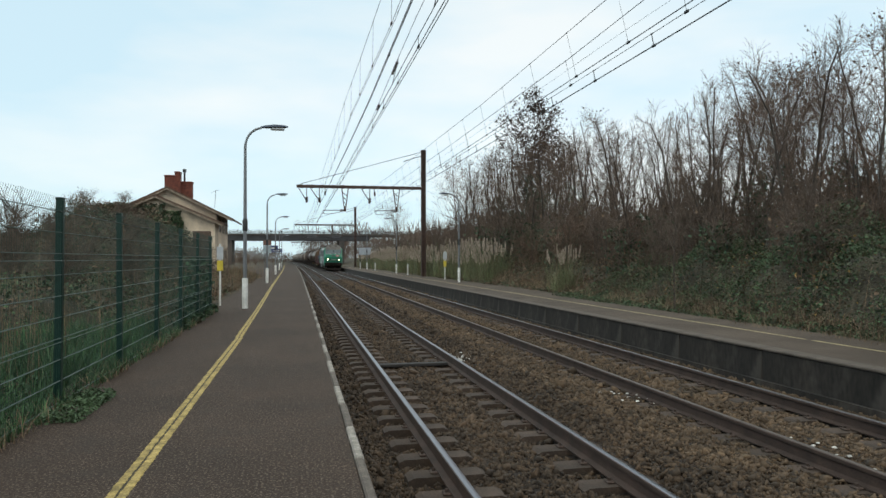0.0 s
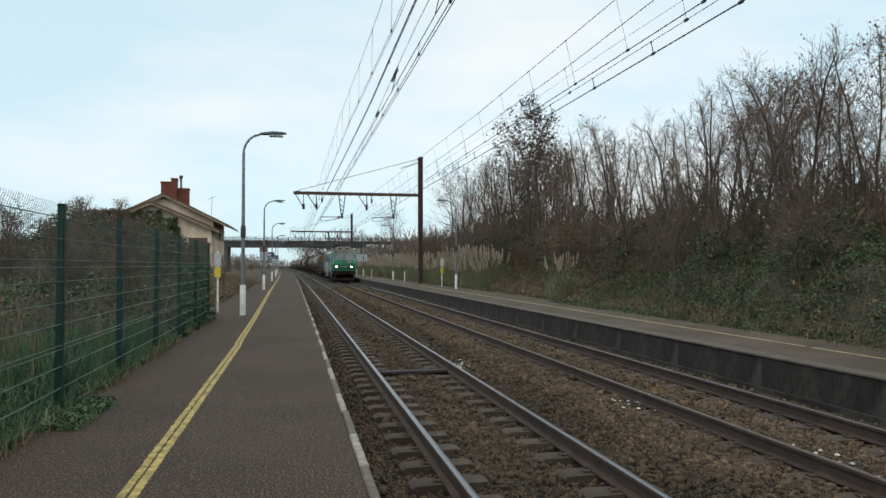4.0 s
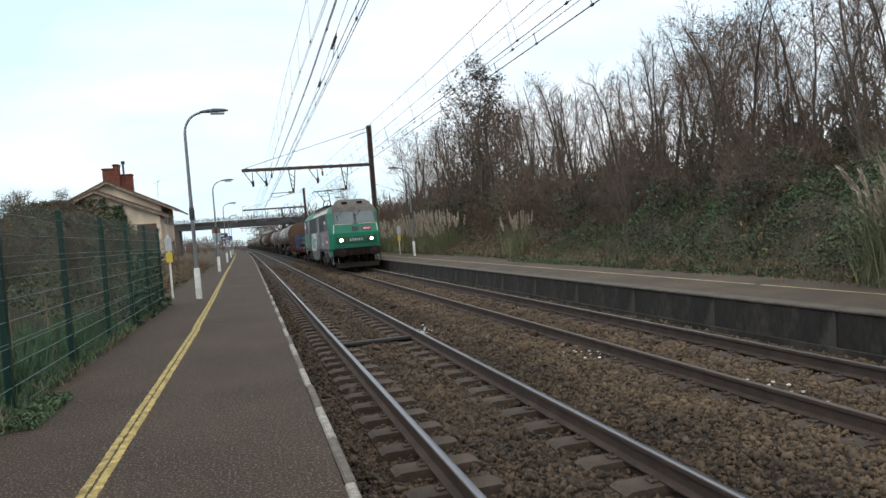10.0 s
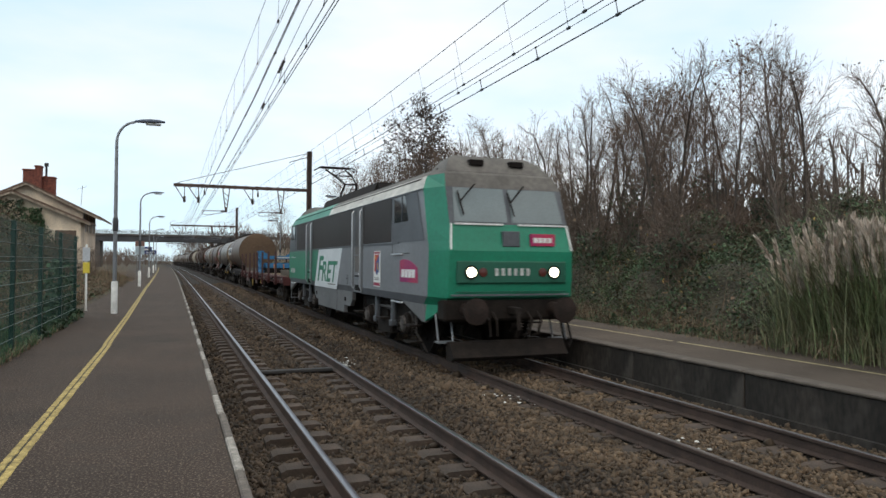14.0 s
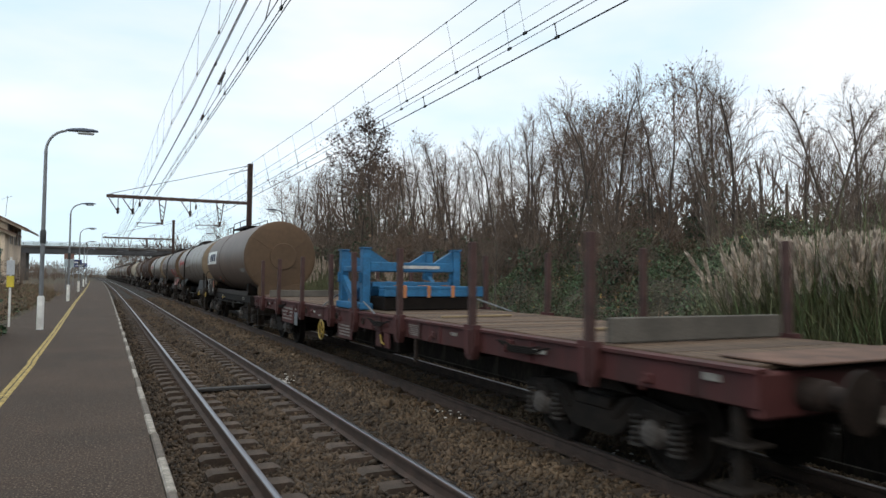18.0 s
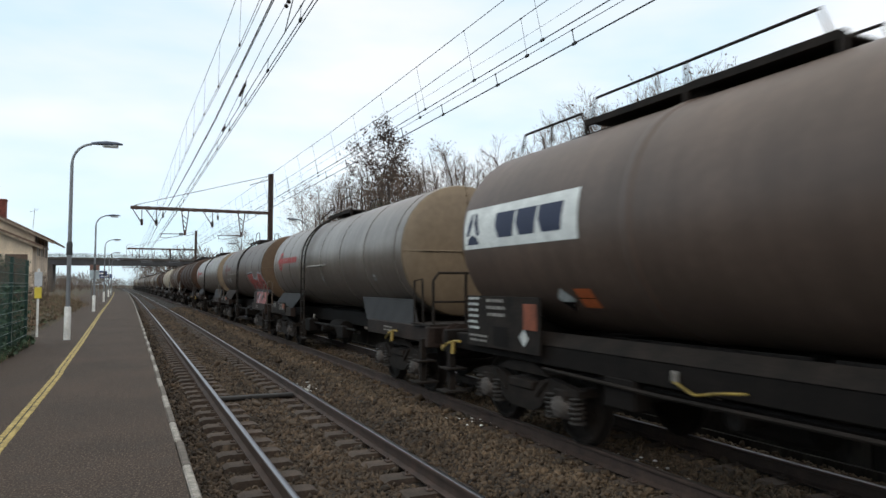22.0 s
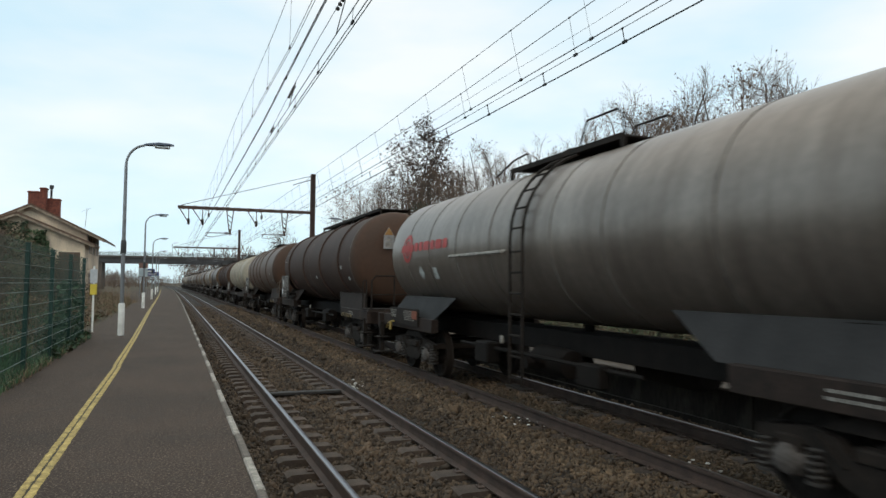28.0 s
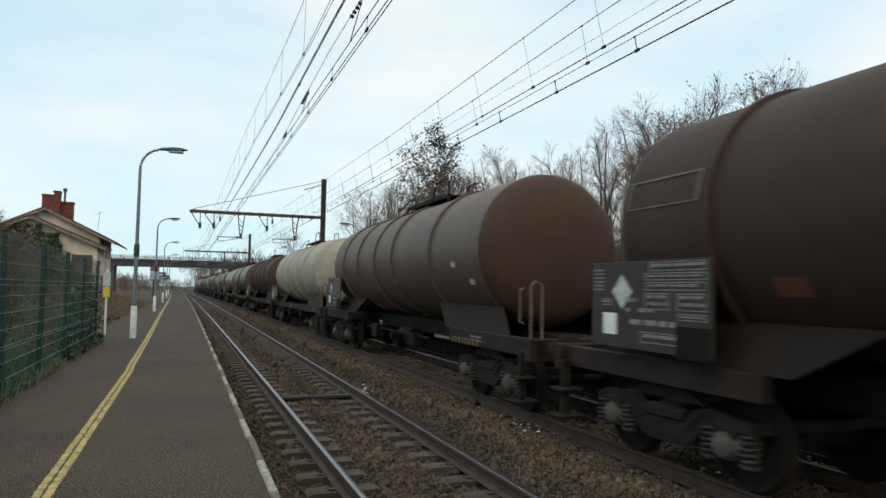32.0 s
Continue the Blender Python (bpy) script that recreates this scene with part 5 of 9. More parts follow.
            part("step_edge", G().box(min(x, x + s * 0.025), a + 0.25, 1.13, max(x, x + s * 0.025), a + 0.75, 1.16), GALV, d)
            for b in (0.06, 0.94):
                part("door_jamb", G().box(min(x, x + s * 0.012), a + b - 0.05, 1.12, max(x, x + s * 0.012), a + b + 0.05, 3.21, c=0.003), L_SKIRT, d, "grey door jamb")
                part("door_handrail", G().tube([(x, a + b * 0.9 + 0.05, 1.2), (x + s * 0.05, a + b * 0.9 + 0.05, 1.26), (x + s * 0.05, a + b * 0.9 + 0.05, 3.1), (x, a + b * 0.9 + 0.05, 3.16)], 0.016, 6), STEEL_BAR, d, "steel door handrail", True)
            for b0, b1 in ((0.12, 0.26), (0.74, 0.88)):
                part("door_stile", G().box(min(x, x + s * 0.009), a + b0, 2.25, max(x, x + s * 0.009), a + b1, 3.21), L_DGREY, d)
        part("cab_panel", G().prism([(2.8, 2.27), (0.75, 2.27), (1.25, 3.215), (2.8, 3.215)], min(x, x + s * 0.003), max(x, x + s * 0.003), "x"), L_DGREY, body, "slate grey upper cab side")
        for a, b, c in ((1.7, 2.62, 2.1), (15.2, 16.1, 15.82)):
            cw = part("cab_window", G().prism([(a, 2.68), (b, 2.68), (b, 3.2), (a + 0.2, 3.2)] if a < 9 else [(a, 2.68), (b, 2.68), (b - 0.2, 3.2), (a, 3.2)], min(x, x + s * 0.005), max(x, x + s * 0.005), "x"), L_GLASS, body, "dark cab side window")
            part("window_bar", G().box(min(x, x + s * 0.015), c - 0.015, 2.68, max(x, x + s * 0.015), c + 0.015, 3.2), L_DGREY, cw)
            part("window_drip", G().box(min(x, x + s * 0.03), a, 3.205, max(x, x + s * 0.03), b, 3.225), L_DGREY, cw)
            part("cab_seam", G().box(min(x, x + s * 0.003), a - 0.05, 2.04, max(x, x + s * 0.003), b + 0.15, 2.052).box(min(x, x + s * 0.003), b + 0.13 if a < 9 else a - 0.08, 2.04, max(x, x + s * 0.003), b + 0.142 if a < 9 else a - 0.068, 3.2), SOOT_D, body)
        for q in (0, 1):
            Y = (lambda v: v) if q == 0 else (lambda v: Lc - v)
            part("cab_skirt", G().prism([(Y(0.78), 1.1), (Y(2.15), 1.1), (Y(0.95), 0.78), (Y(0.78), 0.78)], min(s * 1.33, s * 1.4), max(s * 1.33, s * 1.4), "x"), L_SKIRT, t, "tapered grey cab skirt")
            part("cab_cheek", G().add([(s * 1.16, Y(0.3), 1.1), (s * 1.4, Y(0.85), 1.1), (s * 1.4, Y(0.78), 0.8), (s * 1.1, Y(0.35), 1.1), (s * 1.32, Y(0.85), 1.1), (s * 1.33, Y(0.78), 0.8)], [(0, 1, 2), (5, 4, 3), (0, 3, 4, 1), (1, 4, 5, 2), (2, 5, 3, 0)]), L_GREEN if q == 0 else L_SKIRT, t, "pointed lower corner of the cab")
        for a in (2.02, 15.1):
            for z in (2.03, 1.07):
                part("handrail", G().tube([(x, a, z), (x + s * 0.05, a, z), (x + s * 0.05, a + 0.62, z), (x, a + 0.62, z)], 0.018, 6), STEEL_BAR, body, "pale steel handrail")
        sk = [(6.29, 1.1), (11.35, 1.1), (11.35, 0.92), (11.1, 0.72), (10.75, 0.7), (10.7, 0.52), (7.2, 0.52), (7.15, 0.72), (6.5, 0.72), (6.3, 0.9)]
        part("skirt", G().prism(sk, min(s * 1.3, s * 1.4), max(s * 1.3, s * 1.4), "x"), L_SKIRT, t, "grey equipment skirt")
        part("skirt_joint", G().box(min(s * 1.395, s * 1.403), 8.04, 0.53, max(s * 1.395, s * 1.403), 8.055, 1.09), SOOT_D, t)
        for a in (10.9, 6.97):
            # slot drawn as a near-black plate in place of its inner shade
            part("skirt_slot", G().box(min(s * 1.39, s * 1.408), a, 0.83, max(s * 1.39, s * 1.408), a + 0.17, 0.93), SOOT_D, t, "dark plate for a shaded slot in the skirt")
        hat = part("flank_hatch", G().box(min(x, x + s * 0.006), 6.68, 1.29, max(x, x + s * 0.006), 6.92, 1.53), L_DGREY, body, "small outlined hatch")
        part("hatch_cover", G().box(min(x, x + s * 0.01), 6.695, 1.305, max(x, x + s * 0.01), 6.905, 1.515), L_GREY, hat)
        part("hatch_lock", G().box(min(x, x + s * 0.014), 6.77, 1.42, max(x, x + s * 0.014), 6.84, 1.45), SOOT_D, hat)
        lg = part("railway_logo", G().prism([(2.22, 1.48), (2.22, 1.9), (2.0, 1.93), (1.7, 1.915), (1.4, 1.86), (1.15, 1.77), (1.12, 1.48)], min(x, x + s * 0.005), max(x, x + s * 0.005), "x"), mat("purple_red_logo", (0.4, 0.02, 0.05), 0.5, var=0.5, scale=0.9, tint=(0.2, 0.01, 0.14)), body, "purple-red logo plate")
        for k in range(4):
            part("logo_bar", G().prism([(2.12 - 0.22 * k, 1.57), (1.94 - 0.22 * k, 1.57), (1.92 - 0.22 * k, 1.73), (2.1 - 0.22 * k, 1.73)], min(x, x + s * 0.009), max(x, x + s * 0.009), "x"), WHITE, lg, "white logo block")
        cr = part("crest_panel", G().box(min(x, x + s * 0.005), 3.64, 1.32, max(x, x + s * 0.005), 4.18, 2.12, c=0.002), WHITE, body, "white panel with a coloured crest")
        for poly, c, q in (([(3.72, 1.68), (3.9, 1.58), (4.1, 1.68), (4.1, 2.04), (3.72, 2.04)], (0.03, 0.08, 0.28), 0.008), ([(4.1, 1.86), (4.1, 2.04), (3.72, 2.04), (3.9, 1.9)], (0.5, 0.06, 0.03), 0.0095), ([(4.1, 1.68), (3.98, 1.62), (3.95, 1.86), (4.1, 1.9)], (0.5, 0.06, 0.03), 0.0095), ([(3.99, 1.94), (4.07, 1.94), (4.07, 2.01), (3.99, 2.01)], (0.55, 0.33, 0.05), 0.011), ([(3.78, 1.7), (3.84, 1.68), (3.88, 1.85), (3.8, 1.86)], (0.55, 0.33, 0.05), 0.011), ([(3.66, 1.34), (4.16, 1.34), (4.16, 1.41), (3.66, 1.41)], (0.3, 0.02, 0.06), 0.008), ([(3.66, 2.06), (4.16, 2.06), (4.16, 2.1), (3.66, 2.1)], (0.3, 0.02, 0.06), 0.008)):
            part("crest_field", G().prism(poly, min(x, x + s * q), max(x, x + s * q), "x"), mat("crest_paint", c, 0.5), cr)
        text_rows(cr, x + s * 0.008, 4.12, 1.52, 0.44, 0.07, 2, MARK)
        # dampers, steps and sandboxes at the bogies
    for word, y0, y1, z1 in (("F", 10.76, 9.8, 2.05), ("RET", 10.13, 7.91, 1.89)):
        me = text_mesh("lettering", word, 1.0, 0.3, material=L_GREEN, bold=0.022)
        xs, zs = [v.co.x for v in me.vertices], [v.co.y for v in me.vertices]
        for v in me.vertices:
            v.co = (-1.4265 - 0.003 * (v.co.z > 0), y0 + (y1 - y0) * (v.co.x - min(xs)) / (max(xs) - min(xs)), 1.28 + (z1 - 1.28) * (v.co.y - min(zs)) / (max(zs) - min(zs)))
        part("lettering", me, None, body, "green word FRET on white")
    text_rows(body, -1.43, 9.3, 1.24, 1.1, 0.07, 1, MARK)
    # running number as plain bars: cab flanks and front
    for y0 in (15.98,):
        for k in range(6):
            part("number_bar", G().box(-1.43, y0 - 0.15 * k - 0.085, 1.45, -1.4245, y0 - 0.15 * k, 1.62, c=0.002), PLATE, body, "pale running number bar")
    # cab fronts
    for end in (0, 1):
        fr = part("cab_front", G().box(-1.1, -0.012, 1.34, 1.1, 0.03, 1.36), L_GREEN_SHADE, body, m=pose(0, 0, 0) if end == 0 else pose(0, Lc, 0, 0, 0, 180))
        n1 = Vector((0, -0.9, 0.436))
        # windscreens on the slope between h 2.56 and 3.22
        for s in (-1, 1):
            def on(xx, hh):
                f = (hh - 2.56) / 0.66
                return Vector((xx, 0.13 + 0.233 * f - 0.012, hh))
            q = [on(s * 0.05, 2.6), on(s * 1.1, 2.6), on(s * 1.05, 3.225), on(s * 0.05, 3.225)]
            q2 = [p + Vector((0, 0.02, 0)) for p in q]
            ws_ = part("windscreen", G().add(q + q2, [(0, 1, 2, 3), (7, 6, 5, 4), (0, 4, 5, 1), (1, 5, 6, 2), (2, 6, 7, 3), (3, 7, 4, 0)]), L_SCREEN, fr, "sloping windscreen pane")
            w = G().tube([on(s * 0.5 - 0.12, 3.3) + Vector((0, -0.03, 0)), on(s * 0.5 - 0.44, 2.98) + Vector((0, -0.05, 0))], 0.014, 5)
            w.tube([on(s * 0.5 - 0.48, 3.16) + Vector((0, -0.04, 0)), on(s * 0.5 - 0.42, 2.72) + Vector((0, -0.05, 0))], 0.016, 5)
            part("wiper", w, SOOT_D, fr)
            part("cab_headlight", G().lathe([(0.0, -0.05), (0.065, -0.045), (0.105, -0.02), (0.105, 0.03)], 16, "y", (s * 0.83, 0.0, 1.7)), TRACTION if end == 0 else GLASSY, fr, "lit round headlight" if end == 0 else "")
            part("lamp_bezel", G().lathe([(0.085, -0.03), (0.125, -0.03), (0.13, 0.03)], 16, "y", (s * 0.83, 0.0, 1.7)), SOOT_D, fr)
            part("tail_lamp", G().lathe([(0.0, -0.03), (0.08, -0.02), (0.09, 0.03)], 14, "y", (s * 0.6, -0.005, 1.7)), mat("dark_red_lens", (0.09, 0.02, 0.015), 0.3), fr)
            part("roof_vent", G().box(s * 0.42 - 0.14, 0.68, 3.7, s * 0.42 + 0.14, 0.84, 3.81, c=0.01), SOOT_D, fr)
            part("corner_strip", G().tube([(s * 1.165, 0.115, 2.56), (s * 1.2, 0.035, 2.25), (s * 1.21, -0.01, 2.1)], 0.02, 5), WHITE, fr, "white edge strip")
            part("lower_windscreen_trim", G().box(min(s * 0.15, s * 1.1), 0.095, 2.545, max(s * 0.15, s * 1.15), 0.135, 2.575), WHITE, fr, "white trim below the windscreen")
            stp = G().tube([(s * 1.3, 0.5, 0.95), (s * 1.3, 0.35, 0.45), (s * 1.02, 0.35, 0.45), (s * 1.02, 0.5, 0.95)], 0.02, 6).box(s * 1.16 - 0.16, 0.3, 0.43, s * 1.16 + 0.16, 0.5, 0.46)
            part("cab_step", stp, GALV, fr, "steel cab step")
            part("buffer", BUFFER, None, fr, "round black buffer", m=pose(s * 0.875, 0.12, 1.03))
        part("light_panel", G().box(-1.1, -0.006, 1.5, 1.1, 0.05, 1.9, c=0.02), L_GREEN_SHADE, fr, "lamp panel in green darkened as recess shade")
        for k in range(6):
            part("number_bar", G().box(-0.36 + 0.125 * k, -0.012, 1.64, -0.295 + 0.125 * k, -0.0065, 1.77, c=0.002), PLATE, fr, "pale running number bar")
        part("bumper_line", G().box(-1.18, 0.03, 1.28, 1.18, 0.08, 1.31), GALV, fr)
        lgo = part("railway_logo", G().box(0.36, 0.0, 2.18, 0.86, 0.06, 2.4, c=0.002), bpy.data.materials["purple_red_logo"], fr, "red logo plate", m=pose(0, 0, 0))
        for k in range(4):
            part("logo_bar", G().box(0.41 + 0.1 * k, -0.008, 2.24, 0.49 + 0.1 * k, -0.0005, 2.33), WHITE, lgo, "white logo block")
        part("nose_socket", G().box(-0.2, 0.005, 2.16, 0.14, 0.1, 2.44, c=0.01), L_DGREY, fr)
        part("buffer_beam", G().box(-1.28, 0.12, 0.82, 1.28, 0.5, 1.24, c=0.05), SOOT_SHADE, fr, "sooty buffer beam")
        part("plough", G().prism([(0.35, 0.13), (0.1, 0.13), (0.0, 0.2), (0.2, 0.46), (0.35, 0.46)], -1.15, 1.15, "x"), SOOT_SHADE, fr, "black snow plough")
        part("coupling_hook", G().box(-0.07, -0.22, 0.95, 0.07, 0.12, 1.08, c=0.02).tube([(0, -0.2, 1.0), (0, -0.25, 0.7), (0, -0.12, 0.55)], 0.04, 6), SOOT_SHADE, fr)
        for xx in (-0.5, -0.35, 0.35, 0.55):
            part("brake_hose", G().tube([(xx, 0.12, 0.98), (xx, -0.06, 0.85), (xx * 0.9, -0.02, 0.58), (xx * 0.8, 0.12, 0.55)], 0.025, 6), SOOT_SHADE, fr)
        part("jumper_cable", G().tube([(1.05, 0.14, 0.9), (1.08, 0.05, 0.5), (1.18, 0.04, 0.3), (1.28, 0.1, 0.45), (1.3, 0.3, 0.8)], 0.022, 6), SOOT_D, fr, "hanging black cable")
    # roof equipment
    for q in (0, 1):
        Y = (lambda v: v) if q == 0 else (lambda v: Lc - v)
        rows = [(0.6, 3.56, 1.1, 1.08), (0.82, 3.78, 1.04, 0.96), (1.1, 3.93, 0.98, 0.78), (1.45, 3.98, 0.92, 0.62), (2.1, 3.94, 0.9, 0.62), (2.7, 3.62, 0.95, 0.8)]
        v = []
        for yy, top, wb, wt in rows:
            v += [(-wb, Y(yy), 3.54), (-(wb + wt) / 2, Y(yy), 3.54 + (top - 3.54) * 0.6), (-wt, Y(yy), top), (wt, Y(yy), top), ((wb + wt) / 2, Y(yy), 3.54 + (top - 3.54) * 0.6), (wb, Y(yy), 3.54)]
        f = [(6 * a + b, 6 * a + b + 1, 6 * a + b + 7, 6 * a + b + 6) for a in range(5) for b in range(5)] + [tuple(range(6)), tuple(range(30, 36))]
        part("roof_dome", G().add(v, f), L_ROOF, t, "dusty domed roof end", True)
    hood = part("roof_hood", G().prism([(-1.0, 3.6), (1.0, 3.6), (0.86, 3.92), (-0.86, 3.92)], 5.9, 12.35, "y"), SOOT_SHADE, t, "dark roof equipment hood")
    part("hood_end", G().prism([(5.9, 3.62), (5.6, 3.62), (5.9, 3.91)], -0.86, 0.86, "x"), SOOT_D, hood)
    part("hood_end", G().prism([(12.35, 3.62), (12.7, 3.62), (12.35, 3.85)], -0.86, 0.86, "x"), SOOT_D, hood)
    for yy, ww in ((3.7, 0.5), (4.5, 0.6), (5.3, 0.45)):
        part("roof_box", G().box(-0.75, yy, 3.62, -0.75 + ww, yy + 0.45, 3.74, c=0.04), L_DGREY, t, "grey roof equipment box")
    part("roof_conduit", G().tube([(-0.9, 3.4, 3.68), (-0.9, 5.9, 3.68)], 0.035, 6).tube([(0.2, 3.2, 3.95), (0.2, 6.4, 3.98)], 0.025, 6), SOOT_D, t, "dark roof conduit")
    for y0, name in ((1.7, "folded"), (13.0, "raised")):
        pb = G().box(-0.75, y0, 3.72, 0.75, y0 + 0.1, 3.78).box(-0.75, y0 + 1.5, 3.72, 0.75, y0 + 1.6, 3.78).tube([(-0.7, y0, 3.75), (-0.7, y0 + 1.6, 3.75)], 0.035, 6).tube([(0.7, y0, 3.75), (0.7, y0 + 1.6, 3.75)], 0.035, 6)
        for a in (-0.65, 0.65):
            for b in (0.1, 1.5):
                pb.lathe([(0.05, 3.63), (0.09, 3.66), (0.05, 3.69), (0.09, 3.72), (0.05, 3.74)], 8, "z", (a, y0 + b, 0))
        p = part("pantograph", pb, SOOT_D, t, name + " black pantograph")
        if name == "raised":
            lower = [(sg * 0.35, y0 + 0.1, 3.79) for sg in (-1, 1)], [(sg * 0.2, y0 - 0.7, 4.55) for sg in (-1, 1)]
            arm = G()
            for p0, p1 in zip(*lower):
                arm.tube([p0, p1], 0.04, 6).tube([p1, (p1[0] * 1.6, y0 + 0.45, 4.98), (p1[0] * 1.9, y0 + 1.75, 5.36)], 0.032, 6)
            arm.tube(lower[1], 0.035, 6).tube([(0, y0 + 0.7, 3.79), (0.05, y0 - 0.62, 4.44)], 0.022, 6).tube([(-0.32, y0 + 0.45, 4.98), (0.32, y0 + 0.45, 4.98)], 0.025, 6).tube([(-0.32, y0 + 0.45, 4.98), (0.38, y0 + 1.75, 5.36)], 0.018, 5)
            hd = G()
            for q in (1.6, 1.92):
                hd.tube([(-0.8, y0 + q, 5.32), (-0.6, y0 + q, 5.44), (0.6, y0 + q, 5.44), (0.8, y0 + q, 5.32)], 0.025, 6)
            for xx in (-0.45, 0.45):
                hd.tube([(xx, y0 + 1.6, 5.42), (xx, y0 + 1.92, 5.42)], 0.02, 6)
        else:
            arm = G()
            for sg in (-1, 1):
                arm.tube([(sg * 0.35, y0 + 0.2, 3.75), (sg * 0.25, y0 + 1.6, 3.79), (0, y0 + 0.3, 3.82)], 0.03, 6)
            hd = G()
            for q in (0.1, 0.5):
                hd.tube([(-0.8, y0 + q, 3.73), (-0.6, y0 + q, 3.82), (0.6, y0 + q, 3.82), (0.8, y0 + q, 3.73)], 0.025, 6)
        part("arm", arm, SOOT_D, p)
        part("collector_head", hd, SOOT_D, p)
    for y in (3.4, 12.9, 16.0):
        part("roof_insulator", G().lathe([(0.06, 3.63), (0.1, 3.69), (0.06, 3.74), (0.1, 3.79), (0.06, 3.84), (0.1, 3.89), (0.0, 3.93)], 10, "z", (0.45, y, 0)), PORCELAIN, t)
    # bogies
    for yb in (3.75, 13.35):
        f = G()
        for s in (-1, 1):
            x0, x1 = min(s * 1.02, s * 1.16), max(s * 1.02, s * 1.16)
            f.prism([(-2.2, 0.72), (-1.7, 0.6), (-0.8, 0.42), (0.8, 0.42), (1.7, 0.6), (2.2, 0.72), (2.2, 0.92), (1.0, 0.98), (-1.0, 0.98), (-2.2, 0.92)], x0, x1, "x")
            for d in (-1.4, 1.4):
                f.lathe([(0.0, s * 1.3), (0.17, s * 1.3), (0.22, s * 1.25), (0.24, s * 1.0)], 14, "x", (0, d, 0.62))
            f.box(s * 1.2 - 0.1, -0.5, 0.3, s * 1.2 + 0.1, 0.5, 0.62, c=0.04)
        f.box(-1.0, -0.4, 0.5, 1.0, 0.4, 0.9)
        b = part("bogie", f, SOOT_SHADE, t, "dark motor bogie", m=pose(0, yb, 0))
        for d in (-1.4, 1.4):
            w = part("wheelset", WHEEL_L, None, b, "dark steel wheels on an axle", m=pose(0, d, 0.62))
            WHEELS.append((w, 0.62, d))
        for s in (-1, 1):
            for d in (-1.95, -0.9, 0.9, 1.95):
                c = G()
                coil(c, s * 1.18, d, 0.42, 0.72, 0.09, 5)
                part("coil_spring", c, SOOT_SHADE, b)
            for d in (-0.62, 0.62):
                part("damper", G().box(s * 1.27 - 0.05, d - 0.065, 0.62, s * 1.27 + 0.05, d + 0.065, 1.1, c=0.02).box(s * 1.28 - 0.07, d - 0.1, 0.5, s * 1.28 + 0.07, d + 0.1, 0.63, c=0.02), L_DGREY, b, "grey suspension damper")
            for d in (-1.4, 1.4):
                bx = part("axle_box", G().lathe([(0.0, s * 1.34), (0.13, s * 1.335), (0.17, s * 1.3), (0.19, s * 1.2), (0.24, s * 1.18), (0.24, s * 1.05)], 16, "x", (0, d, 0.62)), AXLE, b, "grey cast axle box", True)
                for q in range(6):
                    a = q * math.pi / 3
                    part("bolt", G().box(min(s * 1.3, s * 1.345), d + 0.15 * math.cos(a) - 0.02, 0.62 + 0.15 * math.sin(a) - 0.02, max(s * 1.3, s * 1.345), d + 0.15 * math.cos(a) + 0.02, 0.62 + 0.15 * math.sin(a) + 0.02), AXLE, bx)
                part("sand_pipe", G().tube([(s * 1.25, d - 0.62, 1.02), (s * 1.25, d - 0.66, 0.5), (s * 1.0, d - 0.6, 0.1)], 0.024, 6), AXLE, b)
            part("equaliser", G().tube([(s * 1.24, -0.5, 0.88), (s * 1.24, -0.1, 0.88)], 0.05, 8).tube([(s * 1.24, -0.1, 0.88), (s * 1.24, 0.5, 0.88)], 0.03, 8), SPRING, b, "dark horizontal damper")
            for d in (-2.0, 0.0, 2.05):
                part("step", G().box(s * 1.3 - 0.14, d - 0.2, 0.3, s * 1.3 + 0.14, d + 0.2, 0.33).box(s * 1.3 - 0.14, d - 0.2, 0.62, s * 1.3 + 0.14, d + 0.2, 0.65).box(s * 1.2 - 0.02, d - 0.03, 0.3, s * 1.2 + 0.02, d + 0.03, 1.0), SOOT_SHADE, b)
    part("underframe", G().box(-1.1, 1.0, 0.85, 1.1, 16.1, 1.12).box(-1.0, 6.6, 0.45, 1.0, 10.9, 0.9), SOOT_D, t, "black underframe")
    CONSIST.append((t, 0.0))


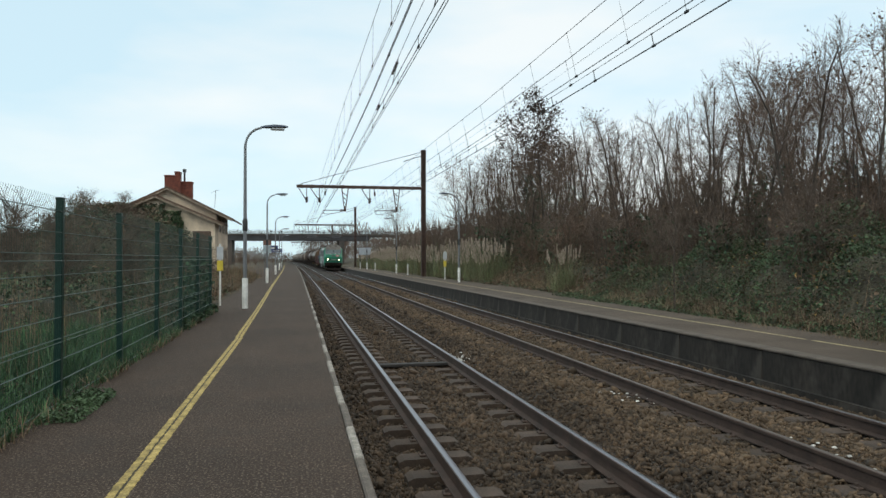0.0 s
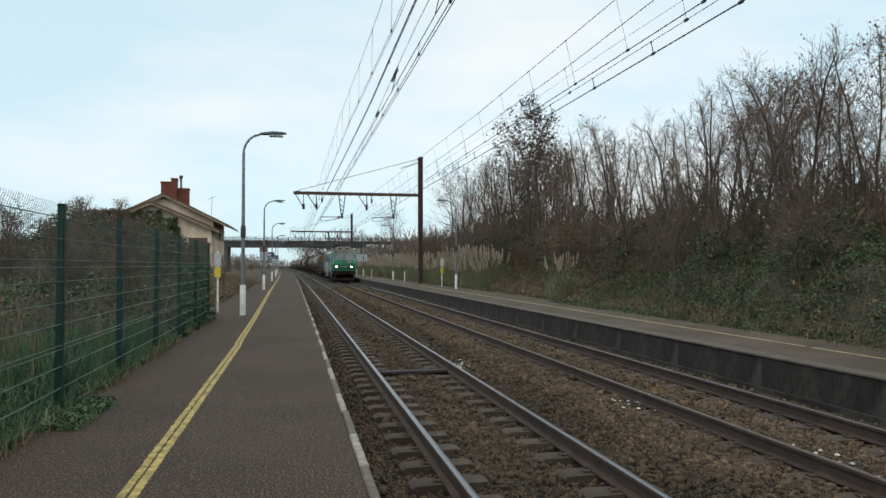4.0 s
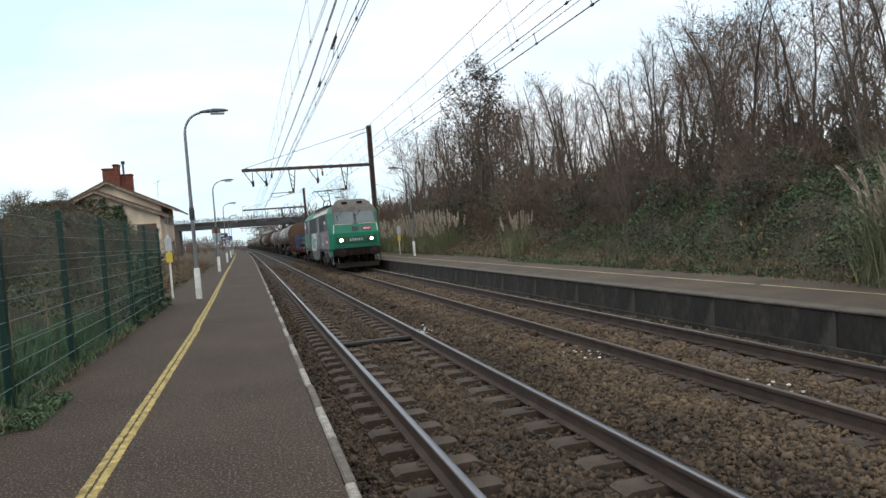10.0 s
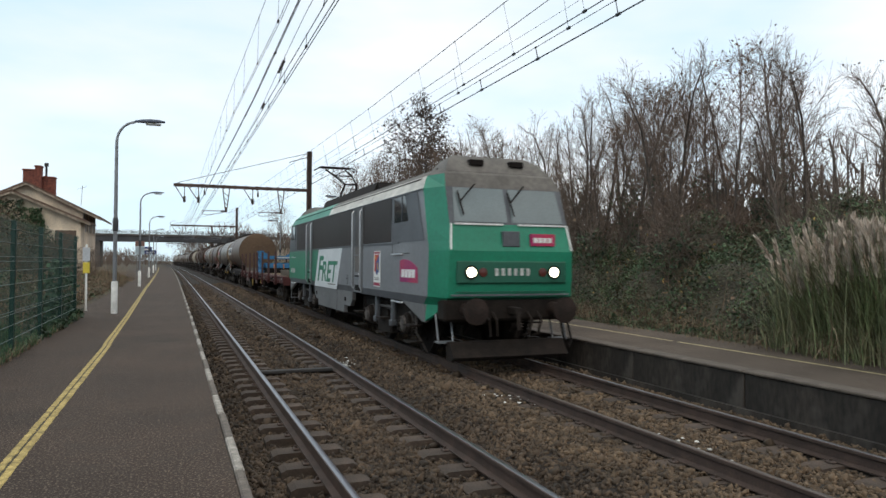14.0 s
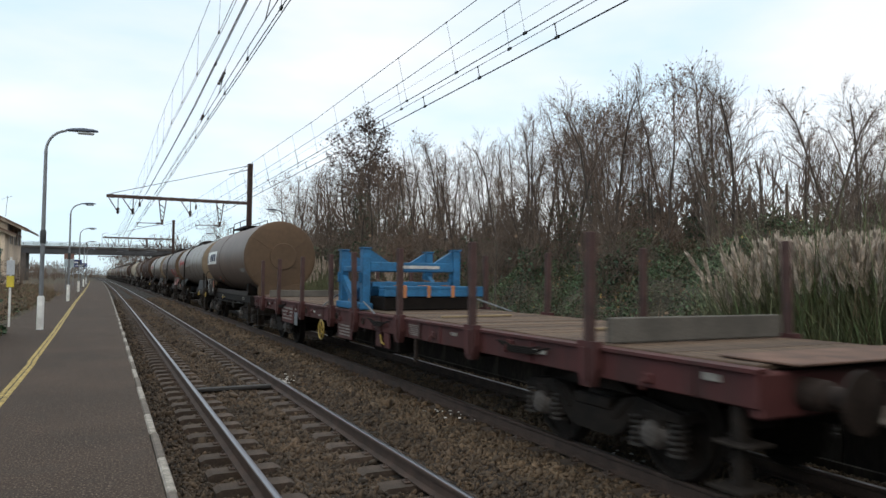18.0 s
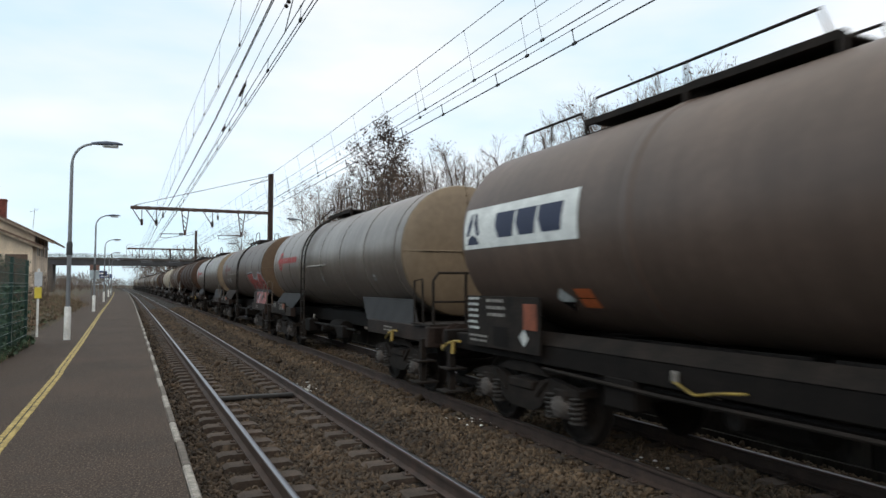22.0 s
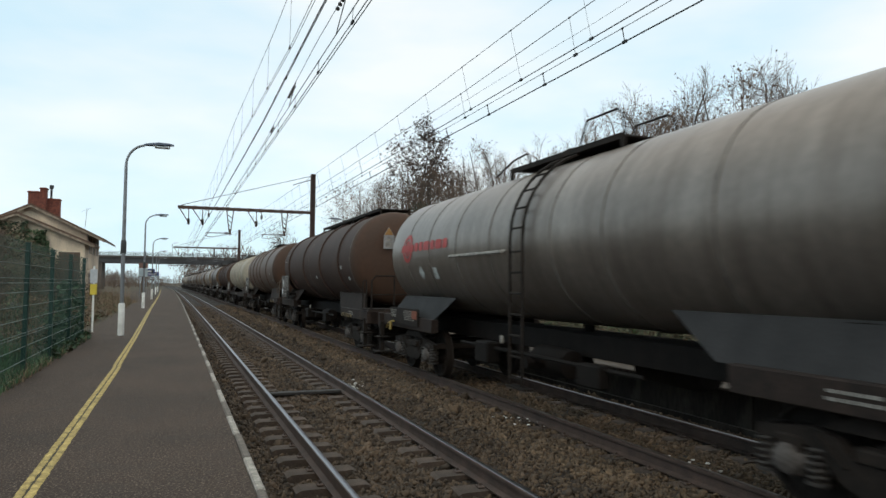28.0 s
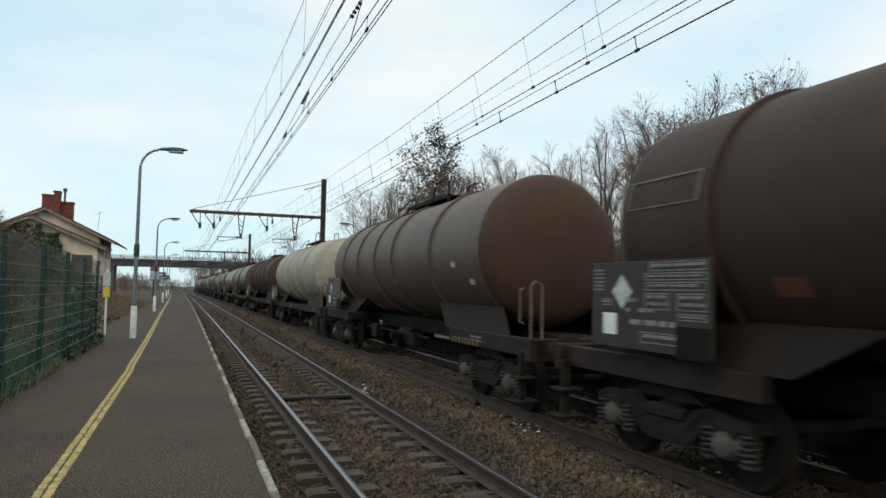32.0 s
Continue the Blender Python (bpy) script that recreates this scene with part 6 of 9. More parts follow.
# ---- flat wagon and its load ----
def build_flat():
    Lf = 19.0
    t = thing("flat_wagon", "dull red flat wagon with stake posts and a plank deck", "flat wagon")
    for s in (-1, 1):
        sole = G().box(min(s * 1.3, s * 1.38), 0.0, 0.93, max(s * 1.3, s * 1.38), Lf, 1.2, c=0.012)
        sole.box(min(s * 1.26, s * 1.42), 0.0, 1.2, max(s * 1.26, s * 1.42), Lf, 1.23)
        for k in range(16):
            sole.box(min(s * 1.38, s * 1.4), 0.6 + 1.18 * k, 0.95, max(s * 1.38, s * 1.4), 0.64 + 1.18 * k, 1.19)
        part("sole_bar", sole, RED_FRAME, t, "dull red side beam")
    for y in (0.0, Lf - 0.12):
        part("headstock", G().box(-1.35, y, 0.85, 1.35, y + 0.12, 1.2, c=0.02), RED_FRAME, t, "dull red headstock")
    pl = mesh_of("deck_plank", G().box(-1.25, 0.004, 1.2, 1.25, 0.31, 1.245, c=0.008), DECK)
    for k in range(60):
        part("deck_plank", pl, None, t, m=pose(random.uniform(-0.01, 0.01), 0.12 + 0.3125 * k, random.uniform(-0.006, 0.006)))
    us = [1.9, 4.3, 6.75, 9.0, 10.5, 12.9, 15.4, 17.5]
    st = G().box(-0.045, -0.05, -0.25, 0.045, 0.05, 1.12, c=0.012)
    st_me = mesh_of("stake_post", st, mat("rusty_stake", (0.06, 0.028, 0.025), 0.8, var=0.35, scale=4), False)
    sock = mesh_of("stake_socket", G().prism([(-0.14, 0.08), (0.14, 0.08), (0.14, -0.18), (0.07, -0.36), (-0.07, -0.36), (-0.14, -0.18)], -0.05, 0.05, "x").box(-0.075, -0.05, -0.3, 0.06, 0.05, 0.02), RED_FRAME)
    for u in us:
        for s in (-1, 1):
            k = part("stake_socket", sock, None, t, m=pose(s * 1.43, u, 1.2))
            part("stake_post", st_me, None, k, "dark rusty stake post", m=pose(0, 0, 0.03, random.uniform(-1, 1), random.uniform(-1.2, 1.2), 0))
    for u, w, z0, z1, rows in ((9.2, 0.9, 0.66, 0.98, 4), (13.8, 1.25, 0.68, 1.12, 4), (6.0, 0.45, 0.95, 1.2, 6)):
        b = part("data_board", G().box(-1.405, u, z0, -1.39, u + w, z1, c=0.003), RED_FRAME, t, "red board with white lettering")
        text_rows(b, -1.409, u + w - 0.05, z1 - 0.05, w - 0.1, z1 - z0 - 0.08, rows, MARK)
    part("grey_plate", G().box(-1.4, 13.45, 0.66, -1.385, 13.75, 0.98, c=0.004), GALV, t, "grey steel plate")
    for u0, u1 in ((7.36, 7.62), (7.75, 8.0)):
        part("hanging_plate", G().box(-1.36, u0, 0.67, -1.34, u1, 0.94, c=0.004), RED_FRAME, t, "red hanging bracket plate")
    part("brake_lever", G().tube([(-1.38, 7.72, 0.88), (-1.4, 7.62, 0.76), (-1.4, 7.5, 0.74)], 0.018, 6), VALVE, t, "yellow brake lever")
    part("loading_hook", G().tube([(-1.4, 6.15, 0.95), (-1.4, 6.15, 0.62), (-1.44, 6.12, 0.58)], 0.03, 6), GRIME, t)
    for k, u in enumerate((8.6, 10.2, 12.6, 16.9)):
        part("tie_ring", G().lathe([(0.06, -0.015), (0.075, 0.0), (0.06, 0.015), (0.045, 0.0), (0.06, -0.015)], 12, "x", (-1.4, u, 1.07)), GRIME, t, "iron tie ring")
    for u in (2.6, 7.6, 11.8, 16.6):
        text_rows(t, -1.384, u + 0.5, 1.1, 0.45, 0.1, 1)
    # small stencils, rust scabs and hooks along the side beam
    rng = random.Random(14)
    rust_m = mat("bright_rust_scab", (0.1, 0.035, 0.018), 0.9, var=0.5, scale=9, fine=40)
    for k in range(26):
        u = 0.5 + k * 0.72 + rng.uniform(-0.2, 0.2)
        z = rng.uniform(0.98, 1.14)
        if k % 3 == 0:
            w = rng.uniform(0.08, 0.22)
            part("stencil_mark", G().box(-1.4015, u, z, -1.38, u + w, z + rng.uniform(0.025, 0.06)), MARK, t, "worn white stencil mark")
        elif k % 3 == 1:
            part("lashing_hook", G().box(-1.42, u - 0.05, z - 0.05, -1.378, u + 0.05, z + 0.05, c=0.015).tube([(-1.41, u, z), (-1.46, u + 0.01, z - 0.03), (-1.46, u + 0.02, z - 0.09), (-1.42, u + 0.03, z - 0.1)], 0.016, 6), RED_FRAME, t, "red lashing hook")
        else:
            a, b = rng.uniform(0.04, 0.09), rng.uniform(0.03, 0.06)
            part("rust_scab", G().prism([(u + a * math.cos(q) * rng.uniform(0.6, 1.1), z + b * math.sin(q) * rng.uniform(0.6, 1.1)) for q in np.linspace(0, 5.6, 9)], -1.384, -1.3795, "x"), rust_m, t, "flaking patch of rust")
    plate_m = mat("rusty_end_plate", (0.135, 0.07, 0.047), 0.8, var=0.45, scale=3, fine=30)
    for y0 in (-0.12, Lf - 0.62):
        part("end_plate", G().box(-1.1, y0, 1.25, 1.15, y0 + 0.74, 1.268, c=0.005), plate_m, t, "rusty steel plate over the deck end")
    for a, b in ((3.3, 0.4), (6.2, -0.3), (13.4, 0.1)):
        part("loose_batten", G().box(-0.7, -0.03, 0, 0.7, 0.03, 0.03, c=0.006), mat("pale_split_batten", (0.27, 0.2, 0.115), 0.85, var=0.3, scale=4, stretch=(1, 8, 8)), t, "pale loose wooden batten", m=pose(b, a, 1.256, 0, 0, rng.uniform(-14, 14)))
    hw = G().lathe([(0.2, -0.02), (0.225, 0.0), (0.2, 0.02), (0.178, 0.0), (0.2, -0.02)], 20, "x")
    for k in range(5):
        a = 2 * math.pi * k / 5
        hw.tube([(0, 0, 0), (0, 0.2 * math.cos(a), 0.2 * math.sin(a))], 0.013, 5)
    part("brake_handwheel", hw, VALVE, t, "yellow brake handwheel", m=pose(-1.42, 11.25, 0.72))
    flap_m = mat("grey_weathered_flap", (0.105, 0.094, 0.082), 0.85, var=0.35, scale=2)
    for y, h in ((1.85, 1.5), (17.55, 1.45)):
        part("end_bulkhead", G().box(-1.2, y, 1.25, 1.25, y + 0.09, h, c=0.01), flap_m, t, "low grey cross board")
    part("centre_sill", G().box(-0.25, 0.2, 0.7, 0.25, Lf - 0.2, 1.18).box(-0.9, 8.5, 0.45, -0.35, 9.4, 0.85, c=0.05).box(0.2, 7.0, 0.5, 0.8, 8.2, 0.9, c=0.1).box(-1.25, 7.2, 0.6, -1.0, 7.9, 0.95, c=0.02), SOOT_D, t, "black underframe")
    rng = random.Random(8)
    for u in (3.1, 7.7, 15.1):
        for k in range(4):
            a, b = u - 0.45 + rng.uniform(-0.1, 0.1), u + 0.45 + rng.uniform(-0.1, 0.1)
            part("lashing_chain", G().tube([(-1.44, a, 1.14), (-1.45, (a + b) / 2 - 0.2, 1.05 + 0.02 * k), (-1.45, (a + b) / 2 + 0.2, 1.04 + 0.02 * k), (-1.44, b, 1.14)], 0.013, 5), SOOT_D, t, "dark slack lashing chain")
    add_ends(t, Lf, RED_FRAME)
    add_bogie(t, 2.3, True)
    add_bogie(t, Lf - 2.3, True)
    CONSIST.append((t, 18.4))
    # the blue steel frame strapped to the deck
    f = thing("steel_load_frame", "blue steel transport frame strapped onto the flat wagon", "load frame")
    xa, xb = -1.2, 0.74
    for x in (xa, xb):
        for y in (0.1, 1.42):
            p = part("post", G().box(x - 0.08, y - 0.09, 0.0, x + 0.08, y + 0.09, 1.17, c=0.012), BLUE_LOAD, f, "chipped blue post")
            part("post_cap", G().box(x - 0.1, y - 0.11, 1.17, x + 0.1, y + 0.11, 1.2, c=0.008), BLUE_LOAD, p)
            part("lug", G().box(x - 0.13, y - 0.03, 0.52, x - 0.08, y + 0.03, 0.72, c=0.01), BLUE_LOAD, p)
        part("knee_brace", G().prism([(0.19, 0.5), (0.19, 0.66), (0.8, 0.28), (1.33, 0.66), (1.33, 0.5), (0.86, 0.14), (0.74, 0.14)], x - 0.05, x + 0.05, "x"), BLUE_LOAD, f)
        part("foot_beam", G().box(x - 0.13, 0.0, 0.0, x + 0.13, 1.52, 0.13, c=0.012), BLUE_LOAD, f)
        part("side_rail", G().box(x - 0.05, 0.19, 0.74, x + 0.05, 1.33, 0.84, c=0.012), BLUE_LOAD, f)
    for y in (0.1, 1.42):
        b = part("cross_beam", G().box(xa + 0.08, y - 0.07, 0.74, xb - 0.08, y + 0.07, 0.92, c=0.012), BLUE_LOAD, f, "blue cross beam")
        for s, x in ((1, xa + 0.08), (-1, xb - 0.08)):
            part("gusset", G().prism([(x, 0.92), (x + s * 0.4, 0.92), (x, 1.16)], y - 0.05, y + 0.05, "y"), BLUE_LOAD, b)
        part("lower_beam", G().box(xa + 0.13, y - 0.06, 0.44, xb - 0.13, y + 0.06, 0.54, c=0.012), BLUE_LOAD, f)
    part("name_bar", G().box(-0.5, 0.018, 0.8, 0.35, 0.026, 0.86), PLATE, f, "white lettering bar")
    for y0, y1, xr in ((-0.42, -0.1, 1.12), (0.3, 0.62, 0.9), (0.8, 1.12, 0.9)):
        part("cradle", G().box(-1.0, y0, 0.26, xr, y1, 0.4, c=0.012).box(-1.0, y0, 0.4, xr, y0 + 0.04, 0.46, c=0.008).box(-1.0, y1 - 0.04, 0.4, xr, y1, 0.46, c=0.008), BLUE_LOAD, f, "blue lower cradle")
    part("packing_block", G().box(-0.98, -0.38, 0.0, 0.95, 1.25, 0.255, c=0.02), SOOT_D, f, "dark packing block")
    for x in (-0.62, -0.12, 0.4):
        part("strap", G().box(x, -0.432, 0.24, x + 0.07, -0.42, 0.47, c=0.003).box(x, -0.43, 0.462, x + 0.07, 1.25, 0.474, c=0.003), ORANGE, f, "orange lashing strap")
    for pts in ([(-1.3, -0.1, 0.16), (-1.36, -0.5, 0.1), (-1.4, -1.0, -0.02)], [(0.8, -0.2, 0.3), (1.25, -1.3, 0.0)], [(-1.2, 1.6, 0.3), (-1.36, 2.4, -0.02)]):
        part("lashing_chain", G().tube(pts, 0.016, 5), GALV, f, "grey lashing chain")
    for x in (-0.85, -0.35, 0.15, 0.62):
        part("rope_bundle", G().tube([(x - 0.2, 0.5, 0.5), (x - 0.05, 0.36, 0.55), (x + 0.12, 0.55, 0.53), (x + 0.28, 0.45, 0.5)], [0.03, 0.05, 0.05, 0.02], 6), DECK, f, "bundled tan rope")
    CONSIST.append((f, 18.4 + 8.95))


# ---- tank wagons ----
def hang(parent, name, poly, x, m, label=""):
    part(name, G().prism(poly, min(x, x + 0.02 * (1 if x > 0 else -1)), max(x, x + 0.02 * (1 if x > 0 else -1)), "x"), m, parent, label)


def build_tank(u0, length, a, b, r, hc, shell_m, face_m, label, ribs=(), ladder=None, walkway=None, rail_front=False, rail_rear=False, board=None, frame_m=GRIME, skirt=None, thin=False, keyed=True, seam=False, dish=0.34, hoops=(), hose=1):
    """One tank wagon: the frame from 0 to length, the shell from a to b, all along the wagon."""
    t = thing("tank_wagon", label, "tank wagon", "tank wagons")
    n = 40
    if ribs:
        dish = 0.5
    reach = 1.0 if ribs else 0.6
    sh = G().lathe([(r, a + dish * reach), (r, b - dish * reach)], n, "y", (0, 0, hc))
    shell = part("shell", sh, shell_m, t, "dusty cylindrical tank shell", True)
    for s, y in ((1, a), (-1, b)):
        prof = [(0.0, y), (r * 0.45, y + s * dish * 0.06), (r * 0.8, y + s * dish * 0.22), (r * 0.93, y + s * dish * 0.36), (r * 0.985, y + s * dish * 0.47), (r, y + s * dish * 0.6)]
        if ribs:
            prof = [(0.0, y), (r * 0.4, y + s * dish * 0.07), (r * 0.65, y + s * dish * 0.2), (r * 0.8, y + s * dish * 0.34), (r * 0.89, y + s * dish * 0.48), (r * 0.955, y + s * dish * 0.66), (r * 0.988, y + s * dish * 0.82), (r, y + s * dish)]
        hd = part("tank_head", G().lathe(prof, n, "y", (0, 0, hc)), face_m, t, "dusty dished tank end", True)
        if seam:
            sg = G()
            z0 = hc - r * 0.02
            pts = [(x, y - s * 0.012 + s * dish * 0.5 * (abs(x) / r) ** 3, z0) for x in np.linspace(-r * 0.98, r * 0.98, 13)]
            sg.tube(pts, 0.012, 5)
            pts = [(0.05 * r, y - s * 0.012 + s * dish * 0.5 * (abs(z) / r) ** 3, hc + z) for z in np.linspace(0, r * 0.98, 9)]
            sg.tube(pts, 0.012, 5)
            for z in np.linspace(0.1 * r, 0.95 * r, 9):
                sg.box(0.05 * r - 0.03, y - 0.025 + s * dish * 0.5 * (z / r) ** 3, hc + z - 0.02, 0.05 * r + 0.03, y + 0.02 + s * dish * 0.5 * (z / r) ** 3, hc + z + 0.02)
            part("sheet_seams", sg, face_m, hd)
            part("cover_plate", G().lathe([(0.0, y - s * 0.06), (0.14, y - s * 0.05), (0.16, y + s * 0.03)], 16, "y", (0.05 * r, 0, hc)), face_m, hd, "round cover plate", True)
        elif dish < 0.3:
            part("cover_disc", G().lathe([(0.0, y - s * 0.045), (r * 0.36, y - s * 0.04), (r * 0.38, y + s * 0.04)], 30, "y", (0.08, 0, hc + 0.02)), face_m, hd, "round pressed disc", True)
            sg = G()
            for ang in (35, 145, 215, 325):
                c, d = math.cos(radians(ang)), math.sin(radians(ang))
                sg.tube([(0.45 * r * c, y - s * 0.012 + s * 0.01, hc + 0.45 * r * d), (0.95 * r * c, y + s * dish * 0.36, hc + 0.95 * r * d)], 0.014, 5)
            part("sheet_seams", sg, face_m, hd)
    for y in hoops:
        part("cladding_seam", G().lathe([(r + 0.001, y - 0.017), (r + 0.007, y - 0.012), (r + 0.007, y + 0.012), (r + 0.001, y + 0.017)], n, "y", (0, 0, hc)), SEAM, shell, "", True)
    for y in ribs:
        part("stiffening_ring", G().lathe([(r, y - 0.06), (r + 0.05, y - 0.05), (r + 0.05, y + 0.05), (r, y + 0.06)], n, "y", (0, 0, hc)), shell_m, shell, "welded stiffening ring", True)
    # frame
    for s in (-1, 1):
        if not thin:
            part("sole_bar", G().box(min(s * 1.02, s * 1.14), 0, 0.92, max(s * 1.02, s * 1.14), length, 1.16, c=0.012), frame_m, t, "grimy side beam")
        else:
            for y0, y1 in ((0, 3.4), (length - 3.4, length)):
                part("sole_bar", G().box(min(s * 1.05, s * 1.2), y0, 0.92, max(s * 1.05, s * 1.2), y1, 1.18, c=0.012), frame_m, t, "grimy side beam")
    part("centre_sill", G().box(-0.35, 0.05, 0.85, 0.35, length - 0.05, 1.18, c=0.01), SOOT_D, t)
    for y in (0.0, length - 0.14):
        part("headstock", G().box(-1.3, y, 0.86, 1.3, y + 0.14, 1.2, c=0.02), frame_m, t)
    for y, s in ((a + 0.25, 1), (b - 0.25, -1)):
        top = 1.17 + 0.45
        poly = [(y - s * 0.5, 1.165), (y + s * 2.3, 1.165), (y + s * 3.1, top), (y + s * 0.1, top)]
        for q in (-1, 1) if dish >= 0.3 else ():
            xo = q * 1.0
            pr = G().add([(xo + q * 0.1, yy, zz) if zz < 1.3 else (xo - q * 0.06, yy, zz) for yy, zz in poly] + [(xo + q * 0.07, yy, zz) if zz < 1.3 else (xo - q * 0.09, yy, zz) for yy, zz in poly], [(0, 1, 2, 3), (7, 6, 5, 4), (0, 4, 5, 1), (1, 5, 6, 2), (2, 6, 7, 3), (3, 7, 4, 0)])
            part("saddle_plate", pr, skirt or frame_m, t, "sloping saddle plate")
        if dish < 0.3:
            part("end_saddle", G().box(-0.75, min(y - s * 0.2, y + s * 0.1), 1.16, 0.75, max(y - s * 0.2, y + s * 0.1), hc - r * 0.75, c=0.02), face_m, t, "dusty saddle block under the tank end")
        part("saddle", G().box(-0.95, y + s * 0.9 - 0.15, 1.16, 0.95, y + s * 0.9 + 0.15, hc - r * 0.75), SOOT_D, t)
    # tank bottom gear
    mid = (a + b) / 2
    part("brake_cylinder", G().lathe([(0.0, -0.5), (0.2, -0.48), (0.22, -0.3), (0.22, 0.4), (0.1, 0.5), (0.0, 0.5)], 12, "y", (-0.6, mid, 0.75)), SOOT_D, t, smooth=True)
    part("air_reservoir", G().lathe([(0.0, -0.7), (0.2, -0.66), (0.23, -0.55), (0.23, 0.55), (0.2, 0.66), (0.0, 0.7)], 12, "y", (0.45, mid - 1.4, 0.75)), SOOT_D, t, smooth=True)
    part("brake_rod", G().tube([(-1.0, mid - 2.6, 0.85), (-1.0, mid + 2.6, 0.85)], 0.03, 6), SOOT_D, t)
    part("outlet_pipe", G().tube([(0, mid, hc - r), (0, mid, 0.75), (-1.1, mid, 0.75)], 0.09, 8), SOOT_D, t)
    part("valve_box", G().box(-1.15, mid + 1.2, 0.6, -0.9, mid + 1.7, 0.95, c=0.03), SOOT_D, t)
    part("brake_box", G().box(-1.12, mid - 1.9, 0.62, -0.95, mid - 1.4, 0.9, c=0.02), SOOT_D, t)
    part("white_tap", G().box(-1.2, mid + 0.57, 0.98, -1.15, mid + 0.63, 1.1, c=0.015), MARK, t, "pale changeover handle")
    text_rows(t, -1.206 if thin else -1.146, 2.4, 1.1, 0.5, 0.12, 2, MARK)
    if walkway:
        y0, y1, w, z = walkway[0], walkway[1], 0.42, hc + r + 0.1
        dk = G().box(-w, y0, z - 0.03, w, y1, z, c=0.005).box(-w - 0.02, y0, z - 0.06, -w + 0.02, y1, z + 0.02).box(w - 0.02, y0, z - 0.06, w + 0.02, y1, z + 0.02)
        k = max(2, int((y1 - y0) / 1.4))
        for i in range(k + 1):
            yy = y0 + (y1 - y0) * i / k
            for s in (-1, 1):
                dk.box(s * w - 0.025, yy - 0.03, hc + r * 0.9, s * w + 0.025, yy + 0.03, z)
        wk = part("walkway", dk, SOOT_SHADE, t, "dark roof walkway")
        rails = []
        for s in (-1, 1):
            if walkway[2] == "frame":
                rails.append([(s * w, y0 - 0.05, z), (s * w, y0, z + 0.28), (s * w, y0 + 0.12, z + 0.36), (s * w, y0 + 0.85, z + 0.36), (s * w, y0 + 1.05, z)])
                rails.append([(s * w, y1 - 0.7, z), (s * w, y1 - 0.55, z + 0.2), (s * w, y1 - 0.05, z + 0.16), (s * w * 1.6, y1 + 0.1, z - 0.12)])
            elif walkway[2] == "rail":
                rails.append([(s * w, y0 + 0.1, z), (s * w, y0 + 0.2, z + 0.26), (s * w, y1 - 0.2, z + 0.26), (s * w, y1 - 0.1, z)])
                for i in range(1, k):
                    yy = y0 + (y1 - y0) * i / k
                    rails.append([(s * w, yy, z), (s * w, yy, z + 0.26)])
        for pts in rails:
            part("walkway_rail", G().tube(pts, 0.017, 5), SOOT_SHADE, wk)
        part("filling_dome", G().lathe([(0.32, hc + r - 0.05), (0.32, hc + r + 0.16), (0.28, hc + r + 0.2), (0.0, hc + r + 0.22)], 16, "z", (0, (y0 + y1) / 2, 0)), SOOT_SHADE, t, "round filling dome", True)
    if ladder:
        y = ladder
        for s in (-1, 1):
            R_ = r + 0.08
            curve = lambda d: [(s * R_, y + d, 0.45), (s * R_, y + d, hc)] + [(s * R_ * math.cos(q), y + d, hc + R_ * math.sin(q)) for q in np.linspace(0.2, 1.25, 7)]
            ld = part("side_ladder", G().tube(curve(-0.19), 0.024, 5), SOOT_SHADE, t, "dark steel side ladder")
            part("stile", G().tube(curve(0.19), 0.024, 5), SOOT_SHADE, ld)
            for z in np.arange(0.55, hc, 0.3):
                part("rung", G().tube([(s * R_, y - 0.19, z), (s * R_, y + 0.19, z)], 0.016, 5), SOOT_SHADE, ld)
            for q in np.arange(0.12, 1.25, 0.23):
                part("rung", G().tube([(s * R_ * math.cos(q), y - 0.19, hc + R_ * math.sin(q)), (s * R_ * math.cos(q), y + 0.19, hc + R_ * math.sin(q))], 0.016, 5), SOOT_SHADE, ld)
            part("ladder_foot", G().box(s * (r + 0.02) - 0.08, y - 0.28, 0.4, s * (r + 0.02) + 0.08, y + 0.28, 0.43), SOOT_SHADE, ld)
        ya, yb = (y + 0.5, y + 2.6) if hose > 0 else (y - 0.5, y - 2.1)
        g = G().tube([(-r - 0.015, ya, hc - 0.14), (-r - 0.07, ya, hc - 0.16), (-r - 0.07, yb, hc - 0.16), (-r - 0.015, yb, hc - 0.14)], 0.03, 6)
        part("hose_rail", g, MARK, t, "pale hose rail")
    for flag, y, s in ((rail_front, 0.12, 1), (rail_rear, length - 0.12, -1)):
        if flag == "platform":
            rg = G()
            for q in (-1, 1):
                rg.tube([(q * 1.15, y, 1.2), (q * 1.15, y, 1.95), (q * 1.05, y, 2.08), (q * 0.55, y, 2.08)], 0.024, 6)
                rg.tube([(q * 0.55, y, 1.2), (q * 0.55, y, 2.08)], 0.024, 6)
                rg.tube([(q * 1.2, y + s * 0.7, 1.2), (q * 1.2, y + s * 0.7, 1.95), (q * 1.2, y + s * 0.35, 1.98), (q * 1.2, y + s * 0.3, 1.2)], 0.02, 6)
            rg.tube([(-1.15, y, 1.6), (1.15, y, 1.6)], 0.02, 6).tube([(-0.55, y, 2.08), (0.55, y, 2.08)], 0.024, 6)
            part("end_railing", rg, SOOT_SHADE, t, "dark end platform railing")
            part("end_platform", G().box(-1.25, min(y - s * 0.1, y + s * 0.75), 1.2, 1.25, max(y - s * 0.1, y + s * 0.75), 1.235), SOOT_SHADE, t)
        elif flag == "grips":
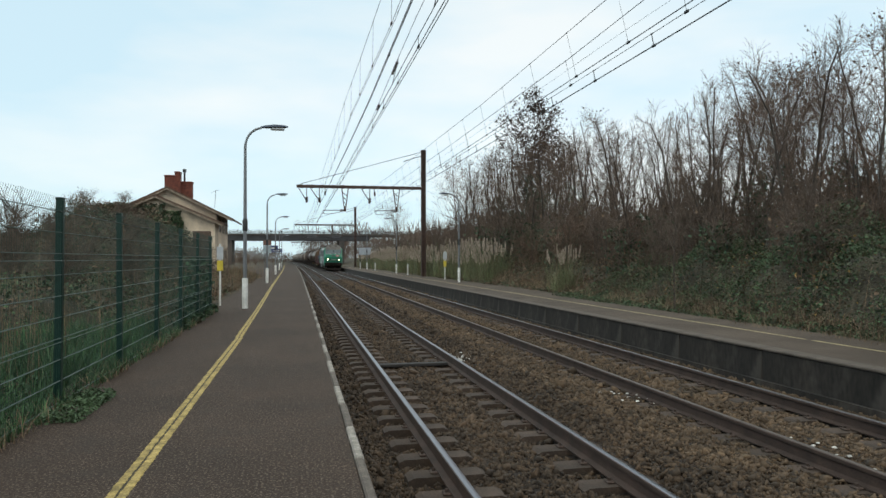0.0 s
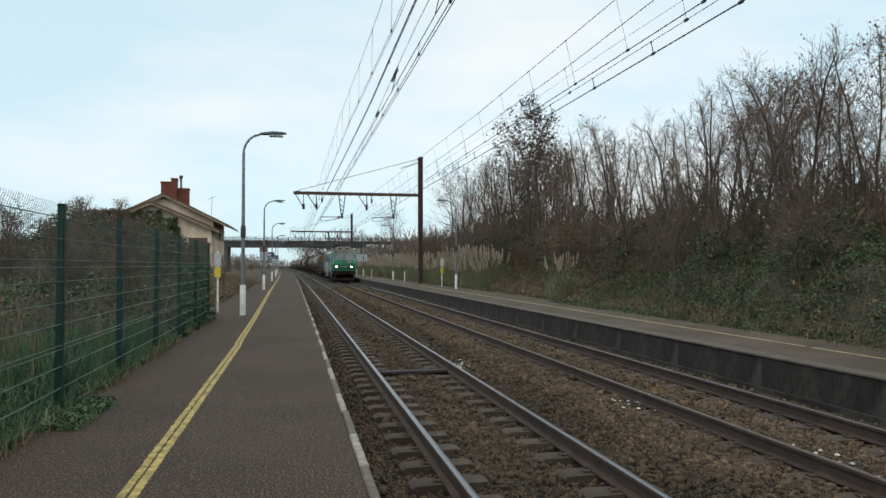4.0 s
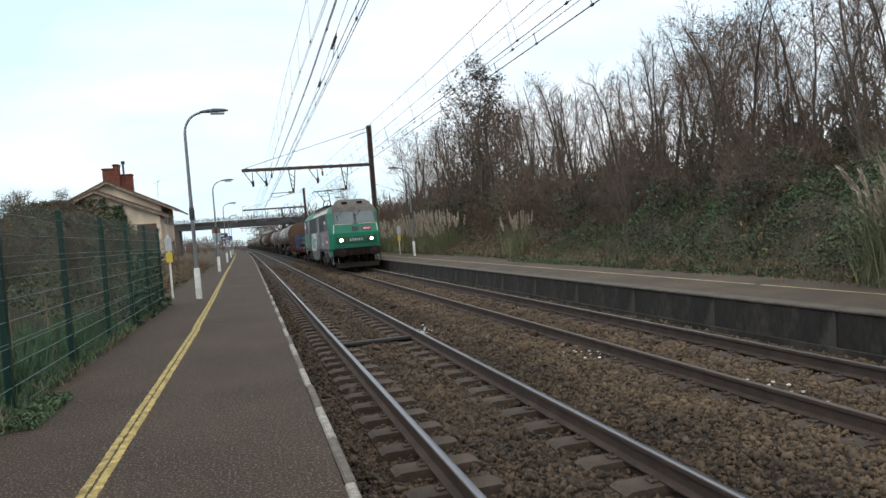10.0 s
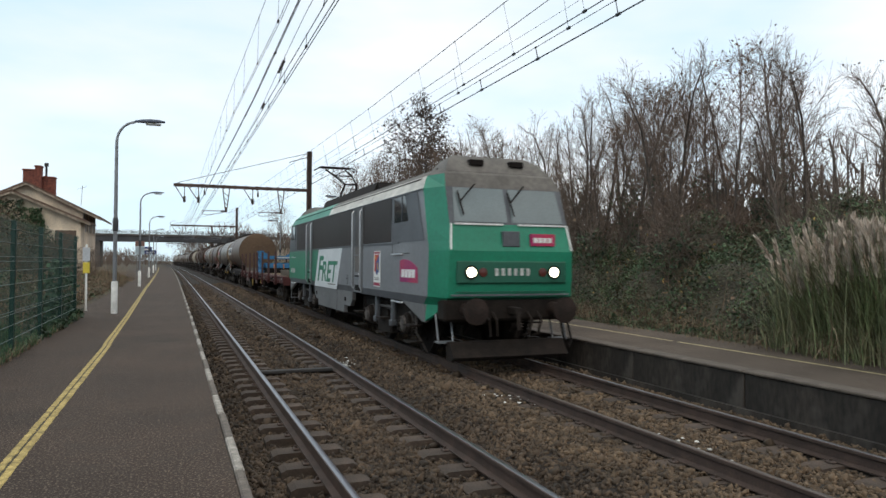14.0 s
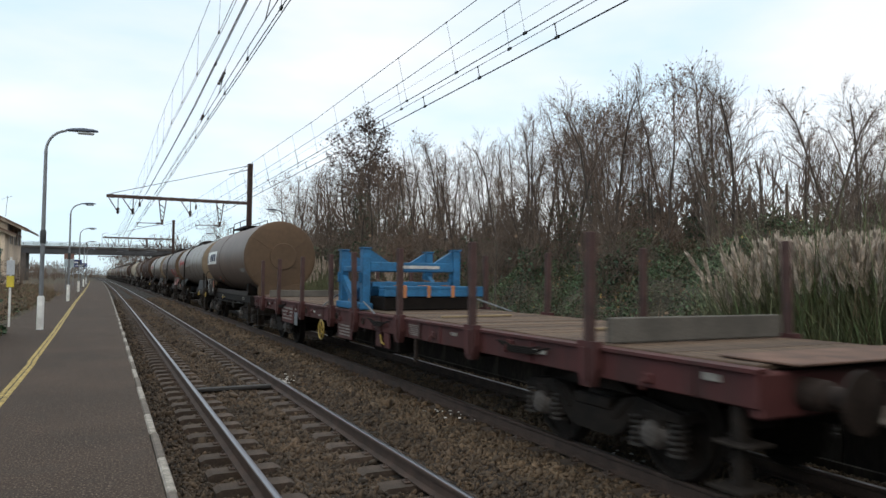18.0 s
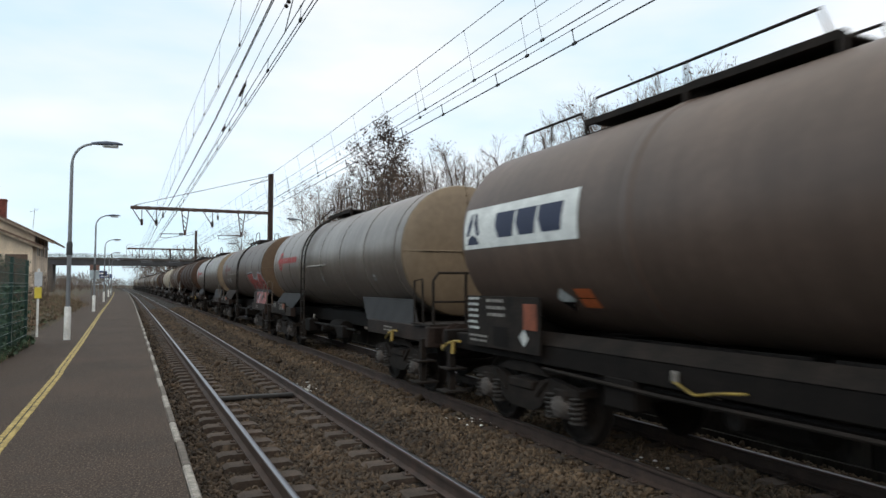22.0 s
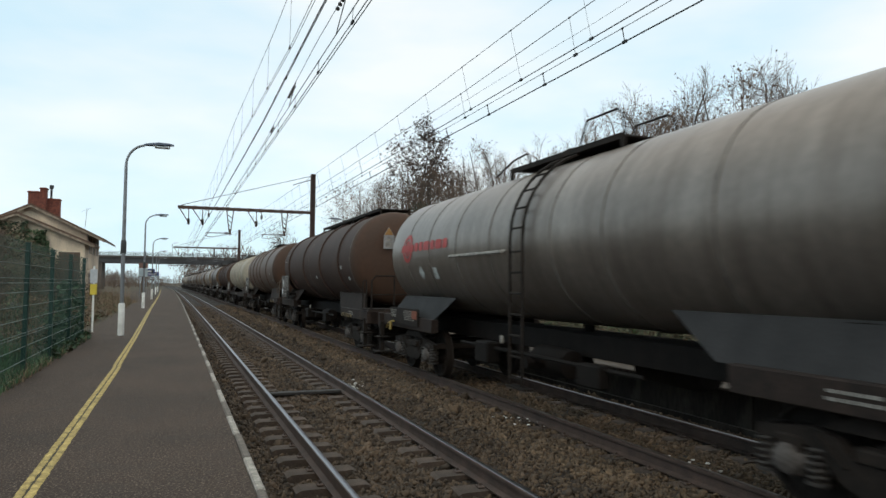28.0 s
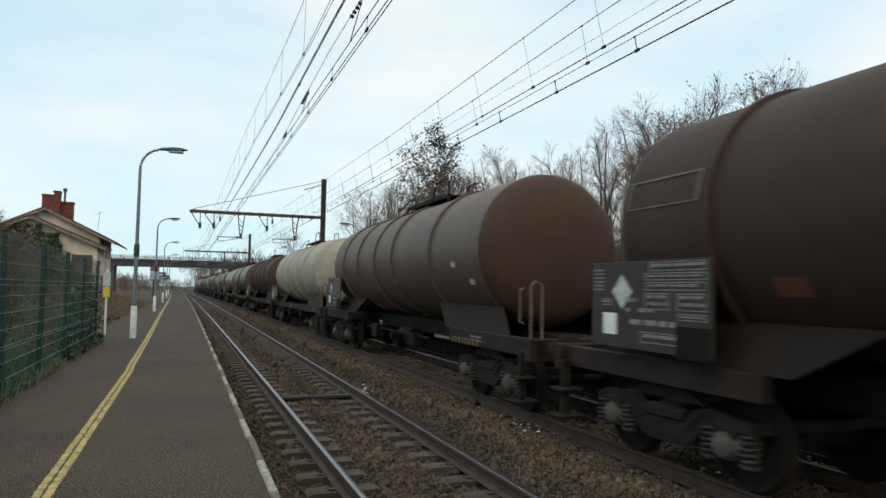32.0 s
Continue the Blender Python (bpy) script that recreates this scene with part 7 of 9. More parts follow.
            for q in (-1, 1):
                rg = G()
                rg.tube([(q * 1.18, y + s * 0.05, 1.15), (q * 1.18, y + s * 0.05, 1.95), (q * 1.12, y + s * 0.05, 2.02), (q * 1.0, y + s * 0.05, 1.97), (q * 1.0, y + s * 0.05, 1.15)], 0.024, 6)
                rg.tube([(q * 1.2, y + s * 0.25, 1.4), (q * 1.26, y + s * 0.25, 1.42), (q * 1.26, y + s * 0.25, 1.9), (q * 1.2, y + s * 0.25, 1.92)], 0.02, 6)
                part("end_handrail", rg, HANDRAIL, t, "dull brown end handrail")
    if board:
        y0, y1, z0, z1, style = board
        x = -1.36 if style == "big" else -1.24
        bd = part("data_board", G().box(x, y0, z0, x + 0.03, y1, z1, c=0.004), SOOT_SHADE if style != "big" else mat("brown_data_board", (0.036, 0.026, 0.021), 0.7, var=0.3), t, "dark board with white lettering")
        w = y1 - y0
        ink = MARK
        if z1 - z0 > 0.5 and style != "big":
            text_rows(bd, x - 0.004, y1 - 0.03, z1 - 0.02, w * 0.17, (z1 - z0) * 0.7, 6, PLATE)
            text_rows(bd, x - 0.004, y1 - 0.06, z0 + 0.16, w * 0.28, 0.13, 2, ink)
            text_rows(bd, x - 0.004, y1 - w * 0.3, z1 - 0.04, w * 0.26, (z1 - z0) * 0.4, 3, ink)
            part("diamond_mark", G().prism([(y0 + 0.36, z0 + 0.3), (y0 + 0.25, z0 + 0.19), (y0 + 0.36, z0 + 0.08), (y0 + 0.47, z0 + 0.19)], x - 0.006, x - 0.001, "x"), PLATE, bd, "white and black hazard diamond")
            # near-black plate on the board, painted as a shaded recess
            part("dark_recess", G().box(x - 0.004, y0 + 0.75, z0 + 0.04, x - 0.001, y0 + 1.15, z0 + 0.3), SOOT_D, bd)
        elif style == "big":
            h = z1 - z0
            text_rows(bd, x - 0.004, y1 - 0.04, z1 - h * 0.08, w * 0.11, h * 0.28, 6, ink)
            for a, b, c, d, rows in ((0.54, 0.97, 0.02, 0.12, 1), (0.5, 0.97, 0.14, 0.22, 1), (0.5, 0.97, 0.24, 0.33, 1), (0.5, 0.7, 0.36, 0.54, 2), (0.76, 0.97, 0.36, 0.54, 2), (0.76, 0.97, 0.57, 0.64, 1), (0.11, 0.21, 0.43, 0.51, 1), (0.46, 0.76, 0.79, 0.91, 1)):
                fr = G()
                for p, q, v, u in ((a, b, c, c + 0.01), (a, b, d - 0.01, d), (a, a + 0.005, c, d), (b - 0.005, b, c, d)):
                    fr.box(x - 0.005, y1 - w * q, z1 - h * u, x - 0.001, y1 - w * p, z1 - h * v)
                part("text_frame", fr, ink, bd, "thin white frame round lettering")
                text_rows(bd, x - 0.004, y1 - w * (a + 0.012), z1 - h * (c + 0.022), w * (b - a - 0.024), h * (d - c - 0.03), rows, ink)
            for a, b, c, d in ((0.33, 0.44, 0.42, 0.48), (0.33, 0.38, 0.53, 0.59), (0.46, 0.58, 0.53, 0.59), (0.37, 0.74, 0.66, 0.74)):
                text_rows(bd, x - 0.004, y1 - w * a, z1 - h * c, w * (b - a), h * (d - c) * 1.6, 1, ink)
            part("dark_panel", G().box(x - 0.012, y0 + 0.01, z0 - 0.03, x - 0.001, y0 + w * 0.25, z0 + h * 0.3, c=0.003), SOOT_D, bd, "black sheet panel")
        else:
            text_rows(bd, x - 0.004, y1 - 0.05, z1 - 0.05, w * 0.22, (z1 - z0) * 0.5, 5, ink)
            text_rows(bd, x - 0.004, y1 - w * 0.5, z1 - 0.05, w * 0.42, (z1 - z0) * 0.6, 6, ink)
        if style == "big":
            part("diamond_mark", G().prism([(y1 - w * 0.3, z1 - 0.14), (y1 - w * 0.21, z1 - 0.33), (y1 - w * 0.3, z1 - 0.52), (y1 - w * 0.39, z1 - 0.33)], x - 0.006, x - 0.001, "x"), PLATE, bd, "white diamond mark")
            part("paper_label", G().box(x - 0.006, y1 - w * 0.25, z0 + 0.14, x - 0.001, y1 - w * 0.12, z0 + 0.38), WHITE, bd, "white paper label")
        else:
            part("hazard_plate", G().box(x - 0.012, y0 + 0.06, z0 + (z1 - z0) * 0.42, x - 0.001, y0 + 0.36, z0 + (z1 - z0) * 0.88, c=0.003), mat("grimy_hazard_plate", (0.24, 0.065, 0.03), 0.7, var=0.4, scale=6), bd, "grimy orange hazard plate")
        part("board_bracket", G().box(x + 0.03, y0 + 0.2, z0 + 0.1, -1.0, y0 + 0.26, z0 + 0.2).box(x + 0.03, y1 - 0.26, z0 + 0.1, -1.0, y1 - 0.2, z0 + 0.2), SOOT_D, bd)
    add_ends(t, length, frame_m)
    add_bogie(t, 1.95, keyed)
    add_bogie(t, length - 1.95, keyed)
    CONSIST.append((t, u0))
    return t, shell


def on_shell(y0, y1, z0, z1, r, hc, lift, n=8):
    """A sheet that follows the shell on the flank towards the near platform, between two heights."""
    g = G()
    v, f = [], []
    for i in range(n + 1):
        z = z0 + (z1 - z0) * i / n
        x = -math.sqrt(max(0.0, (r + lift) ** 2 - (z - hc) ** 2))
        v += [(x, y0, z), (x, y1, z)]
    f = [(2 * i, 2 * i + 1, 2 * i + 3, 2 * i + 2) for i in range(n)]
    return g.add(v, f)


def shell_poly(poly, r, hc, lift):
    """A flat outline (y, z) laid onto the shell, cut fine enough to bend with it."""
    bm = bmesh.new()
    vs = [bm.verts.new((0, y, z)) for y, z in poly]
    bm.faces.new(vs)
    zs = [z for _, z in poly]
    for k in range(1, 6):
        z = min(zs) + (max(zs) - min(zs)) * k / 6
        bmesh.ops.bisect_plane(bm, geom=bm.verts[:] + bm.edges[:] + bm.faces[:], plane_co=(0, 0, z), plane_no=(0, 0, 1))
    g = G()
    bm.verts.index_update()
    g.add([(-math.sqrt(max(0.01, (r + lift) ** 2 - (v.co.z - hc) ** 2)), v.co.y, v.co.z) for v in bm.verts], [[v.index for v in f.verts] for f in bm.faces])
    bm.free()
    return g


def shell_text(s, size, y, z, r, hc, material, lift=0.006):
    me = text_mesh("lettering", s, size, 0.0, 0.0, material, 0.008)
    for v in me.vertices:
        yy, zz = y - v.co.x, z + v.co.y
        v.co = (-math.sqrt(max(0.01, (r + lift) ** 2 - (zz - hc) ** 2)), yy, zz)
    return me


def ring_logo(parent, y, z, r, hc, size, m):
    """A round company mark as plain rings and a bar."""
    for a, b in ((0.72, 1.0), (0.28, 0.55)):
        out = [(y + size * b * math.cos(q), z + size * b * math.sin(q)) for q in np.linspace(0, 2 * math.pi, 28)]
        inn = [(y + size * a * math.cos(q), z + size * a * math.sin(q)) for q in np.linspace(0, 2 * math.pi, 28)]
        g = G()
        X = lambda zz: -math.sqrt(max(0.01, (r + 0.006) ** 2 - (zz - hc) ** 2))
        v = [(X(b_), a_, b_) for a_, b_ in out] + [(X(b_), a_, b_) for a_, b_ in inn]
        part("round_mark", g.add(v, [(i, i + 1, i + 29, i + 28) for i in range(27)]), m, parent, "painted round company mark")
    part("mark_bar", shell_poly([(y - size * 1.3, z - 0.07), (y + size * 1.3, z - 0.07), (y + size * 1.3, z + 0.07), (y - size * 1.3, z + 0.07)], r, hc, 0.007), m, parent, "painted bar of the mark")


def name_bars(parent, y1, z, h, widths, r, hc, m):
    """A company name as plain letter-high blocks along the shell."""
    y = y1
    for w in widths:
        part("name_block", shell_poly([(y - w, z + 0.03), (y - w + 0.03, z), (y - 0.03, z), (y, z + 0.03), (y, z + h - 0.03), (y - 0.03, z + h), (y - w + 0.03, z + h), (y - w, z + h - 0.03)], r, hc, 0.006), m, parent, "painted company name block")
        y -= w + 0.06


def dress_brown(t, shell, y0, r, hc):
    z = hc - 0.185
    part("company_panel", on_shell(y0 + 6.9, y0 + 9.68, z, z + 0.57, r, hc, 0.005), WHITE, shell, "white company panel")
    for k in (-1, 1):
        part("company_mark", shell_poly([(y0 + 9.4 + k * 0.03, z + 0.5), (y0 + 9.4 + k * 0.08, z + 0.5), (y0 + 9.4 + k * 0.2, z + 0.2), (y0 + 9.4 + k * 0.12, z + 0.17), (y0 + 9.4 + k * 0.03, z + 0.36)][::k], r, hc, 0.009), BLUE_INK, shell, "dark blue angular mark")
    part("company_mark", shell_poly([(y0 + 9.58, z + 0.06), (y0 + 9.22, z + 0.06), (y0 + 9.28, z + 0.15), (y0 + 9.4, z + 0.2), (y0 + 9.52, z + 0.15)], r, hc, 0.009), BLUE_INK, shell, "dark blue angular mark")
    for k, w in ((8.3, 0.46), (7.78, 0.44), (7.22, 0.48)):
        part("company_block", shell_poly([(y0 + k, z + 0.12), (y0 + k + w * 0.8, z + 0.12), (y0 + k + w, z + 0.28), (y0 + k + w - 0.02, z + 0.45), (y0 + k - 0.05, z + 0.45)], r, hc, 0.009), BLUE_INK, shell, "dark blue name block")
    part("hazard_plate", shell_poly([(8.16, hc - 0.95), (8.47, hc - 0.95), (8.47, hc - 0.73), (8.16, hc - 0.73)], r, hc, 0.01), HAZARD, shell, "orange hazard plate")
    part("hazard_line", shell_poly([(8.16, hc - 0.845), (8.47, hc - 0.845), (8.47, hc - 0.835), (8.16, hc - 0.835)], r, hc, 0.013), SOOT_D, shell)
    dm = part("hazard_diamond", shell_poly([(8.56, hc - 0.86), (8.74, hc - 0.72), (8.92, hc - 0.86), (8.74, hc - 1.0)], r, hc, 0.01), PLATE, shell, "white and black hazard diamond")
    part("diamond_base", shell_poly([(8.6, hc - 0.89), (8.88, hc - 0.89), (8.74, hc - 1.0)], r, hc, 0.013), SOOT_D, shell)
    part("number_plate_bar", shell_poly([(y0 + 0.55, hc - 0.55), (y0 + 1.2, hc - 0.55), (y0 + 1.2, hc - 0.42), (y0 + 0.55, hc - 0.42)], r, hc, 0.01), MARK, shell, "white framed marking")
    # plate that slopes from the side beam up to the shell
    for q in (-1, 1):
        part("beam_apron", G().add([(q * 1.15, 1.6, 1.16), (q * 1.15, 9.9, 1.16), (q * 0.98, 9.3, 1.3), (q * 0.98, 2.2, 1.3), (q * 1.12, 1.6, 1.16), (q * 1.12, 9.9, 1.16), (q * 0.95, 9.3, 1.3), (q * 0.95, 2.2, 1.3)], [(0, 1, 2, 3), (7, 6, 5, 4), (0, 4, 5, 1), (1, 5, 6, 2), (2, 6, 7, 3), (3, 7, 4, 0)]), SOOT_SHADE, t, "sloping apron plate along the side beam")
    part("striped_lever", G().tube([(-1.2, 6.75, 1.0), (-1.22, 6.5, 0.92), (-1.22, 6.25, 0.97), (-1.22, 5.95, 1.01)], 0.013, 6), VALVE, t, "yellow and black brake lever")
    part("air_pipe", G().tube([(-1.16, 2.0, 0.88), (-1.18, 4.0, 0.84), (-1.18, 7.0, 0.84), (-1.16, 9.0, 0.88)], 0.022, 6), SOOT_SHADE, t)


def dress_silver(shell, yl, r, hc, red, mark_y, bars, marks=True):
    ring_logo(shell, mark_y, hc + 0.1, r, hc, 0.3, red)
    name_bars(shell, mark_y - 0.45, hc + 0.02, 0.18, bars, r, hc, red)
    if not marks:
        for y, z in ((7.28, -0.47), (3.14, -0.5)):
            part("white_label", shell_poly([(y - 0.09, hc + z - 0.07), (y + 0.09, hc + z - 0.07), (y + 0.09, hc + z + 0.07), (y - 0.09, hc + z + 0.07)], r, hc, 0.006), MARK, shell, "small white label")
    if marks:
        part("white_square", shell_poly([(yl + 1.95, hc - 0.55), (yl + 2.15, hc - 0.55), (yl + 2.15, hc - 0.33), (yl + 1.95, hc - 0.33)], r, hc, 0.006), PLATE, shell, "white label")
        part("white_diamond", shell_poly([(yl + 2.7, hc - 0.42), (yl + 2.85, hc - 0.28), (yl + 3.0, hc - 0.42), (yl + 2.85, hc - 0.56)], r, hc, 0.006), PLATE, shell, "white diamond label")


def valve_bits(t, y):
    part("yellow_valve", G().tube([(-1.15, y + 0.75, 0.92), (-1.27, y + 0.5, 0.88), (-1.32, y + 0.2, 1.0), (-1.3, y, 1.05), (-1.33, y - 0.25, 1.06)], 0.02, 6).tube([(-1.31, y + 0.02, 1.05), (-1.33, y, 0.86)], 0.03, 6), VALVE, t, "yellow hose valve")


def build_train():
    build_loco()
    build_flat()
    # dusty brown tank with a flat pressed end
    t, s = build_tank(38.5, 11.6, 1.3, 11.05, 1.3, 2.57, T_BROWN, T_RUSTFACE, "dusty brown tank wagon with a white company panel", walkway=(5.6, 9.1, "rail"), frame_m=SOOT_D, board=(8.95, 10.88, 1.03, 1.73, "small"), dish=0.2, rail_rear=False)
    dress_brown(t, s, 1.18, 1.3, 2.57)
    valve_bits(t, 11.2)
    for q in (-0.42, 0.42):
        part("roof_handrail", G().tube([(q, 9.1, 3.97), (q, 9.2, 4.1), (q, 10.6, 4.1), (q, 10.7, 3.85)], 0.017, 6).tube([(q, 9.9, 3.86), (q, 9.9, 4.1)], 0.015, 5), SOOT_SHADE, t, "thin roof handrail")
    part("shell_ring", G().lathe([(1.3, 7.2), (1.315, 7.22), (1.315, 7.34), (1.3, 7.36)], 40, "y", (0, 0, 2.57)), T_BROWN, s, "", True)
    # silver tank with ladder
    r, hc = 1.24, 2.53
    t, s = build_tank(50.7, 14.3, 1.2, 13.7, r, hc, T_SILVER, T_TAN, "grimy silver tank wagon with red company marks", ladder=8.8, hose=-1, walkway=(7.2, 9.4, "frame"), rail_front="platform", board=(11.6, 13.5, 1.0, 1.32, "small"), thin=True, seam=True, skirt=mat("dark_slate_skirt", (0.0289, 0.0267, 0.0272), 0.7, spec=0.25, var=0.3, scale=2), hoops=[1.75, 3.6, 5.4, 7.2, 9.6, 11.0, 12.3, 13.2])
    dress_silver(s, 10.0, r, hc, RED_LOGO, 12.3, (0.22, 0.2, 0.34, 0.22, 0.3, 0.24), False)
    valve_bits(t, 1.6)
    # grey-brown tank with painted scrawl
    t, s = build_tank(65.5, 13.8, 1.0, 13.0, r, hc, T_GREYBROWN, T_RUSTFACE, "grey-brown tank wagon with red and white graffiti", ladder=6.7, walkway=(6.4, 8.8, "frame"), rail_front="grips", board=(10.9, 12.9, 1.0, 1.32, "small"), thin=True, seam=True, hoops=[1.7, 3.4, 5.0, 7.6, 9.2, 11.2])
    dress_silver(s, 8.0, r, hc, RED_FADED, 11.2, (0.22, 0.2, 0.3, 0.22))
    wh, gr_red, gr_dk = mat("graffiti_white", (0.3, 0.31, 0.33), 0.6, var=0.2), mat("graffiti_red", (0.33, 0.055, 0.04), 0.6, var=0.25, scale=3), mat("graffiti_shadow", (0.03, 0.025, 0.025), 0.7)
    near_end = lambda poly: [(a - 0.3, b) for a, b in poly]
    # outline first, then red fields, then dark strokes; the lower half runs over the saddle plate
    part("graffiti_outline", shell_poly(near_end([(4.95, 2.36), (3.5, 2.42), (3.36, 2.2), (3.1, 2.14), (2.55, 2.24), (2.36, 2.4), (1.62, 2.34), (1.16, 1.98), (1.14, 1.6), (4.45, 1.6), (4.15, 1.86)]), r, hc, 0.004), wh, s, "pale sprayed outline")
    reds = ([(4.8, 2.3), (4.2, 2.33), (4.05, 1.72), (4.35, 1.7), (4.22, 1.88)], [(4.1, 2.33), (3.55, 2.36), (3.48, 2.05), (3.7, 1.72), (3.98, 1.72)], [(3.4, 2.12), (3.0, 2.06), (3.0, 1.72), (3.5, 1.72)], [(2.9, 2.06), (2.6, 2.12), (2.46, 1.72), (2.9, 1.72)], [(2.45, 2.18), (2.35, 2.32), (2.0, 2.3), (1.95, 1.72), (2.36, 1.72)], [(1.9, 2.29), (1.66, 2.27), (1.24, 1.95), (1.22, 1.7), (1.85, 1.72)])
    for poly in reds:
        part("graffiti_letter", shell_poly(near_end(poly), r, hc, 0.008), gr_red, s, "red sprayed graffiti letter")
    for poly in ([(4.12, 2.33), (4.06, 2.33), (3.96, 1.8), (4.02, 1.8)], [(3.55, 2.2), (3.48, 2.22), (3.36, 1.76), (3.43, 1.74)], [(2.94, 2.08), (2.86, 2.08), (2.9, 1.74), (2.98, 1.74)], [(1.98, 2.3), (1.9, 2.3), (1.86, 1.74), (1.94, 1.74)], [(3.3, 1.95), (3.1, 1.93), (3.12, 1.86), (3.32, 1.88)], [(2.28, 2.1), (2.12, 2.08), (2.14, 2.0), (2.3, 2.02)], [(1.66, 2.05), (1.45, 1.98), (1.47, 1.9), (1.68, 1.96)], [(4.9, 2.33), (3.55, 2.38), (3.55, 2.34), (4.88, 2.29)]):
        part("graffiti_stroke", shell_poly(near_end(poly), r, hc, 0.012), gr_dk, s, "dark sprayed stroke")
    plate = lambda yy, zz: (-1.1 + 0.16 * (zz - 1.165) / 0.455, yy, zz)
    gr_pink = mat("graffiti_pink", (0.27, 0.085, 0.08), 0.65, var=0.3, scale=3)
    for poly, m, lift in (([(1.3, 1.175), (3.15, 1.175), (3.9, 1.61), (1.36, 1.61)], gr_pink, 0.004), ([(3.2, 1.25), (3.5, 1.4), (3.2, 1.58), (3.05, 1.55)], gr_dk, 0.007), ([(2.7, 1.2), (2.85, 1.2), (3.05, 1.5), (2.9, 1.52)], wh, 0.007), ([(2.1, 1.22), (2.5, 1.4), (2.35, 1.56), (2.15, 1.48)], gr_dk, 0.007), ([(1.5, 1.2), (1.62, 1.2), (1.9, 1.56), (1.78, 1.57)], gr_red, 0.007)):
        part("graffiti_patch", G().add([(plate(*p)[0] - lift, p[0] - 0.25, p[1]) for p in poly], [tuple(range(len(poly)))]), m, t, "sprayed paint on the saddle plate")
    # lighter silver tank
    t, s = build_tank(79.4, 14.5, 1.1, 13.8, r, hc, T_SILVER, T_TAN, "light silver tank wagon with red company marks", ladder=7.3, walkway=(6.0, 9.2, "frame"), rail_front="grips", board=(11.8, 13.7, 1.0, 1.36, "small"), thin=True, seam=True, skirt=bpy.data.materials["dark_slate_skirt"], hoops=[1.7, 3.5, 5.3, 6.5, 8.4, 9.8, 11.2, 12.5])
    dress_silver(s, 8.9, r, hc, RED_LOGO, 12.5, (0.22, 0.2, 0.34, 0.22, 0.34, 0.22))
    valve_bits(t, 13.4)
    # dark brown ribbed tanks
    r, hc = 1.33, 2.6
    for u0, ln, bl in ((94.9, 15.5, 1), (111.1, 15.4, 1)):
        first = u0 < 100
        t, s = build_tank(u0, ln, 1.3, 14.4 if first else 14.1, r, hc, T_DARK if first else T_RIBBED, T_DARKFACE, "dark brown tank wagon with welded stiffening rings" if first else "dusty brown ribbed tank wagon with end handrails", ribs=[3.3, 6.1, 9.2, 12.6] if first else [4.3, 7.0, 8.6, 10.4, 12.2], walkway=(1.9, 9.9, "bare") if first else (5.6, 8.6, "frame"), rail_front="platform" if first else "grips", board=(12.5, 14.5, 1.27, 2.22, "big"), skirt=mat("brown_skirt", (0.0216, 0.0146, 0.0119), 0.8, spec=0.2, var=0.3, scale=2), hoops=[1.85, 8.1] if first else [1.85], thin=True)
        if first:
            el = G()
            for xx in (0.25, 0.72):
                el.tube([(xx, 1.25, hc - 0.25), (xx, 1.22, hc + 0.55), (xx, 1.5, hc + 1.1), (xx, 1.75, hc + 1.28)], 0.022, 6)
            for zz in (-0.1, 0.2, 0.5, 0.8):
                el.tube([(0.25, 1.23 + max(0, zz - 0.55) * 0.5, hc + zz), (0.72, 1.23 + max(0, zz - 0.55) * 0.5, hc + zz)], 0.016, 5)
            part("end_ladder", el, GRIME, t, "brown ladder on the tank end")
            hz = part("hazard_label", G().prism([(-0.52, hc + 0.25), (-0.22, hc + 0.25), (-0.22, hc + 0.62), (-0.37, hc + 0.85), (-0.52, hc + 0.62)], 1.25, 1.262, "y"), mat("grey_white_label", (0.27, 0.26, 0.26), 0.7, var=0.3), t, "white and orange hazard label")
            part("hazard_triangle", G().prism([(-0.5, hc + 0.63), (-0.24, hc + 0.63), (-0.37, hc + 0.83)], 1.24, 1.2485, "y"), mat("dull_amber_label", (0.3, 0.15, 0.04), 0.7), hz)
            part("hazard_symbol", G().prism([(-0.46, hc + 0.3), (-0.28, hc + 0.3), (-0.28, hc + 0.42), (-0.46, hc + 0.42)], 1.24, 1.2485, "y").prism([(-0.47, hc + 0.46), (-0.27, hc + 0.46), (-0.37, hc + 0.6)], 1.24, 1.2485, "y"), MARK, hz)
        part("orange_patch", shell_poly([(11.6, hc - 0.74), (11.95, hc - 0.74), (11.95, hc - 0.57), (11.6, hc - 0.57)], r, hc, 0.006), mat("dull_orange_patch", (0.13, 0.035, 0.02), 0.7), s, "dull orange reflector patch")
        for fa, fb, fc, fd in ((12.72, 13.85, 0.48, 0.5), (12.72, 13.85, 0.18, 0.195), (12.72, 12.76, 0.18, 0.5), (13.82, 13.85, 0.18, 0.5)):
            part("label_frame", shell_poly([(fa, hc + fc), (fb, hc + fc), (fb, hc + fd), (fa, hc + fd)], r, hc, 0.012), T_BROWN, s, "raised rim of a label panel")
        for y, z in ((2.9, -0.3), (2.2, -0.62), (6.9, -0.55)):
            part("small_label", shell_poly([(y, hc + z), (y + 0.2, hc + z), (y + 0.2, hc + z + 0.1), (y, hc + z + 0.1)], r, hc, 0.006), PLATE, s, "small white label")
        vb = part("striped_plate", G().box(-1.22, 2.05, 0.93, -1.19, 3.2, 1.03, c=0.004), mat("faded_stripe_yellow", (0.17, 0.115, 0.045), 0.8, var=0.4, scale=5), t, "yellow and black striped plate")
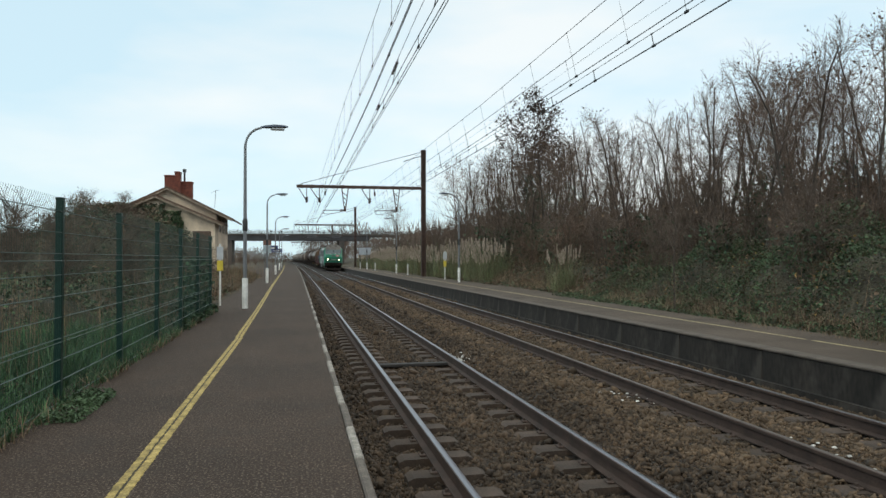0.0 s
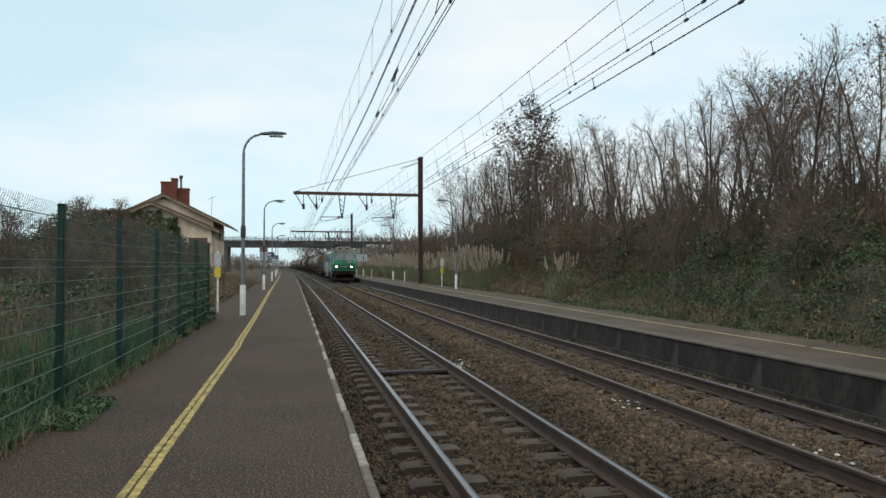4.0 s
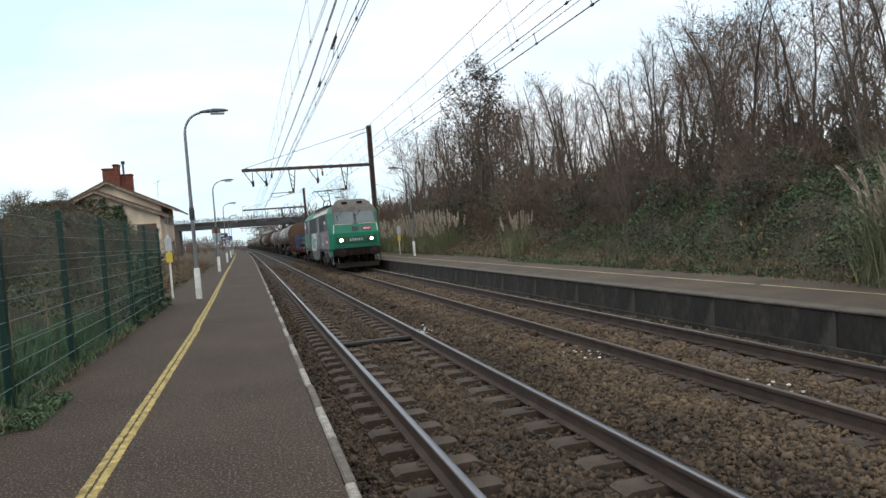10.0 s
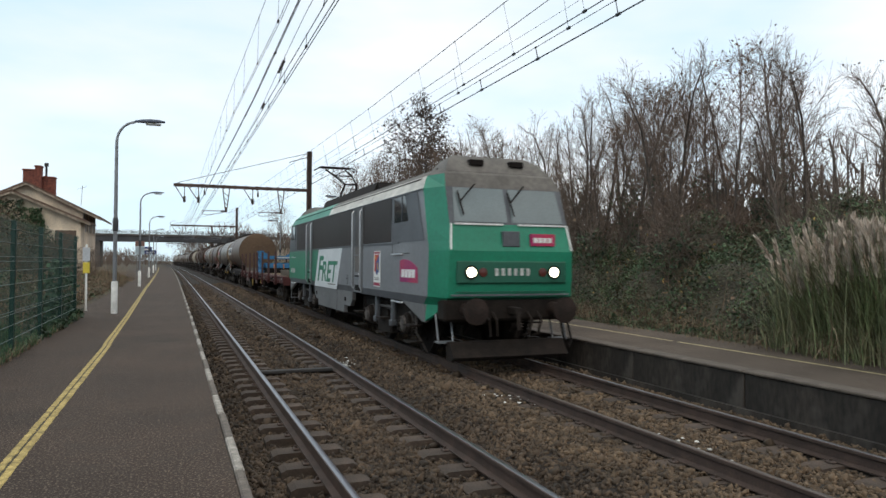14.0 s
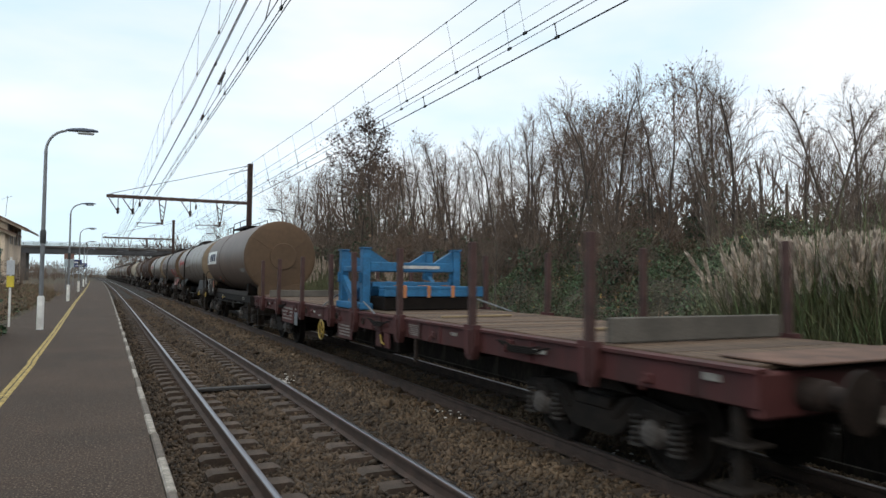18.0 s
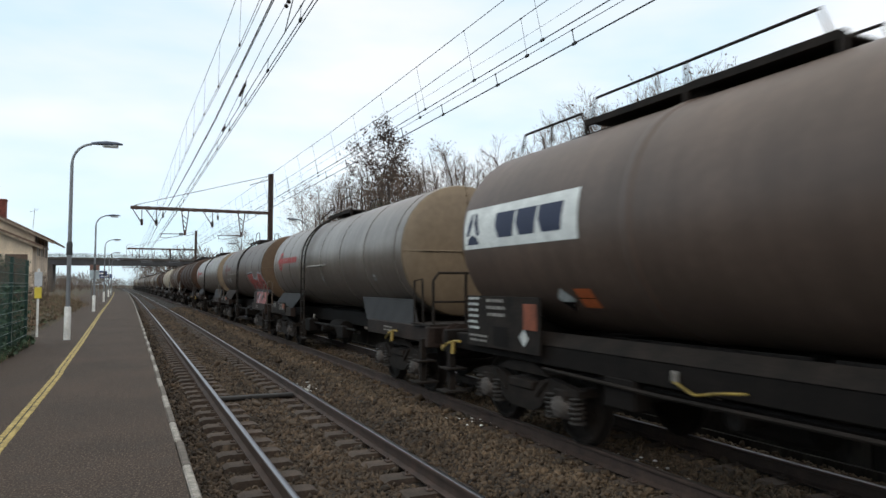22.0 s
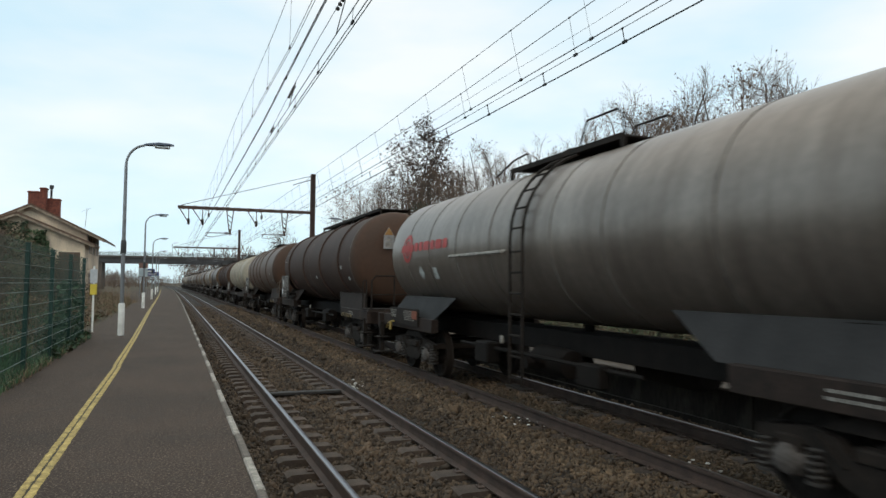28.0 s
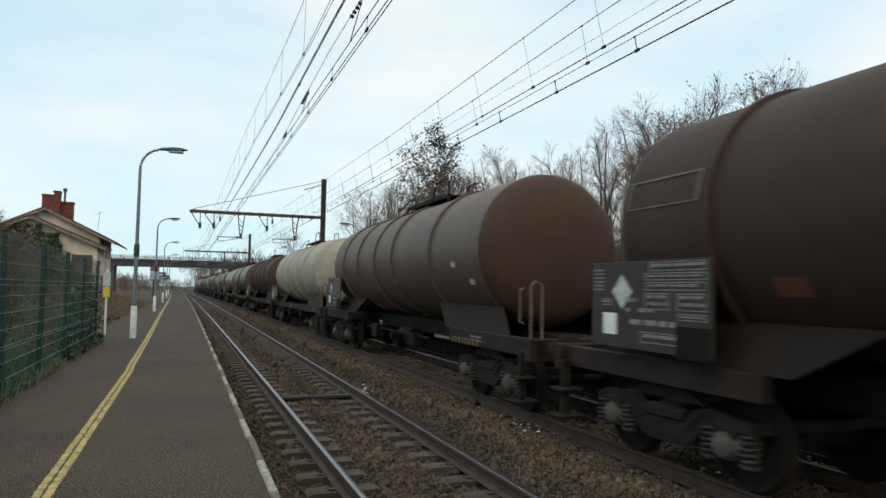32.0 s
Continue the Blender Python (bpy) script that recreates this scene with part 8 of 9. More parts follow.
        for k in range(7):
            part("black_stripe", G().prism([(2.07 + 0.16 * k, 0.93), (2.14 + 0.16 * k, 0.93), (2.19 + 0.16 * k, 1.03), (2.12 + 0.16 * k, 1.03)], -1.224, -1.221, "x"), SOOT_D, vb)
    # the rest of the train
    rest = [(127.3, 14.6, T_CREAM, T_CREAM, "cream ribbed tank wagon streaked with dirt", [4.0, 6.2, 8.4, 10.6]), (142.5, 15.2, T_DARK, T_DARKFACE, "dark brown ribbed tank wagon", [3.8, 6.0, 8.0, 10.2, 12.0])]
    cols = [(T_GREYBROWN, T_RUSTFACE, "grey-brown tank wagon dulled by dust"), (T_SILVER, T_TAN, "grimy silver tank wagon in the long train"), (T_BROWN, T_RUSTFACE, "dusty brown tank wagon in the long train"), (T_GREYBROWN, T_TAN, "grey-brown tank wagon dulled by dust")]
    u = 158.3
    for k in range(11):
        c = cols[k % 4] if k != 8 else (T_CREAM, T_CREAM, "pale cream tank wagon in the long train")
        rest.append((u, 14.6, c[0], c[1], c[2], [5.0, 8.0, 11.0] if k % 2 else []))
        u += 15.3
    for u0, ln, a, b, lab, ribs in rest:
        build_tank(u0, ln, 1.2, ln - 1.2, 1.3, 2.57, a, b, lab, ribs=ribs, walkway=(5.2, 8.6, "frame"), rail_front="grips", ladder=None if ribs else 7.0, board=(ln - 2.8, ln - 0.6, 1.2, 1.95, "big") if ribs else (ln - 2.8, ln - 0.9, 1.0, 1.36, "small"), keyed=u0 < 150)


build_train()


# ---- plants ----
BARK = mat("grey_brown_bark", (0.078, 0.061, 0.052), 0.9, var=0.35, scale=3, fine=25, bump=0.3)
TWIG = mat("brown_twig", (0.14, 0.102, 0.08), 0.9, var=0.3, scale=0.4, fine=5, bump=0)
TWIG_RED = mat("red_brown_twig", (0.155, 0.1, 0.072), 0.9, var=0.3, scale=0.5, fine=6, bump=0)
LEAF = mat("dark_bramble_leaf", (0.0732, 0.1027, 0.0546), 0.72, var=0.4, scale=0.7, fine=5, bump=0, island=0.55, tint=(0.092, 0.08, 0.046), spec=0.3)
LEAF_IVY = mat("ivy_leaf", (0.0405, 0.0720, 0.0378), 0.65, var=0.35, scale=0.9, fine=5, bump=0, island=0.55, spec=0.3)
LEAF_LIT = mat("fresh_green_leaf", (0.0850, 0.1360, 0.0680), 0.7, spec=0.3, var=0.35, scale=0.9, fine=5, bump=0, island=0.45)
LEAF_DEAD = mat("dead_brown_leaf", (0.1452, 0.0968, 0.0620), 0.85, var=0.4, scale=1.2, fine=5, bump=0, island=0.5)
LEAF_GOLD = mat("yellow_autumn_leaf", (0.26, 0.17, 0.05), 0.8, var=0.4, scale=2, bump=0, island=0.4)
STRAW = mat("dry_straw_grass", (0.2090, 0.1485, 0.0935), 0.85, var=0.4, scale=1.0, fine=6, bump=0, island=0.4)
GRASS = mat("green_grass", (0.05, 0.115, 0.042), 0.7, var=0.4, scale=0.9, fine=6, bump=0, island=0.45)
PAMPAS = mat("pampas_blade", (0.1232, 0.1740, 0.0728), 0.65, var=0.4, scale=1.3, fine=6, bump=0, island=0.5, tint=(0.17, 0.155, 0.09))
PLUME = mat("pampas_plume", (0.5300, 0.4400, 0.3700), 0.9, var=0.3, scale=1.5, fine=8, bump=0, island=0.3)
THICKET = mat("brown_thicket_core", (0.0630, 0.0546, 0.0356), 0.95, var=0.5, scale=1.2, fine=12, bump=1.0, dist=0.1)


def tubes(segs, k=3):
    """Tapered segments (p, q, r0, r1) as one array of thin prisms."""
    s = np.asarray(segs, float)
    p, q, r0, r1 = s[:, 0:3], s[:, 3:6], s[:, 6], s[:, 7]
    d = q - p
    d /= np.linalg.norm(d, axis=1)[:, None] + 1e-9
    ref = np.where(abs(d[:, 2:3]) < 0.9, np.array([[0, 0, 1.0]]), np.array([[1.0, 0, 0]]))
    a = np.cross(d, ref)
    a /= np.linalg.norm(a, axis=1)[:, None]
    b = np.cross(a, d)
    v = []
    for end, r in ((p, r0), (q, r1)):
        for j in range(k):
            t = 2 * math.pi * j / k
            v.append(end + r[:, None] * (math.cos(t) * a + math.sin(t) * b))
    v = np.stack(v, 1).reshape(-1, 3)
    o = 2 * k * np.arange(len(s))[:, None]
    f = np.concatenate([o + np.array([[j, (j + 1) % k, k + (j + 1) % k, k + j]]) for j in range(k)], 0)
    return v, f


def leaves(p, size, rng, flat=0.35, long=1.5):
    """Pointed, slightly folded leaves at the points p."""
    n = len(p)
    nrm = rng.normal(size=(n, 3))
    nrm[:, 2] = abs(nrm[:, 2]) + flat
    nrm /= np.linalg.norm(nrm, axis=1)[:, None]
    a = np.cross(nrm, rng.normal(size=(n, 3)))
    a /= np.linalg.norm(a, axis=1)[:, None]
    b = np.cross(nrm, a)
    s = (size * rng.lognormal(0, 0.3, n))[:, None]
    v = np.stack([p - a * s * long * 0.5, p + b * s * 0.5 + nrm * s * 0.15, p + a * s * long * 0.5 - nrm * s * 0.1, p - b * s * 0.5 + nrm * s * 0.15], 1).reshape(-1, 3)
    return v, np.arange(4 * n).reshape(-1, 4)


def blades(p, h, lean, width, rng, seg=4, droop=0.8):
    """Arching grass blades rooted at the points p."""
    n = len(p)
    az = rng.uniform(0, 2 * math.pi, n)
    out = np.stack([np.cos(az), np.sin(az), np.zeros(n)], 1)
    side = np.stack([-np.sin(az), np.cos(az), np.zeros(n)], 1)
    hh = h * rng.lognormal(0, 0.28, n)
    ln = lean * rng.uniform(0.2, 1.3, n)
    w = width * rng.uniform(0.6, 1.3, n)
    rows = []
    for i in range(seg + 1):
        t = i / seg
        c = p + out * (ln * hh * t ** 1.6)[:, None] + np.array([0, 0, 1.0]) * (hh * (t - droop * np.minimum(1, ln) * 0.45 * t ** 3))[:, None]
        ww = (w * (1 - t) ** 0.6 * 0.5 + 0.0008)[:, None]
        rows += [c - side * ww, c + side * ww]
    v = np.stack(rows, 1).reshape(-1, 3)
    o = (2 * (seg + 1)) * np.arange(n)[:, None]
    f = np.concatenate([o + np.array([[2 * i, 2 * i + 1, 2 * i + 3, 2 * i + 2]]) for i in range(seg)], 0)
    return v, f


def grow(rng, h, r, spread, up, l1, l2, l3, start=0.25, wig=0.06):
    """A bare tree: trunk segments, and limb and twig segments."""
    trunk, limbs, twigs = [], [], []

    def run(p, d, length, rad, n, out, lift):
        pts = [p]
        for i in range(n):
            d = d + rng.normal(0, wig + 0.02, 3) + np.array([0, 0, lift])
            d = d / np.linalg.norm(d)
            q = p + d * length / n
            out.append((*p, *q, max(rad * (1 - i / n * 0.75), 0.0048), max(rad * (1 - (i + 1) / n * 0.75), 0.004)))
            p = q
            pts.append(p)
        return pts, d

    tp, _ = run(np.zeros(3), np.array([rng.normal(0, 0.06), rng.normal(0, 0.06), 1.0]), h, r, 9, trunk, 0.03)

    def at(pts, t):
        i = min(int(t * (len(pts) - 1)), len(pts) - 2)
        f = t * (len(pts) - 1) - i
        return pts[i] * (1 - f) + pts[i + 1] * f, pts[i + 1] - pts[i]

    def child(dirn, ang):
        dirn = dirn / np.linalg.norm(dirn)
        x = rng.normal(size=3)
        x -= dirn * x.dot(dirn)
        x /= np.linalg.norm(x)
        return dirn * math.cos(ang) + x * math.sin(ang)

    for i in range(l1):
        t = start + (1 - start) * (i + rng.random()) / l1
        p, d = at(tp, min(t, 0.98))
        ln = h * spread * (0.3 + 0.75 * max(0.0, 1 - abs(t - 0.5) / 0.55)) * rng.uniform(0.7, 1.2)
        p1, d1 = run(p, child(d, rng.uniform(0.4, 0.85)), ln, r * 0.36 * (1.15 - t) + 0.006, 5, limbs, up)
        for _ in range(l2):
            t2 = rng.uniform(0.2, 1.0)
            p, d = at(p1, min(t2, 0.98))
            p2, d2 = run(p, child(d, rng.uniform(0.35, 0.9)), ln * 0.5 * rng.uniform(0.5, 1.1), 0.0095, 3, limbs, up * 0.5)
            for _ in range(l3):
                p, d = at(p2, rng.uniform(0.25, 0.98))
                run(p, child(d, rng.uniform(0.3, 0.9)), ln * 0.22 * rng.uniform(0.5, 1.2) + 0.25, 0.0058, 2, twigs, up * 0.4)
    return trunk, limbs, twigs


def ribbons(segs, rng):
    """The finest twigs, as narrow slivers."""
    s = np.asarray(segs, float)
    p, q = s[:, 0:3], s[:, 3:6]
    a = np.cross(q - p, rng.normal(size=p.shape))
    a /= np.linalg.norm(a, axis=1)[:, None] + 1e-9
    v = np.stack([p - a * s[:, 6:7], p + a * s[:, 6:7], q + a * s[:, 7:8], q - a * s[:, 7:8]], 1).reshape(-1, 3)
    return v, np.arange(len(v)).reshape(-1, 4)


def make_tree(seed, h, r, spread, up, l1, l2, l3, start, dead=0, ivy=0, twig=None, stems=1, leaf=0.06, leaf_m=None):
    rng = np.random.default_rng(seed)
    trunk, limbs, twigs = [], [], []
    for k in range(stems):
        a, b, c = grow(rng, h * (1 if k == 0 else rng.uniform(0.6, 0.95)), r * (1 if k == 0 else 0.7), spread, up, l1, l2, l3, start)
        off = np.array([rng.normal(0, 0.25), rng.normal(0, 0.25), 0]) if k else np.zeros(3)
        lean = rng.normal(0, 0.13, 2) if k else np.zeros(2)
        for src, dst in ((a, trunk), (b, limbs), (c, twigs)):
            for s in src:
                p, q = np.array(s[0:3]) + off, np.array(s[3:6]) + off
                p[:2] += lean * p[2]
                q[:2] += lean * q[2]
                dst.append((*p, *q, s[6], s[7]))
    out = {}
    per = len(trunk) // stems
    for k in range(stems):
        tm = raw("stem" if stems > 1 else "trunk", *tubes(trunk[k * per:(k + 1) * per], 6 if stems == 1 else 4), BARK)
        tm.shade_smooth()
        out["stem|%d" % k if stems > 1 else "trunk"] = tm
    v1, f1 = tubes(limbs, 3)
    v2, f2 = ribbons(twigs, rng)
    out["crown"] = raw("crown", np.concatenate([v1, v2]), np.concatenate([f1, f2 + len(v1)]), twig or TWIG)
    ends = np.array([s[3:6] for s in twigs])
    if dead:
        p = ends[rng.integers(0, len(ends), dead)] + rng.normal(0, 0.06, (dead, 3))
        out["dead_leaves"] = raw("dead_leaves", *leaves(p, leaf, rng, 0.0), leaf_m or LEAF_DEAD)
    if ivy:
        t = np.array(trunk)
        i = rng.integers(0, len(t), ivy)
        f = rng.random((ivy, 1))
        p = t[i, 0:3] * (1 - f) + t[i, 3:6] * f
        p = p[p[:, 2] < h * 0.62]
        ang = rng.uniform(0, 2 * math.pi, len(p))
        rad = r + 0.12 + abs(rng.normal(0, 0.28, len(p)))
        p[:, 0] += rad * np.cos(ang)
        p[:, 1] += rad * np.sin(ang)
        out["ivy"] = raw("ivy", *leaves(p, 0.075, rng, 0.1), LEAF_IVY)
    return out


def plant_tree(kit, x, y, z, s, rz, label, group="bare trees of the wood", name="tree", category="tree"):
    t = thing(name, label, category, group, m=pose(x, y, z, random.uniform(-2, 2), random.uniform(-2, 2), rz) @ Matrix.Scale(s, 4))
    for k, me in kit.items():
        part(k.split("|")[0], me, None, t)
    return t


def build_wood():
    kits = [make_tree(1, 8.2, 0.1, 0.29, 0.08, 22, 5, 5, 0.2), make_tree(2, 8.6, 0.105, 0.27, 0.1, 22, 5, 5, 0.24, dead=120), make_tree(3, 7.8, 0.08, 0.3, 0.07, 22, 5, 5, 0.16, dead=260, twig=TWIG_RED),
            make_tree(4, 8.4, 0.085, 0.24, 0.11, 13, 5, 4, 0.2, stems=3), make_tree(5, 8.6, 0.11, 0.3, 0.07, 24, 5, 5, 0.22, ivy=900), make_tree(6, 7.8, 0.07, 0.38, 0.05, 26, 6, 5, 0.12, dead=480, twig=TWIG_RED)]
    thin = [make_tree(61, 8.2, 0.1, 0.29, 0.08, 20, 5, 3, 0.2), make_tree(62, 8.6, 0.105, 0.27, 0.1, 20, 5, 3, 0.24, dead=120), make_tree(63, 7.8, 0.08, 0.3, 0.07, 20, 5, 3, 0.16, dead=260, twig=TWIG_RED),
            make_tree(64, 8.4, 0.085, 0.24, 0.11, 12, 4, 3, 0.2, stems=3), make_tree(65, 8.6, 0.11, 0.3, 0.07, 20, 5, 3, 0.22, ivy=900), make_tree(66, 7.8, 0.07, 0.38, 0.05, 20, 5, 3, 0.12, dead=480, twig=TWIG_RED)]
    labels = ["tall bare tree with fine grey twigs", "bare tree keeping a few brown leaves", "slender bare tree with reddish twigs", "several bare stems growing together", "bare tree with an ivy-covered trunk", "bushy bare tree with clinging dead leaves"]
    rng = random.Random(5)
    # along the bank: y, x, height of the crown
    rows = []
    y = 5.0
    while y < 72:
        x = 15.2 + rng.uniform(-1.6, 1.6) + 0.045 * max(0, y - 10)
        top = (4.3 if y < 12.5 else 5.9 if y < 18 else 6.9) + (0.6 if 18 < y < 34 else 1.35 if y > 34 else 0.0) + (0.07 * (y - 30) if y > 30 else 0)
        rows.append((x, y, top + rng.uniform(-1.0, 0.4)))
        rows.append((x + rng.uniform(2.0, 4.5), y + rng.uniform(-1, 1), top + rng.uniform(-0.6, 0.9)))
        if rng.random() < 0.75:
            rows.append((x + rng.uniform(5.5, 11), y + rng.uniform(-1, 1), top + rng.uniform(-0.2, 1.2)))
        y += rng.uniform(0.95, 1.75) * (1 + 0.012 * y)
    rows += [(15.4, 16.0, 7.8), (16.6, 17.4, 7.7), (15.0, 18.6, 7.6), (17.8, 16.4, 8.0), (17.0, 14.8, 6.9), (15.9, 19.2, 7.6), (17.4, 20.8, 7.9), (19.0, 22.4, 8.3), (20.0, 23.6, 8.4), (21.6, 25.4, 8.6)]
    for x, y, h in rows:
        k = rng.choice((0, 0, 1, 1, 2, 3, 3, 5, 4) if y < 40 else (0, 1, 3, 4, 4, 5, 2))
        plant_tree((kits if y < 36 else thin)[k], x, y, ground_z(x, y) - 0.1, (h - 0.8) / 8.2, rng.uniform(0, 360), labels[k])
    # the large crown by the mast, and open trees at both ends
    big = make_tree(11, 13.2, 0.2, 0.34, 0.04, 30, 9, 6, 0.3, dead=5200, ivy=6500, leaf=0.1, leaf_m=mat("dark_withered_leaf", (0.07, 0.05, 0.042), 0.85, var=0.3, bump=0, island=0.4))
    plant_tree(big, 18.2, 53.0, 0.6, 0.94, 40, "tall ivy-clad tree with a broad bare crown")
    plant_tree(big, 20.5, 56.0, 0.6, 0.78, 190, "tall ivy-clad tree with a broad bare crown")
    column = make_tree(13, 8.0, 0.2, 0.24, 0.1, 14, 5, 4, 0.4, ivy=6500)
    for x, y, sc in ((16.4, 50.5, 0.95), (17.6, 58.5, 0.85), (15.6, 44.0, 0.7), (15.4, 12.6, 0.55), (16.8, 15.6, 0.62), (17.6, 11.0, 0.58)):
        plant_tree(column, x, y, 0.4, sc, 30 * y, "bare tree wrapped in a dark column of ivy")
    wide = make_tree(12, 9.0, 0.17, 0.5, 0.02, 28, 8, 6, 0.12)
    plant_tree(wide, 17.5, 70, 0.5, 0.95, 10, "spreading bare tree with pale twigs")
    plant_tree(wide, 19.5, 76, 0.5, 0.9, 130, "spreading bare tree with pale twigs")
    plant_tree(wide, 16.5, 112, 0.4, 0.95, 70, "round-crowned bare tree behind the platform")
    plant_tree(wide, 17.2, 6.2, 0.9, 0.5, 200, "open spreading tree with dark branches")
    plant_tree(wide, 19.4, 3.2, 0.9, 0.62, 330, "open spreading tree with dark branches")
    plant_tree(wide, 22.0, 8.0, 1.0, 0.66, 95, "open spreading tree with dark branches")
    plant_tree(wide, -27, 40, 0.1, 0.72, 60, "bare tree beyond the fence")
    sapling = make_tree(71, 3.4, 0.022, 0.2, 0.14, 9, 2, 2, 0.45)
    plant_tree(sapling, 10.1, 17.2, 0.0, 1.0, 20, "thin bare sapling grown through the platform", "saplings", "sapling", "sapling")
    # brushwood in front of and between the stems
    brush = [make_tree(21, 3.0, 0.03, 0.5, 0.1, 9, 4, 4, 0.08, stems=5, twig=TWIG), make_tree(22, 2.6, 0.03, 0.55, 0.08, 9, 4, 4, 0.05, stems=5, dead=300, twig=TWIG_RED), make_tree(23, 3.4, 0.03, 0.42, 0.14, 8, 4, 4, 0.1, stems=5, dead=120, ivy=500)]
    bl = ["brown leafless brushwood thicket", "reddish brushwood with clinging dead leaves", "brushwood overgrown with ivy and brambles"]
    y = 6.0
    while y < 74:
        for dx in (0.0, 2.6, 5.5):
            x = 13.2 + dx + rng.uniform(-0.9, 0.9) + 0.03 * max(0, y - 25)
            k = rng.randrange(3)
            s = rng.uniform(0.75, 1.15) * (0.85 if y < 22 else 1.05 if y < 40 else 1.35)
            plant_tree(brush[k], x, y + rng.uniform(-0.8, 0.8), ground_z(x, y), s, rng.uniform(0, 360), bl[k], "brushwood on the bank", "shrub", "shrub")
        y += rng.uniform(1.3, 2.1) * (1 + 0.01 * y)
    # far woods, one mass on each side of the line
    rng2 = np.random.default_rng(8)
    for kind_, cnt, lab in ((0, 150, "hazy brown distant wood beside the line"), (1, 130, "low distant trees beyond the bridge"), (2, 120, "wooded rise behind the road bridge"), (3, 260, "brown undergrowth deeper in the wood"), (4, 90, "hazy low trees along the far horizon"), (5, 110, "bare crowns deeper in the wood")):
        segs = []
        for _ in range(cnt):
            if kind_ == 0:
                y0 = rng2.uniform(80, 165)
                x0, h = rng2.uniform(17, 45), rng2.uniform(4, 7)
            elif kind_ == 1:
                y0 = rng2.uniform(185, 330)
                x0, h = -rng2.uniform(6, 75), rng2.uniform(4, 6.5)
            elif kind_ == 4:
                y0 = rng2.uniform(430, 520)
                x0, h = rng2.uniform(-60, 40), rng2.uniform(5, 8)
            elif kind_ == 5:
                y0 = rng2.uniform(-4, 62)
                x0, h = rng2.uniform(27, 50), rng2.uniform(5.0, 7.2)
            elif kind_ == 3:
                y0 = rng2.uniform(-8, 84)
                x0, h = rng2.uniform(22, 50), rng2.uniform(3.6, 5.4)
            else:
                y0 = rng2.uniform(230, 420)
                x0, h = rng2.uniform(10, 90), rng2.uniform(10, 16)
            x0 += bend(y0)
            z0 = ground_z(x0, y0) - 0.2
            base = np.array([x0, y0, z0])
            segs.append((*base, *(base + [0, 0, h * 0.7]), 0.16, 0.08))
            for _ in range(52):
                a = base + np.array([rng2.normal(0, h * 0.2), rng2.normal(0, h * 0.2), h * rng2.uniform(0.02, 0.8)])
                d = np.array([rng2.normal(0, 0.4), rng2.normal(0, 0.4), rng2.uniform(0.4, 1.1)]) * h * 0.2
                segs.append((*a, *(a + d), (0.05 + 0.006 * h) * (0.45 if kind_ == 5 else 1), 0.02 if kind_ != 5 else 0.01))
        ob = new("far_wood", raw("far_wood", *tubes(segs, 3), TWIG))
        tagged(ob, lab, "wood", kind="stuff")


def mound(name, x0, x1, y0, y1, height, n_leaf, size, mats, seed, label, core=True, cell=0.35):
    """A bramble bank: a rough dark core with leaves over it. height(x, y) gives its top above the ground."""
    rng = np.random.default_rng(seed)
    H = lambda x, y: max(0.02, height(x, y) * (0.75 + 0.5 * noise.noise((x * 0.55, y * 0.55, seed))) + 0.22 * noise.noise((x * 1.6, y * 1.6, seed + 3)))
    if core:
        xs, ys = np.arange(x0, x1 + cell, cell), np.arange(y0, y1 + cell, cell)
        # one closed brown sheet a little below the leaf tops
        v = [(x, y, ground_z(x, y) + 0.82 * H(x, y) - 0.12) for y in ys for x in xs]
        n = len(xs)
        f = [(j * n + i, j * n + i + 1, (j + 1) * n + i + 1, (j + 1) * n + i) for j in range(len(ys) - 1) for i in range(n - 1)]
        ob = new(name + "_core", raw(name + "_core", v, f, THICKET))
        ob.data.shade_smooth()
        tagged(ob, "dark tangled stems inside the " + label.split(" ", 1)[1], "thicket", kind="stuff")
    share = np.array([w for _, w in mats], float)
    share /= share.sum()
    for (m, _), w in zip(mats, share):
        k = int(n_leaf * w)
        p = np.stack([rng.uniform(x0, x1, k), rng.uniform(y0, y1, k), np.zeros(k)], 1)
        clump = np.array([noise.noise((a * 0.8, b * 0.8, seed + 11 + 5 * len(m.name) % 7)) for a, b, _ in p])
        p = p[clump + rng.normal(0, 0.2, k) > -0.14]
        p[:, 2] = [ground_z(a, b) + H(a, b) * (1 - 0.3 * abs(g)) + 0.06 for (a, b, _), g in zip(p, rng.normal(0, 0.5, len(p)))]
        ob = new(name, raw(name, *leaves(p, size, rng), m))
        tagged(ob, label, "brambles", kind="stuff")


